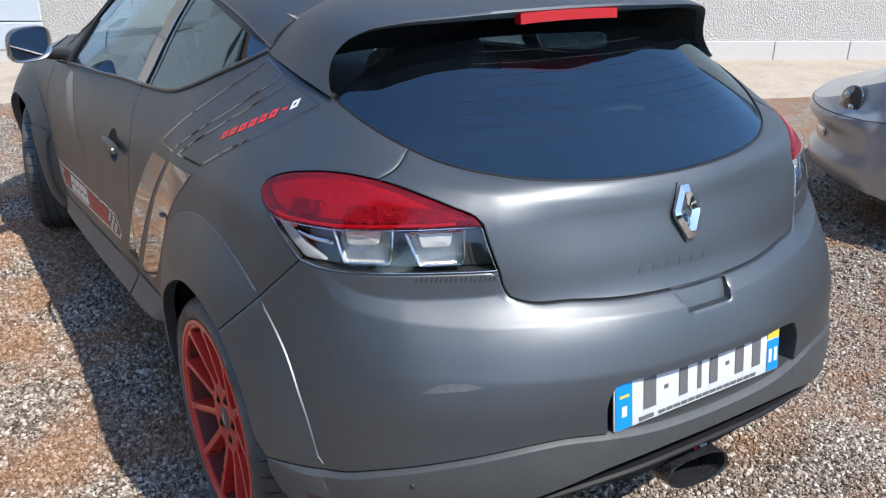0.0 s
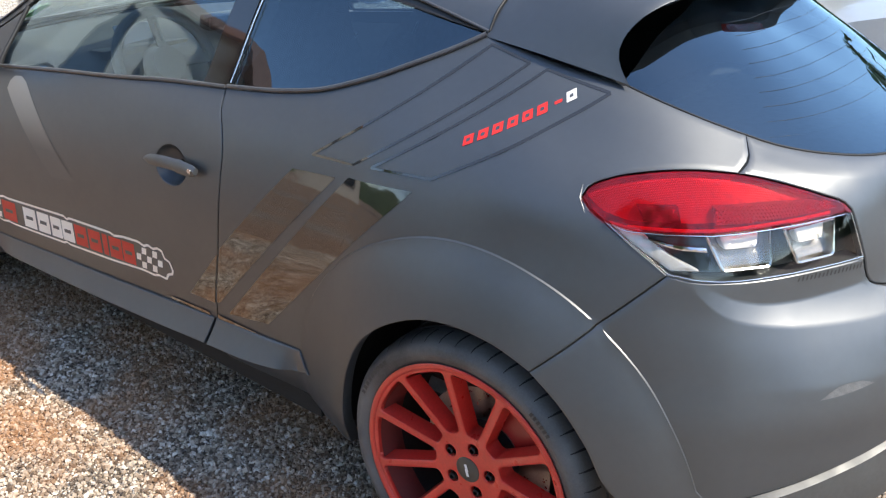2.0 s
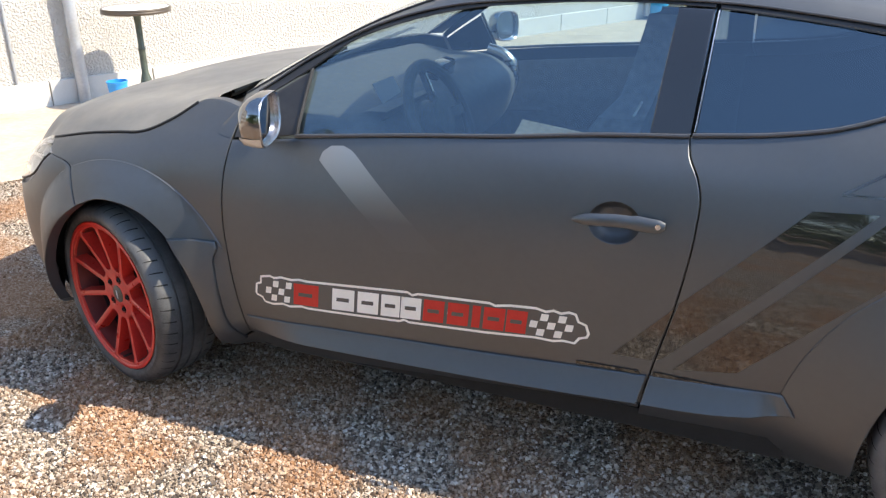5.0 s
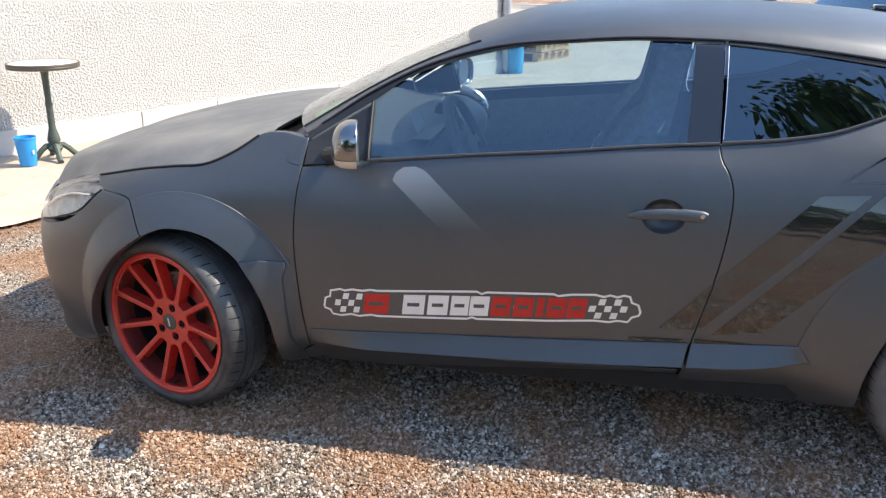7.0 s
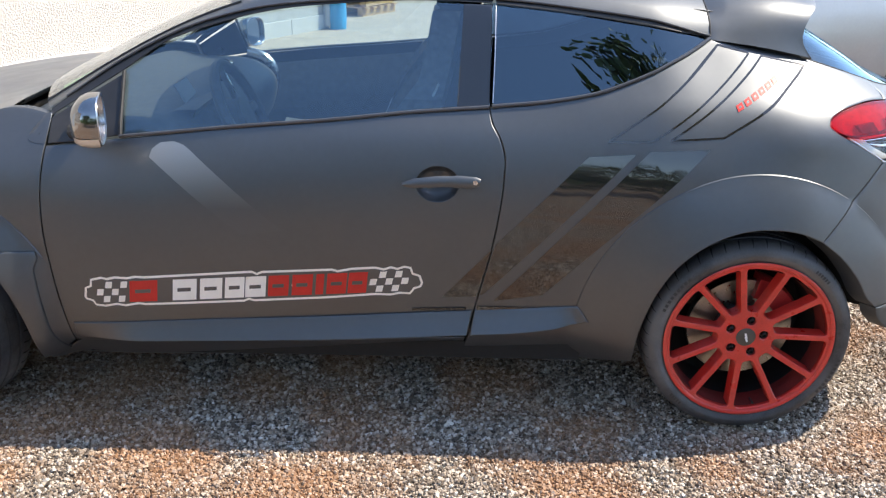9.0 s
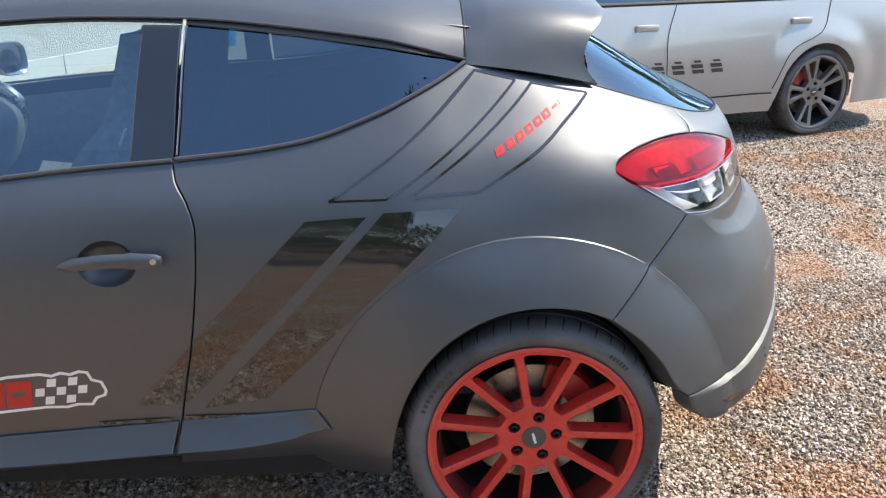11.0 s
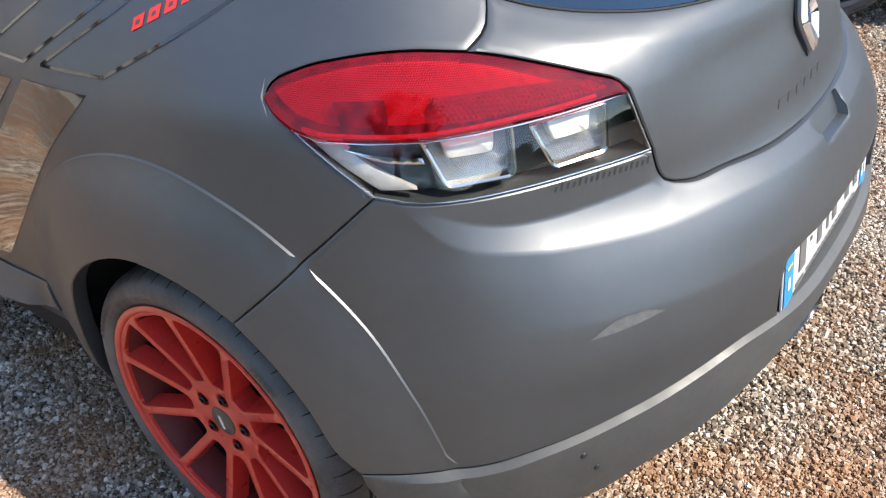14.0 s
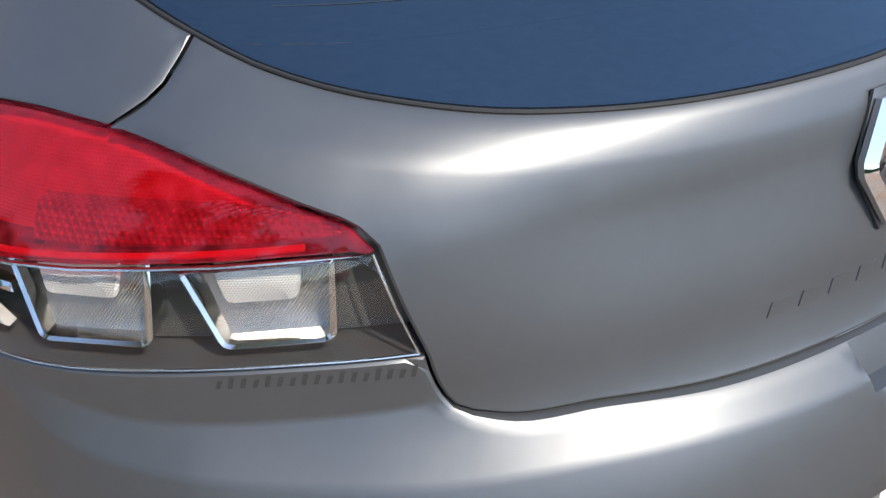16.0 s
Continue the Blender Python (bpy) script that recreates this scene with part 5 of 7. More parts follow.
# low embossed lettering, kept as plain scratched bars
for k in range(6):
    panel("emboss", loop(((-0.855 - 0.030 * k, 0.842), (-0.875 - 0.030 * k, 0.842)), ((-0.875 - 0.030 * k, 0.842), (-0.880 - 0.030 * k, 0.855)), ((-0.880 - 0.030 * k, 0.855), (-0.860 - 0.030 * k, 0.855)), ((-0.860 - 0.030 * k, 0.855), (-0.855 - 0.030 * k, 0.842))), PAINT, gate, "", "L", off=lambda u, z: rim_dip(u, z) + 0.0012, gap=0, soft=0, lip=0.0012, grain=0.02)
MARK = shader("mark_grey", (0.055, 0.056, 0.058), 0.45, 0.5)
for k in range(17):
    u0, h = -0.466 - 0.0078 * k, 0.0075 + 0.003 * ((k * 5) % 3) / 2
    q = [(u0, 0.8618), (u0 - 0.0030, 0.8618), (u0 - 0.0052, 0.8618 + h), (u0 - 0.0022, 0.8618 + h)]
    panel("maker_mark", np.array(q[::-1]), MARK, car, "", "L", off=0.0010, gap=0, soft=0, lip=0, grain=0.02)
# notch in the shelf above the plate
panel("shelf_notch", NOTCH, PAINT, car, "", "C", off=-0.004, gap=-0.006, soft=0, lip=0, grain=0.02)

# number plate, its characters as plain bars
plate = part("number_plate", (lambda b: (box(b, pose(-0.770, 0.024, 0.601, 0, 8), (0.006, 0.520, 0.110), 0.004), b)[1])(bmesh.new()), PLATE_WHITE, car, "white number plate with blue ends and grey bars")
pm = pose(-0.7735, 0.024, 0.601, 0, 8)
def plate_bar(y, z, w, h, material, name="plate_bar", out=0.0012, skew=0.0):
    bm = bmesh.new()
    q = [(y - w / 2 - skew, z + h / 2), (y + w / 2 - skew, z + h / 2), (y + w / 2 + skew, z - h / 2), (y - w / 2 + skew, z - h / 2)]
    bm.faces.new([bm.verts.new(pm @ Vector((-out, a, b))) for a, b in q])
    part(name, bm, material, plate, smooth=False)
plate_bar(0.234, 0.0, 0.046, 0.102, PLATE_BLUE, "plate_band")
plate_bar(-0.236, -0.012, 0.040, 0.076, PLATE_BLUE, "plate_band")
plate_bar(-0.236, 0.040, 0.040, 0.022, PLATE_YELLOW, "plate_band", 0.0013)
for y, w in ((0.160, 0.036), (0.060, 0.026), (0.010, 0.012), (-0.035, 0.026), (-0.120, 0.028), (-0.178, 0.028)):
    plate_bar(y, 0.010, w, 0.070, PLATE_DARK)
for y in (0.112, -0.080):
    plate_bar(y, 0.010, 0.012, 0.010, PLATE_DARK)
for k in range(14):
    plate_bar(0.125 - 0.0225 * k, -0.044, 0.019, 0.008, PLATE_DARK, out=0.0014)
plate_bar(0.170, -0.044, 0.042, 0.010, PLATE_DARK)
plate_bar(0.234, -0.012, 0.014, 0.024, PLATE_WHITE, "plate_mark", 0.002)
plate_bar(0.234, 0.022, 0.026, 0.006, PLATE_YELLOW, "plate_mark", 0.002)
plate_bar(-0.226, -0.012, 0.011, 0.034, PLATE_WHITE, "plate_mark", 0.002)
plate_bar(-0.245, -0.012, 0.011, 0.034, PLATE_WHITE, "plate_mark", 0.002)

# dark beads added for small holes, and scuffs on the bumper
for u, z in ((-0.488, 0.434), (-0.47, 0.468)):
    bm = bmesh.new()
    p = surf(np.array([u]), np.array([z]), 0.0085)[0]
    bmesh.ops.create_icosphere(bm, subdivisions=2, radius=0.0075, matrix=Matrix.Translation(p))
    part("bumper_screw", bm, TRIM_BLACK, car)
scuff = shader("pale_scuff", (0.175, 0.177, 0.18), 0.5, 0.7, vary=0.2, scale=60)
strip("scuff", ((-0.462, 0.662), (-0.52, 0.668), (-0.590, 0.678)), 0.0007, scuff, car, 0.0120, "", "L", flat=2)
panel("scuff_patch", loop(((-0.480, 0.667), (-0.510, 0.686), (-0.550, 0.688)), ((-0.550, 0.688), (-0.572, 0.679)), ((-0.572, 0.679), (-0.520, 0.670), (-0.480, 0.667))), scuff, car, "pale scraped patch", "L", off=lambda u, z: shelf(u, z) + 0.0008, gap=0, soft=0, lip=0, grain=0.006)


# ---- decals on the left side ----
def patch(name, pts, material, parent, off=0.0012, grain=0.03):
    ends = list(pts) + [pts[0]]
    return panel(name, loop(*[curve((a, b), 0.016) for a, b in zip(ends, ends[1:])]), material, parent, "", "L", off=off, gap=0, soft=0, lip=0, grain=grain)


left_door = doors[0]


def along(t, h):
    """A place on the door lettering: t from its rear end forward, h from its foot up."""
    return (1.026 + 1.048 * t, 0.457 + 0.104 * h - 0.050 * t)


def slab(t0, t1, h0, h1, lean=0.0, skew=0.012):
    q = [(t0 - skew * h0 + skew / 2, h0), (t1 - skew * h0 + skew / 2, h0), (t1 - skew * h1 + skew / 2, h1), (t0 - skew * h1 + skew / 2, h1)]
    return [along(*c) for c in q]


bumps = [(0.0, 0.36), (0.006, 0.66), (0.022, 0.72), (0.026, 0.93), (0.060, 1.0), (0.075, 0.95), (0.10, 1.0), (0.135, 0.96), (0.16, 1.0), (0.185, 0.97), (0.50, 1.02), (0.515, 0.94), (0.53, 1.0), (0.735, 0.99), (0.75, 0.93), (0.79, 0.99), (0.86, 1.0), (0.885, 0.93), (0.905, 0.99), (0.925, 0.93), (0.945, 0.99), (0.965, 0.94), (0.972, 0.74), (0.992, 0.66), (1.0, 0.40)]
shape_pts = [along(1 - t, h) for t, h in bumps]
lower = [(0.994, 0.26), (0.975, 0.20), (0.962, 0.03), (0.93, 0.06), (0.905, 0.01), (0.86, 0.05), (0.72, 0.0), (0.50, 0.0), (0.485, 0.06), (0.47, 0.0), (0.30, 0.01), (0.18, 0.02), (0.16, 0.06), (0.12, 0.0), (0.095, 0.06), (0.06, 0.0), (0.03, 0.05), (0.022, 0.2), (0.004, 0.26)]
shape_pts += [along(1 - t, h) for t, h in lower]
rim_loop = loop(np.array(shape_pts + [shape_pts[0]]))
sign = panel("lettering_outline", rim_loop, DECAL_WHITE, left_door, "white and red sponsor lettering with chequered ends", "L", off=0.0009, gap=0, soft=0, lip=0, grain=0.05)[0]
panel("lettering_bed", loop(inset(rim_loop, 0.0076)), PAINT, sign, "", "L", off=0.0014, gap=0, soft=0, lip=0, grain=0.05)
# plain slanted slabs with a slit stand for the letters
for t0, t1, m in ((0.665, 0.735, DECAL_WHITE), (0.590, 0.655, DECAL_WHITE), (0.525, 0.582, DECAL_WHITE), (0.462, 0.522, DECAL_WHITE), (0.395, 0.455, DECAL_RED), (0.325, 0.385, DECAL_RED), (0.292, 0.315, DECAL_RED), (0.225, 0.283, DECAL_RED), (0.165, 0.220, DECAL_RED), (0.780, 0.862, DECAL_RED)):
    w = t1 - t0
    patch("letter_slab", slab(t0, t1, 0.15, 0.83), m, sign, 0.0019)
    if w > 0.03:
        patch("letter_slit", slab(t0 + 0.24 * w, t0 + 0.80 * w, 0.43, 0.55), PAINT, sign, 0.0023)
for t0, n in ((0.02, 6), (0.872, 5)):
    w = 0.140 / n if t0 < 0.1 else 0.112 / n
    for i in range(n):
        for j in range(3):
            if (i + j) % 2 == 0 and not (j != 1 and ((i == 0 and t0 < 0.1) or (i == n - 1 and t0 > 0.5))):
                patch("chequer", slab(t0 + w * i, t0 + w * (i + 0.86), 0.16 + 0.23 * j, 0.16 + 0.23 * (j + 0.9), skew=0.024), DECAL_WHITE, sign, 0.0019)
# gloss film stripes and their thin outlines on the quarter panel
patch("gloss_stripe", ((0.543, 0.899), (0.405, 0.908), (0.836, 0.464), (0.852, 0.456), (0.828, 0.555), (0.808, 0.630)), GLOSS_STRIPE, car, 0.0011, 0.02)
patch("gloss_stripe", ((0.366, 0.917), (0.188, 0.926), (0.42, 0.694), (0.655, 0.458), (0.809, 0.436)), GLOSS_STRIPE, car, 0.0011, 0.02)
patch("gloss_stripe", ((0.820, 0.612), (0.842, 0.530), (0.862, 0.452), (0.968, 0.449)), GLOSS_STRIPE, left_door, 0.0011, 0.02)
for pts in (((0.488, 0.941), (0.36, 0.945), (-0.025, 1.177), (0.085, 1.200)), ((0.306, 0.950), (0.148, 0.958), (-0.205, 1.142), (-0.068, 1.169))):
    ends = list(pts) + [pts[0]]
    for a, b in zip(ends, ends[1:]):
        a, b = np.array(a), np.array(b)
        n = np.array((-(b - a)[1], (b - a)[0])) / np.linalg.norm(b - a) * 0.0026
        c = curve((a, b), 0.02)
        patch("film_outline", [tuple(p) for p in np.vstack([c + n, (c - n)[::-1]])], GLOSS_STRIPE, car, 0.0010, 0.2)
# red and pale slabs for the model lettering
def up(t, h):
    a, b = np.array((0.092, 1.026)), np.array((-0.146, 1.132))
    d = b - a
    return tuple(a + d * t + np.array((0.007, 0.0155)) * h)
for k in range(8):
    t0 = 0.125 * k
    m = LOGO_WHITE if k > 6 else DECAL_RED_BRIGHT
    if k == 6:
        patch("model_letter", [up(t0 + 0.03, 0.36), up(t0 + 0.095, 0.36), up(t0 + 0.10, 0.62), up(t0 + 0.035, 0.62)], m, car, 0.0014, 0.1)
        continue
    patch("model_letter", [up(t0, 0.06), up(t0 + 0.088, 0.06), up(t0 + 0.108, 0.94), up(t0 + 0.020, 0.94)], m, car, 0.0014, 0.1)
    patch("letter_slit", [up(t0 + 0.033, 0.36), up(t0 + 0.066, 0.36), up(t0 + 0.073, 0.66), up(t0 + 0.040, 0.66)], PAINT, car, 0.0018, 0.1)
# pale stripe down the door, its fading glint painted in
patch("pale_stripe", ((1.838, 0.880), (1.830, 0.903), (1.805, 0.921), (1.765, 0.925), (1.735, 0.915), (1.715, 0.900), (1.45, 0.668), (1.575, 0.655)), GLINT_FILM, left_door, 0.0010, 0.03)


# ---- wheels ----
BARREL_RED = shader("dark_red_barrel", (0.15, 0.016, 0.013), 0.55, vary=0.2, scale=18, dust=0.3, dust_color=(0.07, 0.05, 0.045))


def spoked_wheel(name, label, parent, rim_mat, barrel_mat, at, spokes=11, radius=0.3235, rim=0.258, width=0.225, twin=False, bolt_turn=-22.0):
    """A tyre on a spoked rim; the local z axis points outward from the car."""
    w = thing(name, label, "")
    w.parent = parent
    w.matrix_basis = at
    hw = width / 2
    # tyre with grooves round the tread and a smooth shoulder
    shoulder = [(radius - 0.0015, 0.58), (radius - 0.003, 0.70), (radius - 0.007, 0.82), (radius - 0.015, 0.92), (radius - 0.026, 0.98), (radius - 0.036, 1.0)]
    prof = [(rim - 0.012, -hw * 0.80), (rim + 0.012, -hw * 0.96)] + [(r, -hw * q) for r, q in shoulder[::-1]]
    for c in (-0.38, 0.0, 0.38):
        c *= hw
        prof += [(radius, c - 0.005), (radius - 0.007, c - 0.004), (radius - 0.007, c + 0.004), (radius, c + 0.005)]
    prof += [(r, hw * q) for r, q in shoulder]
    prof += [(rim + 0.026, hw * 0.995), (rim + 0.024, hw * 0.985), (rim + 0.014, hw * 0.965), (rim + 0.011, hw * 0.93), (rim + 0.003, hw * 0.90), (rim - 0.012, hw * 0.84)]
    bm = bmesh.new()
    revolve(bm, prof, Matrix.Identity(4), 96)
    tyre = part("tyre", bm, RUBBER, w, "worn black tyre", sharp=0.7)
    bm = bmesh.new()
    for k in range(48):
        for s in (1, -1):
            a = 2 * math.pi * (k + (0.5 if s < 0 else 0)) / 48
            rows = []
            for q in (0.46, 0.58, 0.70, 0.82, 0.90):
                r = float(np.interp(q, [p[1] for p in shoulder], [p[0] for p in shoulder])) + 0.0006
                turn = a + s * 0.07 * (q - 0.5)
                half = 0.0026 / r * (1 - 0.7 * max(0, (q - 0.7) / 0.2))
                rows.append([Vector((r * math.cos(turn + e), r * math.sin(turn + e), s * hw * q)) for e in (-half, half)])
            loft(bm, rows)
    tagged(part("tread_cut", bm, DARK, tyre, smooth=False), kind="stuff")
    bm = bmesh.new()                     # worn moulded marks on the sidewall
    for a0, n, s in ((0.6, 9, 0.052), (3.9, 9, 0.052), (2.1, 5, 0.035), (5.3, 6, 0.035)):
        for k in range(n):
            a = a0 + s * k
            rows = [[Vector((r * math.cos(a + e), r * math.sin(a + e), hw * 1.0 + 0.0007)) for e in (-0.016 * s / 0.052, 0.016 * s / 0.052)] for r in (rim + 0.030, rim + 0.040)]
            loft(bm, rows)
    tagged(part("sidewall_mark", bm, shader("worn_rubber_mark", (0.035, 0.035, 0.036), 0.5) if "worn_rubber_mark" not in bpy.data.materials else bpy.data.materials["worn_rubber_mark"], tyre, smooth=False), kind="stuff")
    # rim barrel: painted lip, darker for the first hand's breadth, near black further in
    bm = bmesh.new()
    revolve(bm, [(rim + 0.004, hw * 0.90), (rim + 0.007, hw * 0.955), (rim + 0.004, hw * 0.975), (rim - 0.002, hw * 0.972), (rim - 0.006, hw * 0.955), (rim - 0.0075, hw * 0.93)], Matrix.Identity(4), 120)
    part("rim_lip", bm, rim_mat, w, "painted rim lip", sharp=0.9)
    bm = bmesh.new()
    revolve(bm, [(rim - 0.020, hw * 0.86), (rim - 0.026, hw * 0.40), (rim - 0.028, hw * 0.30)], Matrix.Identity(4), 96)
    part("rim_barrel", bm, barrel_mat, w, "dark rim barrel", sharp=0.9)
    bm = bmesh.new()
    revolve(bm, [(rim - 0.028, hw * 0.30), (rim - 0.030, -hw * 0.9), (0.05, -hw * 0.92)], Matrix.Identity(4), 96)
    part("inner_barrel", bm, DARK, w, "dark inner barrel", sharp=0.9)
    # the face: a dished plate pierced by rounded windows
    r_out, r_in = rim - 0.007, 0.031
    face_z = lambda r: hw * float(np.interp(r, (0.0, 0.075, 0.11, 0.20, rim - 0.03, rim), (0.70, 0.70, 0.735, 0.855, 0.915, 0.93)))
    sector = 2 * math.pi / spokes
    wins = []
    for k in range(spokes):
        c = sector * (k + 0.5)
        ro, ri = rim - 0.017, 0.088
        wo, wi = ro * math.sin(sector / 2) - (0.052 if twin else 0.0080), max(0.006, ri * math.sin(sector / 2) - (0.026 if twin else 0.0090))
        shape = rounded([(ri, -wi), (ro * 0.985, -wo), (ro * 1.004, -wo * 0.4), (ro * 1.004, wo * 0.4), (ro * 0.985, wo), (ri, wi)], [wi * 0.9, 0.012, 0.03, 0.03, 0.012, wi * 0.9])
        wins.append(np.array([(x * math.cos(c) - y * math.sin(c), x * math.sin(c) + y * math.cos(c)) for x, y in shape]))
        if twin:
            c = sector * k
            shape = rounded([(0.10, -0.008), (ro * 0.97, -0.032), (ro * 0.97, 0.032), (0.10, 0.008)], [0.003, 0.012, 0.012, 0.003])
            wins.append(np.array([(x * math.cos(c) - y * math.sin(c), x * math.sin(c) + y * math.cos(c)) for x, y in shape]))
    bolts = [2 * math.pi * k / 5 + math.radians(bolt_turn) for k in range(5)]
    sockets = [np.array([(0.0565 * math.cos(a) + 0.0145 * math.cos(t), 0.0565 * math.sin(a) + 0.0145 * math.sin(t)) for t in np.linspace(0, 2 * math.pi, 21)[:-1]]) for a in bolts]
    ccw = lambda p: p if (p[:, 0] * np.roll(p[:, 1], -1) - p[:, 1] * np.roll(p[:, 0], -1)).sum() > 0 else p[::-1]
    ring_at = lambda r, n: np.array([(r * math.cos(t), r * math.sin(t)) for t in np.linspace(0, 2 * math.pi, n + 1)[:-1]])
    pts, edges, sink = [], [], []
    holes = [ccw(p) for p in wins + sockets]
    for lp, outs in [(ring_at(r_out, 132), ()), (ring_at(r_in, 40), ())] + [(h, (0.0022, 0.0050)) for h in holes]:
        b = len(pts)
        pts += list(lp)
        sink += [0.0022 if outs else 0.0] * len(lp)
        edges += [(b + i, b + (i + 1) % len(lp)) for i in range(len(lp))]
        for d in outs:
            pts += list(inset(lp, -d))
            sink += [0.0004 if d < 0.003 else 0.0] * len(lp)
    for r, n in ((0.040, 40), (0.075, 60), (0.084, 66), (rim - 0.012, 132)):
        pts += list(ring_at(r, n))
        sink += [0.0] * n
    for k in range(spokes):
        for r in np.linspace(0.10, rim - 0.03, 7):
            for q in (-0.004, 0.004) if not twin else (-0.011, 0.011):
                a = sector * k + q / r
                pts.append(np.array((r * math.cos(a), r * math.sin(a))))
                sink.append(0.0)
    tri_out = delaunay_2d_cdt([Vector(p) for p in pts], edges, [], 0, 1e-6)
    p2 = np.array([tuple(v) for v in tri_out[0]])
    tri = np.array([f for f in tri_out[2] if len(f) == 3])
    mid = p2[tri].mean(1)
    rad = np.hypot(*mid.T)
    keep = (rad > r_in * 0.99) & (rad < r_out * 1.001)
    for h in holes:
        keep &= ~inside(h, mid)
    tri, mid, rad = tri[keep], mid[keep], rad[keep]
    drop = np.array([max((sink[i] for i in src), default=0.0) for src in tri_out[3]])
    p3 = [(x, y, face_z(math.hypot(x, y)) - s) for (x, y), s in zip(p2, drop)]
    which = np.where(rad < 0.088, -1, np.where(rad > rim - 0.018, -2, np.round(np.arctan2(mid[:, 1], mid[:, 0]) / sector).astype(int) % spokes))
    walls = {k: [] for k in range(-2, spokes)}
    def wall(key, a, b, deep, lean):
        mids = (a + b) / 2
        n = np.array((b[1] - a[1], a[0] - b[0]))
        n = -n / (np.linalg.norm(n) + 1e-12) * lean
        za, zb = face_z(math.hypot(*a)) - 0.0022, face_z(math.hypot(*b)) - 0.0022
        walls[key].append([(*a, za), (*b, zb), (*(b + n), zb - deep), (*(a + n), za - deep)])
    for h in [ccw(p) for p in wins]:
        for a, b in zip(h, np.roll(h, -1, 0)):
            m_ = (a + b) / 2
            r = math.hypot(*m_)
            key = -1 if r < 0.085 else (-2 if r > rim - 0.021 else int(round(math.atan2(m_[1], m_[0]) / sector)) % spokes)
            wall(key, a, b, 0.040, 0.0035)
    for h in [ccw(p) for p in sockets]:
        for a, b in zip(h, np.roll(h, -1, 0)):
            wall(-1, a, b, 0.020, 0.0)
    for key in range(-2, spokes):
        t = tri[which == key]
        used = np.unique(t)
        number = {v: i for i, v in enumerate(used)}
        verts = [p3[v] for v in used]
        faces = [tuple(number[v] for v in f) for f in t]
        for q in walls[key]:
            b = len(verts)
            verts += q
            faces.append((b, b + 1, b + 2, b + 3))
        bm = bmesh.new()
        bv = [bm.verts.new(v) for v in verts]
        for f in faces:
            bm.faces.new([bv[i] for i in f])
        bmesh.ops.remove_doubles(bm, verts=bm.verts, dist=0.00005)
        part({-1: "hub", -2: "rim"}.get(key, "spoke"), bm, rim_mat, w, sharp=0.75)
    hub_z = hw * 0.70
    bm = bmesh.new()
    revolve(bm, [(0.0315, hub_z - 0.006), (0.0305, hub_z + 0.001), (0.027, hub_z + 0.003), (0.0005, hub_z + 0.004)], Matrix.Identity(4), 32)
    cap = part("centre_cap", bm, shader("dull_cap_grey", (0.07, 0.065, 0.055), 0.4) if "dull_cap_grey" not in bpy.data.materials else bpy.data.materials["dull_cap_grey"], w, "dull dark centre cap")
    bm = bmesh.new()
    for q in (-0.006, 0.006):
        box(bm, pose(q, 0, hub_z + 0.0045, 0, 0, 100), (0.006, 0.018, 0.001))
    part("cap_mark", bm, LOGO_WHITE, cap, smooth=False)
    for a in bolts:
        bm = bmesh.new()
        p = (0.0565 * math.cos(a), 0.0565 * math.sin(a), hub_z)
        revolve(bm, [(0.0155, -0.012), (0.0090, -0.011), (0.0082, 0.001), (0.0065, 0.003), (0.0058, 0.003), (0.0050, -0.004), (0.0005, -0.004)], Matrix.Translation(p), 12)
        part("wheel_bolt", bm, BOLT, w)
    bm = bmesh.new()
    revolve(bm, [(0.085, 0.006), (0.165, 0.006), (0.167, 0.002), (0.167, -0.018), (0.085, -0.018)], Matrix.Identity(4), 64)
    part("brake_disc", bm, DISC, w, "worn steel brake disc")
    bm = bmesh.new()
    revolve(bm, [(0.0005, 0.026), (0.080, 0.026), (0.086, 0.006)], Matrix.Identity(4), 40)
    part("disc_bell", bm, TRIM_BLACK, w)
    bm = bmesh.new()
    rows = []
    for a in np.linspace(-0.42, 0.42, 9):
        c, s = math.cos(a + CALIPER_AT), math.sin(a + CALIPER_AT)
        rows.append([Vector((r * c, r * s, z)) for r, z in ((0.115, 0.030), (0.180, 0.030), (0.188, 0.015), (0.188, -0.03), (0.115, -0.03))])
    loft(bm, rows, True, True)
    part("brake_caliper", bm, CALIPER, w, "red brake caliper")
    bm = bmesh.new()
    revolve(bm, [(0.0005, hw * 0.98), (0.004, hw * 0.975), (0.004, hw * 0.80), (0.003, hw * 0.7)], pose((rim - 0.034) * math.cos(sector * 5.5), (rim - 0.034) * math.sin(sector * 5.5), 0), 8)
    part("valve", bm, SEAL, w)
    return w


CALIPER_AT = -0.82
LEFT_OUT = Matrix.Rotation(-math.pi / 2, 4, "X")     # local z points to +y
RIGHT_OUT = Matrix.Rotation(math.pi / 2, 4, "X")
wheel = spoked_wheel("wheel", "red eleven-spoke wheel with a worn low-profile tyre", car, RIM_RED, BARREL_RED, pose(0.010, 0.780, 0.330, 0, 0, 0) @ LEFT_OUT @ pose(0, 0, 0, 0, 0, -79))
tagged(wheel, group="wheels of the hatchback")
copy_thing(wheel, pose(2.631, 0.818, 0.329, 0, 0, -17) @ LEFT_OUT @ pose(0, 0, 0, 0, 0, -84))
copy_thing(wheel, pose(0.010, -0.780, 0.330) @ RIGHT_OUT)
copy_thing(wheel, pose(2.645, -0.785, 0.329, 0, 0, -15) @ RIGHT_OUT)

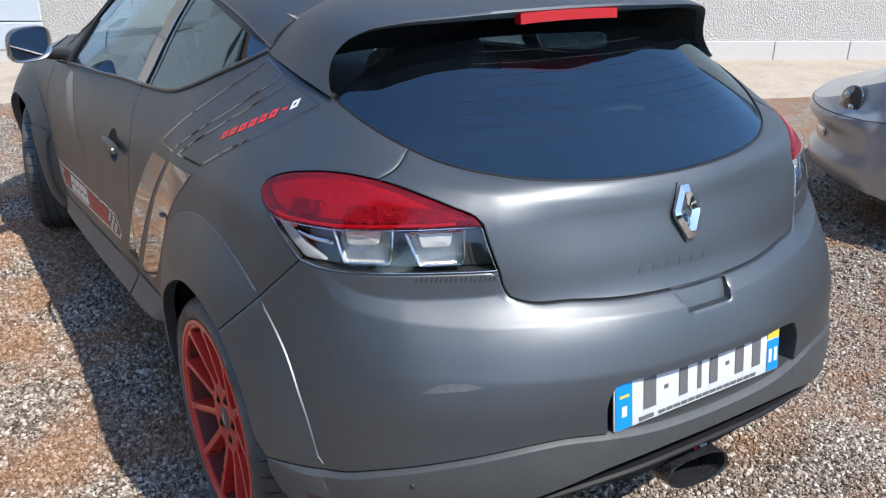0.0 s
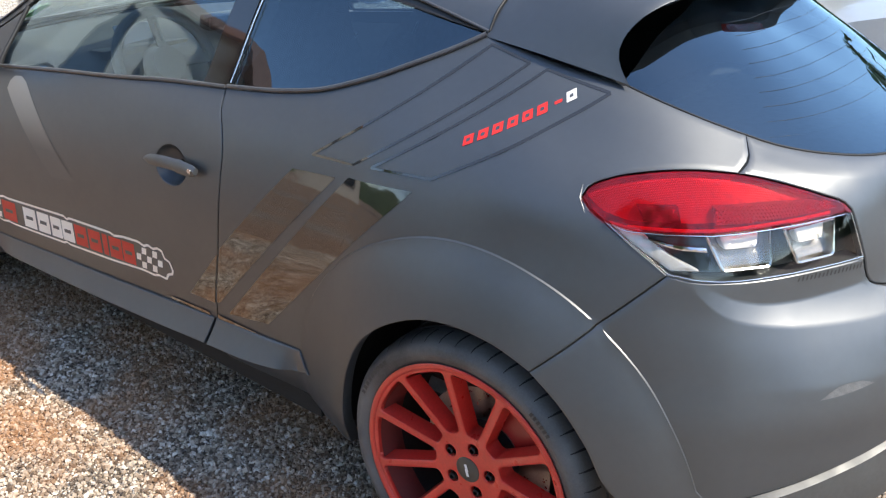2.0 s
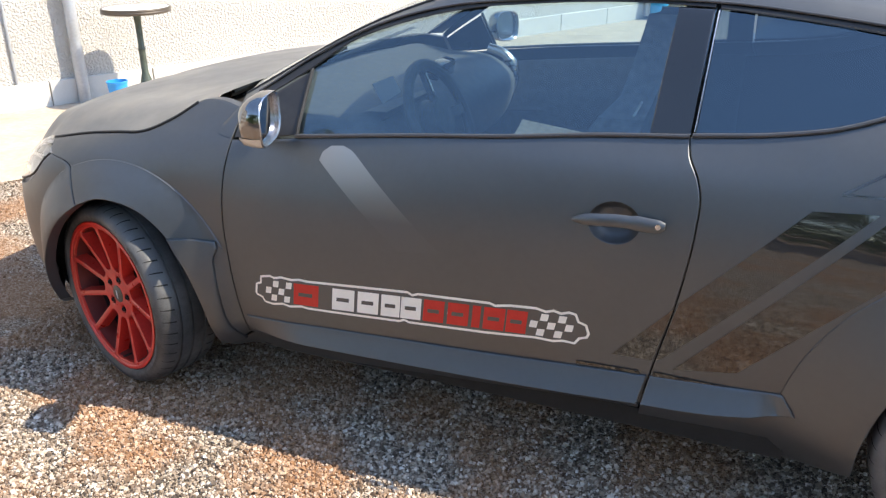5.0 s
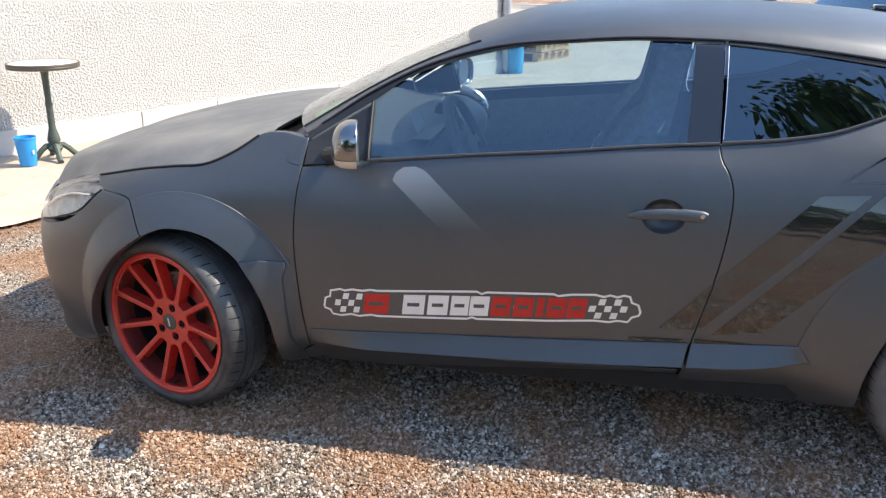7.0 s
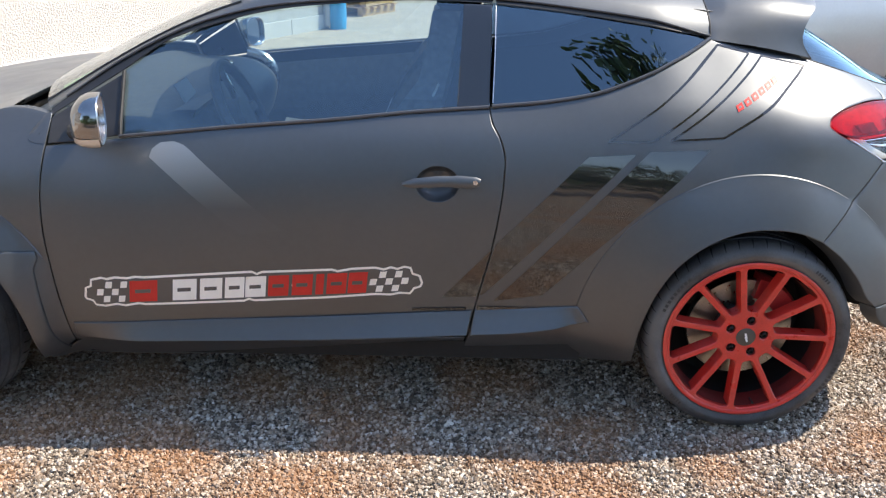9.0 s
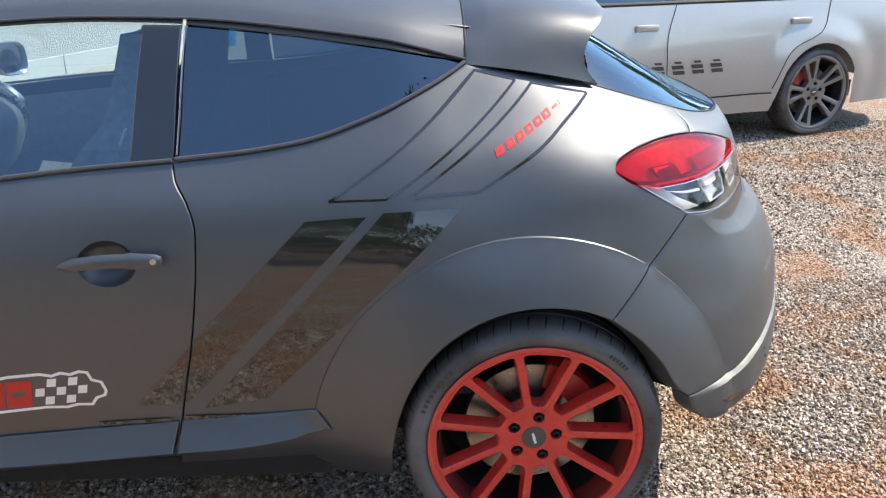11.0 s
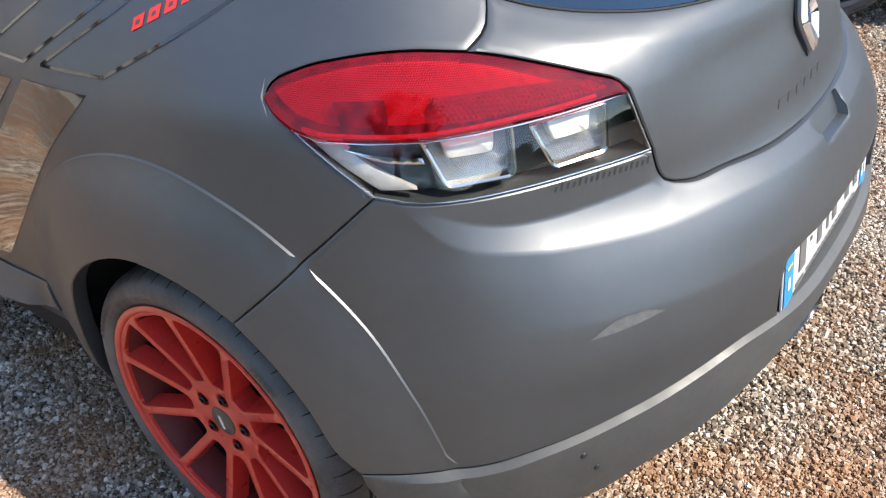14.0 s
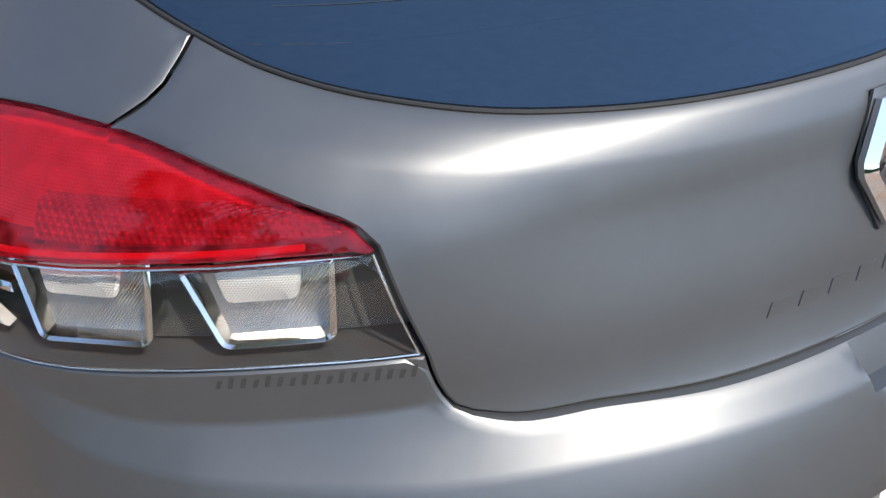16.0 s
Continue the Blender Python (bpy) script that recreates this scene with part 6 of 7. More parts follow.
# ---- cabin ----
bm = bmesh.new()
box(bm, pose(1.1, 0, 0.40), (2.3, 1.45, 0.04))
part("cabin_floor", bm, CLOTH, car, smooth=False)
bm = bmesh.new()
prof = [(2.16, 0.62), (1.92, 0.62), (1.80, 0.76), (1.79, 0.88), (1.86, 0.935), (2.05, 0.955), (2.30, 0.95), (2.34, 0.90)]
prof = curve(prof, 0.025)
loft(bm, [[Vector((x - (0.06 * math.cos(y * 1.6) - 0.16 * max(0.0, (abs(y) - 0.54) / 0.18) ** 2) * min(1, max(0, (2.2 - x) / 0.3)), y, z + 0.02 * math.cos(3 * y) - 0.05 * max(0.0, (abs(y) - 0.60) / 0.12) ** 2)) for x, z in prof] for y in np.linspace(-0.72, 0.72, 41)], False, True)
part("dashboard", bm, DASH, car, "dark dashboard")
bm = bmesh.new()
loft(bm, [[Vector((x, 0.37 + dy * s, z)) for x, z, s in ((1.92, 0.93, 1.0), (1.84, 0.955, 1.05), (1.78, 0.955, 1.0), (1.80, 0.92, 0.95))] for dy in np.linspace(-0.17, 0.17, 9)])
part("instrument_hood", bm, DASH, car)
bm = bmesh.new()
box(bm, pose(1.84, 0.0, 0.985, 0, -12), (0.05, 0.17, 0.07), 0.01)
part("dash_screen", bm, GLOSS_BLACK, car)
bm = bmesh.new()
for k in range(2):
    box(bm, pose(1.80, -0.06 + 0.12 * k, 0.84, 0, -10), (0.02, 0.10, 0.05), 0.006)
part("air_vent", bm, ALU, car)
# curved silver column with slats at the far end of the dash
bm = bmesh.new()
sweep(bm, [Vector(p) for p in curve(((1.88, -0.595, 0.975), (1.80, -0.60, 0.945), (1.765, -0.60, 0.90), (1.765, -0.60, 0.84), (1.79, -0.60, 0.77)), 0.02)], 0.020, 10)
column = part("vent_column", bm, ALU, car, "silver end column of the dashboard")
for k in range(5):
    bm = bmesh.new()
    box(bm, pose(1.764 + 0.010 * max(0, k - 2), -0.590, 0.845 + 0.020 * k, 0, 12), (0.034, 0.040, 0.006), 0.002)
    part("vent_slat", bm, GLOSS_BLACK, column)
steer_at = pose(1.67, 0.37, 0.905, 0, -66, 0)
bm = bmesh.new()
ring = [[steer_at @ Vector(((0.182 + 0.019 * math.cos(b)) * math.cos(a), (0.182 + 0.019 * math.cos(b)) * math.sin(a), 0.019 * math.sin(b))) for b in np.linspace(0, 2 * math.pi, 11)[:-1]] for a in np.linspace(0, 2 * math.pi, 49)]
loft(bm, ring, True)
steering = part("steering_wheel", bm, DASH, car, "black leather steering wheel")
bm = bmesh.new()
rod(bm, steer_at @ pose(0, 0, -0.01), 0.075, 0.06, 0.05, 24)
for a in (0, 180, 270):
    box(bm, steer_at @ pose(0, 0, 0, 0, 0, a) @ pose(0.12, 0, 0), (0.12, 0.035, 0.015), 0.005)
part("steering_hub", bm, DASH, steering)
for a in (0, 180):
    bm = bmesh.new()
    box(bm, steer_at @ pose(0, 0, 0, 0, 0, a) @ pose(0.115, 0, 0.009), (0.075, 0.012, 0.006), 0.002)
    part("spoke_trim", bm, ALU, steering)


def bucket_seat(x, y):
    bm = bmesh.new()
    rows = []
    for t in np.linspace(0, 1, 15):
        z = 0.55 + 0.72 * t
        xx = x - 0.02 - 0.24 * t - 0.04 * math.sin(3 * t)
        w = 0.25 * (1 - 0.10 * t) if t < 0.68 else 0.25 * (0.90 - 0.20) * (1 - 0.6 * (t - 0.68) / 0.32) + 0.02
        bolster = 0.10 * math.sin(math.pi * min(1, t * 1.35)) ** 0.7 if t < 0.74 else 0.02
        rows.append([Vector((xx + bolster * abs(s) ** 3, y + w * s, z)) for s in np.linspace(-1, 1, 15)] + [Vector((xx - 0.07 - 0.02 * (1 - abs(s)), y + w * s, z)) for s in np.linspace(1, -1, 15)])
    loft(bm, rows, True, True)
    s = part("front_seat", bm, CLOTH, car, "dark bucket seat")
    bm = bmesh.new()
    rows = []
    for t in np.linspace(0, 1, 9):
        xx = x - 0.03 + 0.50 * t
        rows.append([Vector((xx, y + 0.25 * q, 0.56 + 0.06 * t + 0.05 * abs(q) ** 3)) for q in np.linspace(-1, 1, 13)] + [Vector((xx, y + 0.23 * q, 0.44)) for q in np.linspace(1, -1, 13)])
    loft(bm, rows, True, True)
    part("seat_base", bm, CLOTH, s)
    for q in (-1, 1):
        bm = bmesh.new()
        sweep(bm, [(x - 0.03 - 0.24 * t + 0.10 * math.sin(math.pi * min(1, t * 1.35)) ** 0.7, y + q * 0.245 * (1 - 0.1 * t), 0.56 + 0.50 * t) for t in np.linspace(0.05, 1.0, 9)], 0.004, 6)
        part("seat_piping", bm, shader("grey_piping", (0.55, 0.55, 0.55), 0.7) if "grey_piping" not in bpy.data.materials else bpy.data.materials["grey_piping"], s)


bucket_seat(1.26, 0.37)
bucket_seat(1.26, -0.37)
bm = bmesh.new()
loft(bm, [[Vector((x, y, z)) for x, z in ((0.78, 0.52), (0.40, 0.56), (0.28, 0.62), (0.12, 0.98), (0.02, 0.98), (0.0, 0.5))] for y in np.linspace(-0.60, 0.60, 9)], False, True)
part("rear_bench", bm, CLOTH, car, "dark rear bench")
bm = bmesh.new()
loft(bm, [[Vector((x, y, z)) for x, z in ((0.05, 0.97), (-0.30, 0.985), (-0.52, 0.975))] for y in np.linspace(-0.52, 0.52, 5)])
part("parcel_shelf", bm, CLOTH, car, smooth=False)
for side in (1, -1):
    bm = bmesh.new()
    y0 = 0.80 * side
    loft(bm, [[Vector((x, y0 - side * (0.065 + d), z - (x - 0.95) * 0.088 * (z > 0.6) + 0.045)) for z, d in ((0.40, 0.0), (0.60, 0.03), (0.72, 0.05), (0.80, 0.03), (0.90, 0.0), (0.93, -0.01))] for x in np.linspace(0.85, 2.1, 12)])
    part("door_card", bm, DASH, car)
bm = bmesh.new()
box(bm, pose(1.72, 0.0, 1.255, 0, 10), (0.02, 0.22, 0.065), 0.012)
part("cabin_mirror", bm, GLOSS_BLACK, car)
bm = bmesh.new()
loft(bm, [[Vector((x, y, crown(x) - 0.030 - 0.055 * (y / 0.55) ** 2)) for y in np.linspace(-0.55, 0.55, 15)] for x in np.linspace(0.15, 1.50, 12)])
part("headliner", bm, shader("headliner_cloth", (0.25, 0.25, 0.25), 0.9), car)
# papers on the dash and the inspection sticker on the screen
bm = bmesh.new()
box(bm, pose(1.86, 0.36, 0.97, 0, 30), (0.004, 0.14, 0.10))
part("dash_paper", bm, shader("grey_card", (0.35, 0.36, 0.38), 0.6), car, smooth=False)
bm = bmesh.new()
sp = [span(k, v) + Vector((0, 0, -0.008)) for k, v in ((front_ks[1], 0.16), (front_ks[1], 0.24), (front_ks[4], 0.24), (front_ks[4], 0.16))]
bm.faces.new([bm.verts.new(p) for p in sp])
part("windscreen_sticker", bm, shader("green_sticker", (0.12, 0.5, 0.10), 0.5), car, smooth=False)


# ---- ground ----
def gravel_material(name, fine):
    m = bpy.data.materials.new(name)
    m.use_nodes = True
    n, l = m.node_tree.nodes, m.node_tree.links
    b = n["Principled BSDF"]
    b.inputs["Roughness"].default_value = 0.85
    co = n.new("ShaderNodeTexCoord")
    ramp = n.new("ShaderNodeValToRGB")
    stops = ((0.0, (0.048, 0.037, 0.030)), (0.22, (0.146, 0.110, 0.083)), (0.45, (0.290, 0.228, 0.176)), (0.70, (0.425, 0.352, 0.284)), (0.88, (0.57, 0.50, 0.425)), (1.0, (0.74, 0.685, 0.62)))
    while len(ramp.color_ramp.elements) < len(stops):
        ramp.color_ramp.elements.new(0.5)
    for e, (p, c) in zip(ramp.color_ramp.elements, stops):
        e.position, e.color = p, (*c, 1)
    patch_n = n.new("ShaderNodeTexNoise")
    patch_n.inputs["Scale"].default_value, patch_n.inputs["Detail"].default_value = 2.6, 9
    l.new(co.outputs["Object"], patch_n.inputs["Vector"])
    rr = n.new("ShaderNodeMapRange")
    rr.inputs["From Min"].default_value, rr.inputs["From Max"].default_value = 0.43, 0.59
    rr.inputs["To Max"].default_value = 0.62
    # more of the soil shows towards the front of the yard, where cars turn
    place = n.new("ShaderNodeSeparateXYZ")
    l.new(co.outputs["Object"], place.inputs[0])
    worn = n.new("ShaderNodeMapRange")
    for key, value in (("From Min", -0.5), ("From Max", 2.2), ("To Min", -0.035), ("To Max", 0.045)):
        worn.inputs[key].default_value = value
    l.new(place.outputs["X"], worn.inputs["Value"])
    both = n.new("ShaderNodeMath")
    l.new(patch_n.outputs["Fac"], both.inputs[0])
    l.new(worn.outputs["Result"], both.inputs[1])
    l.new(both.outputs[0], rr.inputs["Value"])
    mix = n.new("ShaderNodeMix")
    mix.data_type = "RGBA"
    mix.inputs["B"].default_value = (0.37, 0.178, 0.078, 1)      # rusty fine soil showing between the stones
    l.new(rr.outputs["Result"], mix.inputs["Factor"])
    if fine:
        g = n.new("ShaderNodeNewGeometry")
        l.new(g.outputs["Random Per Island"], ramp.inputs["Fac"])
        rr.inputs["To Max"].default_value = 0.56
    else:
        v = n.new("ShaderNodeTexVoronoi")
        v.inputs["Scale"].default_value = 150
        l.new(co.outputs["Object"], v.inputs["Vector"])
        sep = n.new("ShaderNodeSeparateColor")
        l.new(v.outputs["Color"], sep.inputs[0])
        l.new(sep.outputs[0], ramp.inputs["Fac"])
        bp = n.new("ShaderNodeBump")
        bp.inputs["Distance"].default_value = 0.012
        inv = n.new("ShaderNodeMath")
        inv.operation = "SUBTRACT"
        inv.inputs[0].default_value = 1.0
        l.new(v.outputs["Distance"], inv.inputs[1])
        l.new(inv.outputs[0], bp.inputs["Height"])
        l.new(bp.outputs[0], b.inputs["Normal"])
    l.new(ramp.outputs["Color"], mix.inputs["A"])
    l.new(mix.outputs["Result"], b.inputs["Base Color"])
    return m


RISE = 0.11


def rise(x, y):
    """The yard lifts gently towards the house and the far side."""
    return RISE * np.maximum(step(-0.7, -2.4, y), step(3.5, 4.9, x))


rng = np.random.default_rng(7)
gs, gn = 60.0, 240
gx, gy = np.meshgrid(np.linspace(-gs, gs, gn), np.linspace(-gs, gs, gn))
verts = [(x, y, rise(x, y) - 0.004) for x, y in zip(gx.ravel(), gy.ravel())]
faces = [(j * gn + i, j * gn + i + 1, (j + 1) * gn + i + 1, (j + 1) * gn + i) for j in range(gn - 1) for i in range(gn - 1)]
tagged(mesh_object("ground", verts, faces, gravel_material("gravel_bed", False)), "tan and grey gravel yard with rusty patches", "ground", kind="structure")

# loose stones where the camera passes near
def stones(count, x0, x1, y0, y1, lo, hi):
    """Flattened chippings, as arrays of vertices and faces."""
    base = np.array([(-0.72, -0.72, -0.72), (0.72, -0.72, -0.72), (0.72, 0.72, -0.72), (-0.72, 0.72, -0.72), (-0.5, -0.5, 0.75), (0.5, -0.5, 0.75), (0.5, 0.5, 0.75), (-0.5, 0.5, 0.75)], float)
    tri = np.array([(4, 5, 6, 7), (0, 1, 5, 4), (1, 2, 6, 5), (2, 3, 7, 6), (3, 0, 4, 7)])
    size = lo + (hi - lo) * rng.random(count) ** 2.2
    p = base[None] * (0.70 + 0.6 * rng.random((count, 8, 3)))
    p *= size[:, None, None] * np.stack([0.8 + 0.5 * rng.random(count), 0.8 + 0.5 * rng.random(count), 0.45 + 0.4 * rng.random(count)], 1)[:, None]
    a, tx, ty = 2 * np.pi * rng.random(count), rng.normal(0, 0.35, count), rng.normal(0, 0.35, count)
    c, s = np.cos(a)[:, None], np.sin(a)[:, None]
    x, y, z = p[..., 0], p[..., 1], p[..., 2]
    x, y = c * x - s * y, s * x + c * y
    y, z = y - tx[:, None] * z, z + tx[:, None] * y
    x, z = x - ty[:, None] * z, z + ty[:, None] * x
    x += (x0 + (x1 - x0) * rng.random(count))[:, None]
    y += (y0 + (y1 - y0) * rng.random(count))[:, None]
    z += (size * 0.25 + rise(x.mean(1), y.mean(1)))[:, None] - 0.002
    v = np.stack([x, y, z], -1).reshape(-1, 3)
    return v, (tri[None] + 8 * np.arange(count)[:, None, None]).reshape(-1, 4)


vs, fs, at0 = [], [], 0
for count, x0, x1, y0, y1 in ((98000, -0.6, 3.3, 0.35, 2.0), (60000, -1.9, 0.1, -1.2, 1.0), (40000, -3.5, 1.0, -3.6, -1.0), (14000, 3.2, 5.0, -1.5, 1.6)):
    v, f = stones(count, x0, x1, y0, y1, 0.0027, 0.0084)
    vs.append(v), fs.append(f + at0)
    at0 += len(v)
vs, fs = np.vstack(vs), np.vstack(fs)
me = bpy.data.meshes.new("gravel")
me.vertices.add(len(vs)), me.loops.add(fs.size), me.polygons.add(len(fs))
me.vertices.foreach_set("co", vs.ravel().astype(np.float32))
me.loops.foreach_set("vertex_index", fs.ravel().astype(np.int32))
me.polygons.foreach_set("loop_start", np.arange(0, fs.size, 4, dtype=np.int32))
me.update(calc_edges=True)
me.shade_flat()
me.materials.append(gravel_material("gravel_stone", True))
tagged(new("gravel", me), "loose tan, grey and white gravel stones", "gravel", kind="stuff")

# ---- white house wall with its plinth, and the concrete apron along it ----
WALL_AT, WALL_YAW = (5.46, -2.86), math.degrees(math.atan2(0.50, 1.0))
wall_m = pose(WALL_AT[0], WALL_AT[1], RISE, 0, 0, -WALL_YAW)      # local +y runs along the wall, -x faces the car
render_white = shader("rough_white_render", (0.56, 0.535, 0.50), 0.9, vary=0.03, scale=6, bump=0.03, bump_scale=62)
plinth_white = shader("plinth_tile_white", (0.56, 0.54, 0.51), 0.55, vary=0.03, scale=8)
concrete = shader("pale_concrete", (0.42, 0.35, 0.28), 0.9, vary=0.16, scale=3, bump=0.004, bump_scale=160, dust=0.35, dust_color=(0.50, 0.43, 0.35))
W0, W1 = -6.15, 6.0
bm = bmesh.new()
box(bm, wall_m @ pose(0.15, (W0 + W1) / 2, 2.4), (0.30, W1 - W0, 4.8))
tagged(part("wall_front", bm, render_white, None, smooth=False), "white wall with coarse rough-cast render", "wall", kind="structure")
bm = bmesh.new()
box(bm, wall_m @ pose(3.0, W0 + 0.15, 2.4), (5.4, 0.30, 4.8))
tagged(part("wall_side", bm, render_white, None, smooth=False), "white rendered gable wall", "wall", kind="structure")
plinth = thing("plinth", "pale grey-white tiled plinth along the wall", "plinth", kind="structure")
tile_n = 15
for k in range(tile_n):
    bm = bmesh.new()
    a, b = W0 + (W1 - W0) * k / tile_n, W0 + (W1 - W0) * (k + 1) / tile_n
    box(bm, wall_m @ pose(-0.015, (a + b) / 2, 0.10), (0.03, b - a - 0.008, 0.20), 0.004, 1)
    part("plinth_tile", bm, plinth_white, plinth, smooth=False)
bm = bmesh.new()
rows = []
for y in np.linspace(W0 - 4, W1 + 3, 60):
    e = -1.72 + 0.05 * math.sin(3.1 * y) + 0.03 * math.sin(9.7 * y + 1)
    rows.append([wall_m @ Vector((x, y, z)) for x, z in ((0.0, 0.012), (-0.5, 0.012), (e, 0.010), (e - 0.05, -0.006))])
loft(bm, rows)
tagged(part("pavement_apron", bm, concrete, None), "worn pale concrete apron along the house wall", "pavement", kind="structure")
# yard beyond the end of the wall
bm = bmesh.new()
loft(bm, [[Vector((x, y, RISE + 0.008)) for x in (-16, 12)] for y in (-30, -7.4)])
tagged(part("pavement_yard", bm, concrete, None, smooth=False), "pale concrete yard behind the cars", "pavement", kind="structure")
# pale roller shutter panel and downpipe near the front end of the wall
bm = bmesh.new()
for k in range(9):
    box(bm, wall_m @ pose(-0.03, 4.3, 0.25 + 0.26 * k), (0.03, 1.7, 0.25), 0.008, 1)
tagged(part("garage_door", bm, shader("pale_blue_shutter", (0.52, 0.57, 0.63), 0.5, vary=0.04, scale=5), None, smooth=False), "pale blue-grey sectional garage door in the wall", "door", kind="structure")
pipe = thing("downpipe", "pale grey metal downpipe at the corner of the wall", "downpipe")
bm = bmesh.new()
rod(bm, wall_m @ pose(-0.06, W0 + 0.06, 2.3), 0.06, 0.06, 4.5, 16)
part("pipe", bm, shader("zinc_pipe", (0.45, 0.47, 0.5), 0.45, 0.6, vary=0.1, scale=6), pipe)
for z in (0.6, 2.2):
    bm = bmesh.new()
    rod(bm, wall_m @ pose(-0.06, W0 + 0.10, z), 0.052, 0.052, 0.03, 16)
    part("pipe_clip", bm, ALU, pipe)

pipe = thing("downpipe", "pale grey metal downpipe on the white wall", "downpipe")
bm = bmesh.new()
rod(bm, wall_m @ pose(-0.07, 0.91, 2.3), 0.045, 0.045, 4.6, 20)
part("pipe", bm, bpy.data.materials["zinc_pipe"], pipe)
for z in (0.9, 2.4):
    bm = bmesh.new()
    rod(bm, wall_m @ pose(-0.07, 0.91, z), 0.051, 0.051, 0.03, 20)
    part("pipe_clip", bm, ALU, pipe)
# Added tube stands in for a thin grey line on the wall.
conduit = thing("cable_conduit", "thin grey line down the white wall, added as a tube", "conduit")
bm = bmesh.new()
rod(bm, wall_m @ pose(-0.012, 1.36, 2.3), 0.011, 0.011, 4.5, 10)
part("tube", bm, bpy.data.materials["zinc_pipe"], conduit)
bm = bmesh.new()
box(bm, wall_m @ pose(-0.03, 1.57, 0.47), (0.05, 0.12, 0.10), 0.006)
part("junction_box", bm, bpy.data.materials["zinc_pipe"], conduit, "small grey box")

# blue bin and pallets at the wall's far corner
bin_blue = shader("blue_plastic", (0.03, 0.30, 0.55), 0.4, vary=0.05, scale=8)
b_at = wall_m @ pose(-0.16, W0 - 0.02, 0)
blue_bin = thing("barrel", "small blue plastic barrel at the corner of the house", "barrel")
bm = bmesh.new()
revolve(bm, [(0.10, 0.0), (0.11, 0.01), (0.12, 0.15), (0.116, 0.16), (0.12, 0.30), (0.112, 0.43), (0.10, 0.45), (0.01, 0.45)], b_at, 32)
part("barrel_body", bm, bin_blue, blue_bin)
wood = shader("pale_timber", (0.50, 0.33, 0.17), 0.7, vary=0.2, scale=12, bump=0.001, bump_scale=90)
for j in range(3):
    pal = thing("pallet", "stacked pale timber pallet", "pallet", "stack of pallets")
    base_m = wall_m @ pose(0.9, W0 - 1.9, 0.15 * j, 0, 0, 4 * j)
    for k in range(5):
        bm = bmesh.new()
        box(bm, base_m @ pose(0, -0.4 + 0.2 * k, 0.132), (1.2, 0.12, 0.022))
        part("board", bm, wood, pal, smooth=False)
    for k in range(3):
        bm = bmesh.new()
        box(bm, base_m @ pose(-0.5 + 0.5 * k, 0, 0.06), (0.10, 0.95, 0.118))
        part("runner", bm, wood, pal, smooth=False)

# ---- bistro table and the blue bucket by the wall ----
table = thing("bistro_table", "round white bistro table with a green cast-iron foot", "table")
T = (5.30, -2.17)
iron = shader("green_cast_iron", (0.085, 0.105, 0.085), 0.5, 0.3, vary=0.25, scale=25, bump=0.0008, bump_scale=200)
bm = bmesh.new()
revolve(bm, [(0.0005, 0.735), (0.236, 0.735), (0.241, 0.732)], pose(*T, RISE), 48)
part("tabletop", bm, shader("white_table_top", (0.78, 0.77, 0.74), 0.35, vary=0.03, scale=10), table)
bm = bmesh.new()
revolve(bm, [(0.237, 0.737), (0.250, 0.736), (0.253, 0.728), (0.250, 0.720), (0.253, 0.712), (0.250, 0.700), (0.24, 0.696), (0.0005, 0.70)], pose(*T, RISE), 48)
part("table_rim", bm, shader("dark_metal_rim", (0.13, 0.11, 0.09), 0.4, 0.7), table)
bm = bmesh.new()
revolve(bm, [(0.05, 0.70), (0.028, 0.67), (0.024, 0.62), (0.022, 0.45), (0.030, 0.43), (0.024, 0.41), (0.026, 0.25), (0.040, 0.20), (0.048, 0.16), (0.036, 0.13), (0.06, 0.10), (0.04, 0.07)], pose(*T, RISE), 20)
part("pillar", bm, iron, table)
for k in range(4):
    bm = bmesh.new()
    a = math.radians(45 + 90 * k)
    sweep(bm, [(T[0] + r * math.cos(a), T[1] + r * math.sin(a), RISE + z) for r, z in ((0.02, 0.12), (0.06, 0.12), (0.10, 0.085), (0.14, 0.04), (0.185, 0.022))], 0.021, 8)
    part("claw_foot", bm, iron, table)
bucket = thing("bucket", "blue plastic bucket with a ribbed rim on the concrete", "bucket")
bm = bmesh.new()
revolve(bm, [(0.0005, 0.006), (0.056, 0.006), (0.058, 0.012), (0.073, 0.205), (0.078, 0.207), (0.078, 0.217), (0.072, 0.217), (0.056, 0.02)], pose(5.36, -1.93, RISE + 0.01), 28)
part("bucket_body", bm, shader("bright_blue_plastic", (0.02, 0.30, 0.72), 0.35), bucket)
bm = bmesh.new()
box(bm, pose(5.36 - 0.069, -1.93 + 0.02, RISE + 0.12, 0, 0, 10), (0.004, 0.02, 0.03))
part("bucket_mark", bm, LOGO_WHITE, bucket, smooth=False)

# ---- silver saloon parked behind ----
SEDAN = pose(-2.30, -3.94, RISE, 0, 0, 18)      # local x forward, rear axle at the origin
sedan = thing("saloon_car", "silver four-door saloon with grey wheels and dark lettering", "car", at=SEDAN)
SILVER = shader("silver_metallic_paint", (0.40, 0.396, 0.385), 0.30, 0.35, coat=0.6, coat_rough=0.05, vary=0.03, scale=6)


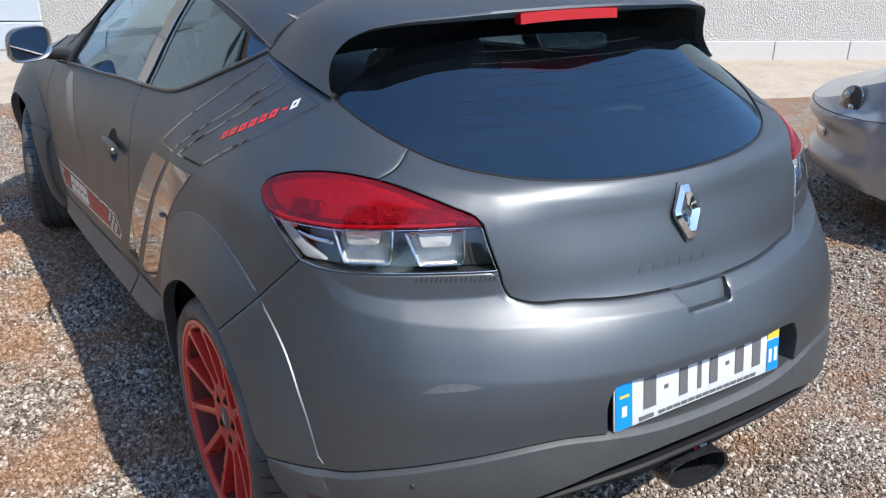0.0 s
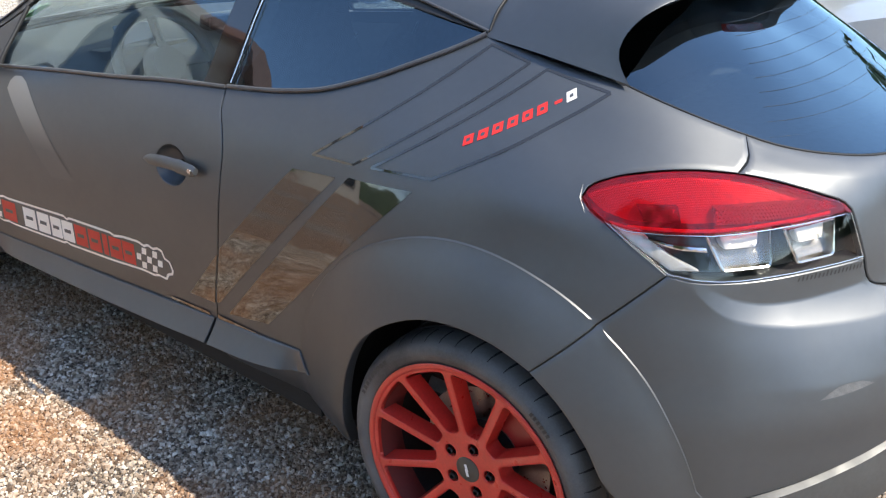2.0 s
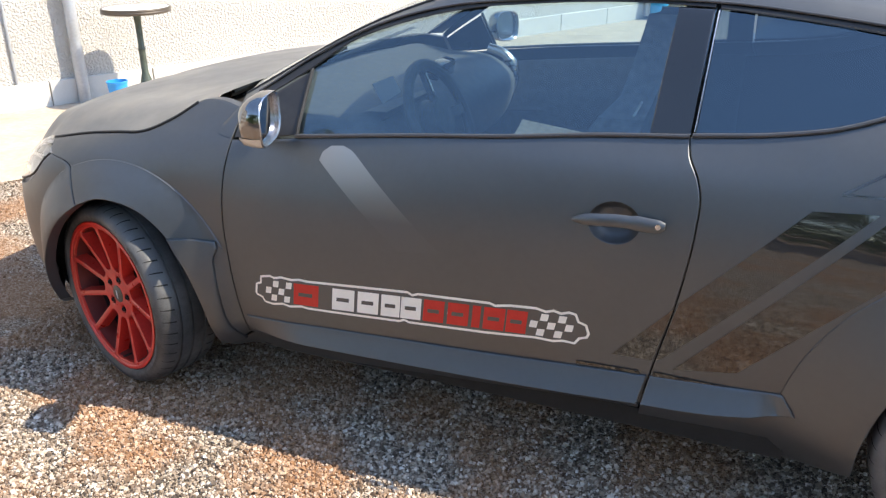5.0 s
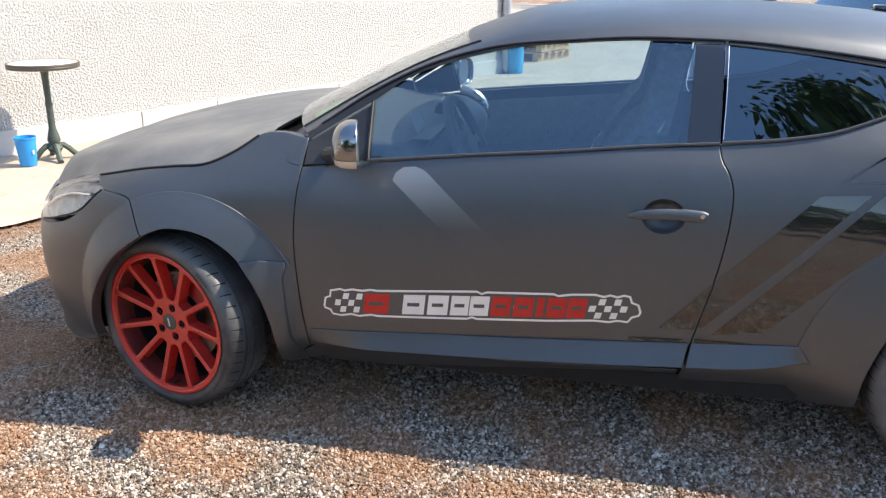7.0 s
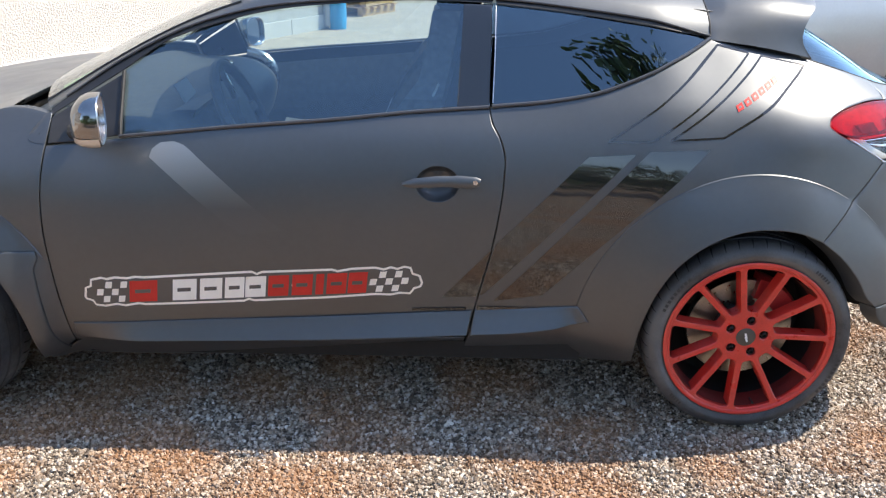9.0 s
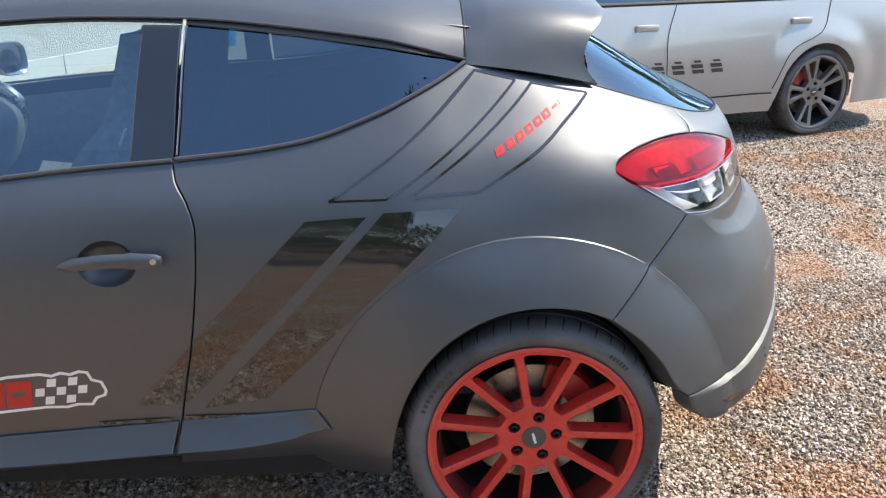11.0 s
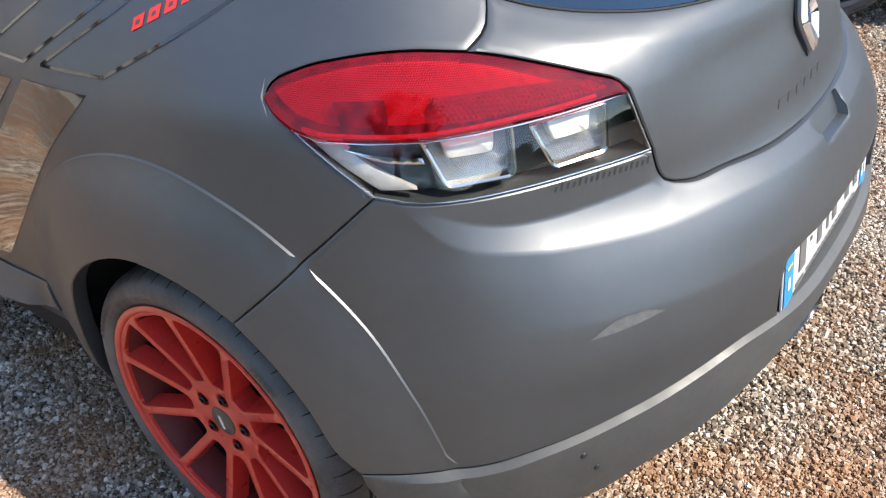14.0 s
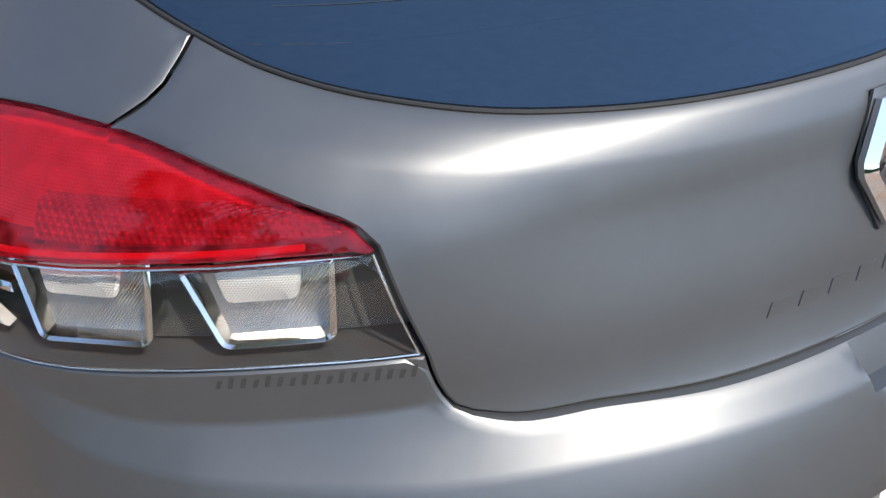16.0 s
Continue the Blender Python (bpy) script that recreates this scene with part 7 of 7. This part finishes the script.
def sedan_half(x, z):
    """Half-breadth of the saloon at a place along it and a height."""
    w = 0.815 + 0.03 * math.sin(math.pi * min(max((x + 0.9) / 4.4, 0), 1))
    t = (z - 0.55) / 0.4
    w -= 0.05 * t * t * (1.3 if z > 0.55 else 1.0)
    w *= max(0.0, 1 - min(max(0.0, (-0.55 - x) / 0.62), 1) ** 2.6 * 0.62)
    w *= math.sqrt(max(0.02, 1 - max(0.0, (x - 2.75) / 0.65) ** 3.2))
    for cx in (0.0, 2.52):
        q = math.hypot((x - cx) / 0.46, (z - 0.30) / 0.46)
        w += 0.022 * max(0, min(1, (1.15 - q) / 0.3))
    # the bumper stands out below the lamps
    w += 0.022 * min(1, max(0, (0.592 - z) / 0.02)) * min(1, max(0, (x - 2.94) / 0.05))
    return w


def sedan_top(x):
    return float(np.interp(x, (-1.14, -1.05, -0.5, 0.1, 2.0, 2.4, 2.8, 3.0, 3.1, 3.2, 3.3, 3.43), (0.60, 0.90, 0.955, 0.93, 0.93, 0.88, 0.80, 0.745, 0.71, 0.635, 0.59, 0.56)))


xs = np.r_[np.linspace(-1.12, 2.7, 95), np.linspace(2.73, 3.395, 46)]


def nose(p):
    """Draws the saloon's front into bonnet edge, bumper shelf, hollow and lower lip."""
    k = float(step(2.75, 3.2, p.x))
    dx = float(np.interp(p.z, (0.20, 0.25, 0.29, 0.34, 0.40, 0.47, 0.525, 0.555, 0.58, 0.64, 0.75), (-0.10, -0.05, 0.0, 0.01, -0.025, -0.02, 0.025, 0.03, 0.015, -0.02, -0.05)))
    return Vector((p.x + dx * k, p.y * (1 + 0.35 * dx * k), p.z))


for side in (1, -1):
    rows = []
    for x in xs:
        top_z = sedan_top(x)
        row = []
        for t in np.linspace(0, 1, 22):
            low_z = 0.20 + 0.055 * float(step(2.6, 3.3, x))
            z = low_z + (top_z - low_z) * t
            # the arch openings are cut upward
            for cx in (0.0, 2.52):
                if abs(x - cx) < 0.345:
                    z = max(z, 0.30 + math.sqrt(0.345**2 - (x - cx) ** 2))
            row.append(nose(Vector((x, side * sedan_half(x, min(z, 0.95)), min(z, max(top_z, 0.255))))))
        rows.append(row)
    bm = bmesh.new()
    loft(bm, rows)
    bmesh.ops.remove_doubles(bm, verts=bm.verts, dist=0.0005)
    part("body_side", bm, SILVER, sedan, "silver body side")
bm = bmesh.new()
loft(bm, [[nose(Vector((x, sedan_half(x, min(sedan_top(x), 0.95)) * s, sedan_top(x) + 0.05 * (1 - s * s) * (0.4 + 0.6 * min(1, max(0, (3.39 - x) * 2)))))) for s in np.linspace(-1, 1, 25)] for x in xs])
part("body_top", bm, SILVER, sedan, "silver bonnet and boot")
for x in (xs[0], xs[-1]):
    bm = bmesh.new()
    loft(bm, [[nose(Vector((x, s * sedan_half(x, z), z))) for s in np.linspace(-1, 1, 9)] for z in np.linspace(0.255, sedan_top(x), 16)])
    part("body_end", bm, SILVER, sedan)
bm = bmesh.new()
box(bm, pose(1.2, 0, 0.25), (3.6, 1.1, 0.12))
part("underbody", bm, DARK, sedan, smooth=False)
# greenhouse
CAB = ((-0.22, 0.95, 0.72), (0.34, 1.36, 0.56), (0.60, 1.42, 0.55), (1.10, 1.43, 0.55), (1.42, 1.39, 0.56), (2.15, 0.93, 0.74))
bm = bmesh.new()
roof_pts = curve([(a, b, c) for a, b, c in CAB], 0.06)
rows = [[Vector((x, y * s, z + 0.03 * (1 - s * s))) for s in np.linspace(-1, 1, 15)] for x, z, y in roof_pts if z > 1.33]
loft(bm, rows)
part("cabin_roof", bm, SILVER, sedan, "silver roof")
for lo, hi in ((-9, 0.4), (1.3, 9)):
    bm = bmesh.new()
    loft(bm, [[Vector((x, y * s, z + 0.03 * (1 - s * s))) for s in np.linspace(-1, 1, 15)] for x, z, y in roof_pts if lo < x < hi and z < 1.36])
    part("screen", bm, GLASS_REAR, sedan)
for side in (1, -1):
    def cab(x, z):
        zt = float(np.interp(x, roof_pts[:, 0], roof_pts[:, 1]))
        yt = float(np.interp(x, roof_pts[:, 0], roof_pts[:, 2]))
        t = min(1.0, max(0.0, (z - 0.93) / max(zt - 0.93, 0.02)))
        return Vector((x, side * (0.755 + (yt - 0.755) * t), z))
    def cab_panel(name, pts, material, out=0.0, label=""):
        bm = bmesh.new()
        top_r, low_r = pts
        loft(bm, [[cab(x, z0 + (z1 - z0) * t) + Vector((0, side * out, 0)) for t in np.linspace(0, 1, 6)] for (x, z0), (_, z1) in zip(low_r, top_r)])
        return part(name, bm, material, sedan, label)
    line = lambda x: float(np.interp(x, roof_pts[:, 0], roof_pts[:, 1]))
    for a, b, nm in ((0.06, 1.17, "rear_door_window"), (1.25, 1.98, "front_door_window")):
        gx_ = np.linspace(a, b, 16)
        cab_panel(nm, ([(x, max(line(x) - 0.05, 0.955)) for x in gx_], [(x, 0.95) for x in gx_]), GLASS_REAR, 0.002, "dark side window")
    gx_ = np.linspace(-0.22, 2.15, 40)
    cab_panel("window_surround", ([(x, line(x)) for x in gx_], [(x, max(0.93, line(x) - 0.05)) for x in gx_]), SILVER, 0.0)
    gx_ = np.linspace(-0.22, 0.06, 8)
    cab_panel("rear_pillar", ([(x, line(x)) for x in gx_], [(x, 0.93) for x in gx_]), SILVER, 0.001)
    cab_panel("pillar", ([(x, line(x)) for x in (1.17, 1.25)], [(x, 0.93) for x in (1.17, 1.25)]), GLOSS_BLACK, 0.001)
    bm = bmesh.new()
    sweep(bm, [Vector((x, side * 0.765, 0.945)) for x in np.linspace(0.04, 2.1, 20)], 0.012, 6)
    part("belt_moulding", bm, SEAL, sedan)
    for x0, bend in ((-0.02, 0.16), (1.24, 0.02), (2.02, 0.03)):
        bm = bmesh.new()
        pts = [(x0 - 0.05, 0.93), (x0 + 0.02, 0.75), (x0 + 0.30 if bend > 0.1 else x0 + 0.02, 0.60 if bend > 0.1 else 0.55), (x0 + 0.42 if bend > 0.1 else x0, 0.36)]
        sweep(bm, [Vector((x, side * (sedan_half(x, z) + 0.0005), z)) for x, z in curve(pts, 0.04)], 0.0035, 4)
        part("door_gap", bm, DARK, sedan)
    bm = bmesh.new()
    sweep(bm, [Vector((x, side * (sedan_half(x, 0.33) + 0.001), 0.33)) for x in np.linspace(0.40, 2.12, 20)], 0.005, 6)
    part("sill_line", bm, DARK, sedan)
    for x in (0.20, 1.42):
        bm = bmesh.new()
        box(bm, pose(x, side * (sedan_half(x, 0.80) + 0.008), 0.80), (0.17, 0.024, 0.042), 0.01)
        part("door_handle", bm, SILVER, sedan, "silver door handle")
    bm = bmesh.new()
    sweep(bm, [nose(Vector((x, side * (sedan_half(x, 0.572) + 0.001), 0.572))) for x in np.linspace(2.90, 3.38, 24)], 0.002, 6)
    part("bumper_gap", bm, DARK, sedan)
    # dark lettering on the doors and rows on the rear side window, as plain slanted bars
    for k in range(7):
        x = 1.72 - 0.15 * k
        bm = bmesh.new()
        for z0, z1, x0, x1 in ((0.50, 0.525, 0.0, 0.09), (0.535, 0.56, 0.012, 0.102), (0.57, 0.585, 0.03, 0.085)):
            bm.faces.new([bm.verts.new(Vector((a, side * (sedan_half(a, b) + 0.004), b))) for a, b in ((x + x0, z0), (x + x1, z0), (x + x1 + 0.010, z1), (x + x0 + 0.010, z1))])
        part("door_lettering", bm, shader("brown_black_film", (0.05, 0.04, 0.035), 0.5) if "brown_black_film" not in bpy.data.materials else bpy.data.materials["brown_black_film"], sedan, smooth=False)
    for z, h, n, w, x0 in ((1.062, 0.036, 18, 0.025, 1.03), (1.012, 0.026, 30, 0.019, 1.12)):
        for k in range(n):
            if k in ((3, 5, 8, 11, 15) if n == 18 else (3, 7, 17, 23)):
                continue
            x = x0 - (w + 0.008) * k
            bm = bmesh.new()
            bm.faces.new([bm.verts.new(cab(a, b) + Vector((0, side * 0.006, 0))) for a, b in ((x, z), (x - w, z), (x - w, z + h), (x, z + h))])
            part("window_lettering", bm, LOGO_WHITE, sedan, smooth=False)
    bm = bmesh.new()
    ring = []
    for s, o in ((1.0, 0.008), (0.92, 0.014), (0.4, 0.017), (0.05, 0.0175)):
        ring.append([Vector((3.105 + 0.058 * s * math.cos(t), side * (sedan_half(3.105 + 0.058 * s * math.cos(t), 0.63) * 0.985 + o), 0.636 + 0.072 * s * math.copysign(abs(math.sin(t)) ** 0.75, math.sin(t)) - 0.015 * math.cos(t))) for t in np.linspace(0, 2 * math.pi, 25)[:-1]])
    loft(bm, ring, True)
    hl = part("headlight", bm, shader("headlight_smoke", (0.16, 0.16, 0.17), 0.10, 0.7, coat=1.0, vary=0.5, scale=45) if "headlight_smoke" not in bpy.data.materials else bpy.data.materials["headlight_smoke"], sedan, "clear headlight")
    for q in (-0.022, 0.026):
        bm = bmesh.new()
        bmesh.ops.create_icosphere(bm, subdivisions=2, radius=0.021, matrix=Matrix.Translation((3.105 + q * 0.6, side * (sedan_half(3.105 + q * 0.6, 0.63) - 0.010), 0.636 + 0.026 * math.copysign(1, q))))
        part("headlight_bowl", bm, LAMP_SILVER, hl)
    bm = bmesh.new()
    box(bm, pose(3.24, side * (sedan_half(3.25, 0.45) - 0.005), 0.455, 0, 0, side * -55), (0.08, 0.02, 0.05), 0.01)
    part("indicator", bm, LAMP_SILVER, sedan)
GREY_RIM = shader("gunmetal_rim", (0.22, 0.21, 0.205), 0.38, 0.6, vary=0.1, scale=20)
sw = spoked_wheel("wheel", "gunmetal twin-spoke wheel", sedan, GREY_RIM, DARK, pose(0, 0.745, 0.305) @ LEFT_OUT, 5, 0.305, 0.248, 0.205, True)
tagged(sw, group="wheels of the saloon")
for p in (pose(2.52, 0.745, 0.305) @ LEFT_OUT, pose(0, -0.745, 0.305) @ RIGHT_OUT, pose(2.52, -0.745, 0.305) @ RIGHT_OUT):
    copy_thing(sw, p)

# ---- what the glass and paint mirror: white house, trees and hedge beyond the yard ----
house = thing("house", "white rendered house with dark windows and a tiled roof", "house", at=pose(17, 7.5, 0, 0, 0, 18))
bm = bmesh.new()
box(bm, pose(0, 0, 4.1), (7, 12, 8.2))
part("house_wall", bm, render_white, house, smooth=False)
bm = bmesh.new()
loft(bm, [[Vector((x, y, z)) for x, z in ((-4.0, 8.0), (0, 10.6), (4.0, 8.0), (3.9, 7.85), (0, 10.4), (-3.9, 7.85))] for y in (-6.5, 6.5)], True, True)
part("house_roof", bm, shader("brown_roof_tile", (0.16, 0.08, 0.055), 0.8, vary=0.25, scale=5, bump=0.02, bump_scale=12), house, smooth=False)
for j in range(3):
    for k in range(6):
        wdw = part("window", (lambda b: (box(b, pose(-3.52, -4.8 + 1.9 * k, 1.5 + 2.3 * j), (0.10, 0.95, 1.25)), b)[1])(bmesh.new()), DASH, house, smooth=False)
        bm = bmesh.new()
        box(bm, pose(-3.575, -4.8 + 1.9 * k, 1.5 + 2.3 * j), (0.02, 0.81, 1.11))
        part("pane", bm, GLOSS_BLACK, wdw, smooth=False)

leaf_mat = shader("tree_leaf", (0.055, 0.105, 0.025), 0.6, vary=0.3, scale=2)
bark = shader("bark", (0.10, 0.075, 0.055), 0.9, vary=0.3, scale=10, bump=0.01, bump_scale=30)


def tree(x, y, h, spread_r, seed, n=5200):
    r = np.random.default_rng(seed)
    t = thing("tree", "broad leafy green tree beyond the yard", "tree", "trees beyond the yard")
    t.matrix_basis = pose(x, y, 0)
    bm = bmesh.new()
    trunk = [Vector((0.05 * math.sin(k), 0.05 * math.cos(2 * k), h * 0.55 * k / 6)) for k in range(7)]
    rows = [[p + Vector((math.cos(a), math.sin(a), 0)) * (0.26 * (1 - 0.10 * k)) for a in np.linspace(0, 2 * math.pi, 11)[:-1]] for k, p in enumerate(trunk)]
    loft(bm, rows, True, True)
    part("trunk", bm, bark, t)
    clumps = []
    for k in range(26):
        a, el = r.uniform(0, 2 * math.pi), r.uniform(-0.35, 1.0)
        rad = spread_r * r.uniform(0.45, 1.0) * math.sqrt(max(0.15, 1 - 0.75 * el * el))
        clumps.append((math.cos(a) * rad, math.sin(a) * rad, h * 0.62 + el * h * 0.36, r.uniform(0.5, 1.15)))
        bm = bmesh.new()
        sweep(bm, [trunk[3 + k % 4], Vector((math.cos(a) * rad * 0.5, math.sin(a) * rad * 0.5, h * 0.55 + el * h * 0.2)), Vector(clumps[-1][:3])], 0.045, 6)
        part("limb", bm, bark, t)
    c = np.array(clumps)[r.integers(0, len(clumps), n)]
    d = r.normal(0, 0.42, (n, 3)) * c[:, 3:4]
    p = c[:, :3] + d
    e1, e2 = r.normal(0, 1, (n, 3)), r.normal(0, 1, (n, 3))
    e1 /= np.linalg.norm(e1, axis=1)[:, None]
    e2 -= (e1 * e2).sum(1)[:, None] * e1
    e2 /= np.linalg.norm(e2, axis=1)[:, None]
    s = r.uniform(0.06, 0.13, (n, 1)) * (1 if n > 6000 else 1.7)
    v = np.stack([p + e1 * s, p + e2 * s * 0.6, p - e1 * s, p - e2 * s * 0.6], 1).reshape(-1, 3)
    f = np.arange(4 * n).reshape(-1, 4)
    mesh_object("crown", v, f, leaf_mat, t, smooth=False)


tree(-2.9, 7.0, 10.6, 2.3, 1, 26000)
for x, y, h, sr, sd in ((3.5, 15.5, 6.6, 3.2, 2), (-9.5, 11.5, 7.5, 3.6, 3), (7.0, 15.5, 6.4, 3.2, 4), (-24, 8, 6, 3.2, 5), (-26, -8, 6, 3.2, 6), (-14, -26, 9, 3.8, 7), (-4, -30, 10, 4, 8), (10, -28, 9, 4, 9)):
    tree(x, y, h, sr, sd)
def hedge(x0, x1, y, h, seed, n=9000):
    r = np.random.default_rng(seed)
    t = thing("hedge", "clipped dark green hedge along the yard", "hedge", at=pose(x0, y, 0))
    bm = bmesh.new()
    for k in range(int((x1 - x0) / 0.8)):
        sweep(bm, [(0.4 + 0.8 * k, 0, 0), (0.4 + 0.8 * k + r.uniform(-0.2, 0.2), 0.1, h * 0.5), (0.4 + 0.8 * k + r.uniform(-0.3, 0.3), 0, h * 0.9)], 0.03, 5)
    part("stems", bm, bark, t)
    p = np.stack([r.uniform(0, x1 - x0, n), r.normal(0, 0.28, n), h * r.uniform(0.02, 1.0, n) ** 0.9], 1)
    p[:, 2] *= 0.92 + 0.08 * np.sin(p[:, 0] * 2.3)
    e1, e2 = r.normal(0, 1, (n, 3)), r.normal(0, 1, (n, 3))
    e1 /= np.linalg.norm(e1, axis=1)[:, None]
    e2 -= (e1 * e2).sum(1)[:, None] * e1
    e2 /= np.linalg.norm(e2, axis=1)[:, None]
    s = r.uniform(0.07, 0.15, (n, 1))
    v = np.stack([p + e1 * s, p + e2 * s * 0.6, p - e1 * s, p - e2 * s * 0.6], 1).reshape(-1, 3)
    mesh_object("foliage", v, np.arange(4 * n).reshape(-1, 4), leaf_mat, t, smooth=False)


hedge(-12.0, 8.0, 13.0, 3.2, 21, 12000)
bm = bmesh.new()
rows = []
for a in np.linspace(0, 2 * math.pi, 90):
    rr_ = 52 + 3 * math.sin(5 * a)
    hh_ = 5.0 + 1.6 * math.sin(7 * a) + 0.9 * math.sin(19 * a + 1)
    rows.append([Vector((rr_ * math.cos(a), rr_ * math.sin(a), z)) for z in (-0.2, hh_ * 0.6, hh_)])
loft(bm, rows)
tagged(part("backdrop_woods", bm, shader("far_woods", (0.05, 0.085, 0.03), 0.9, vary=0.4, scale=0.6), None), "line of far green woods round the yard", "backdrop", kind="structure")
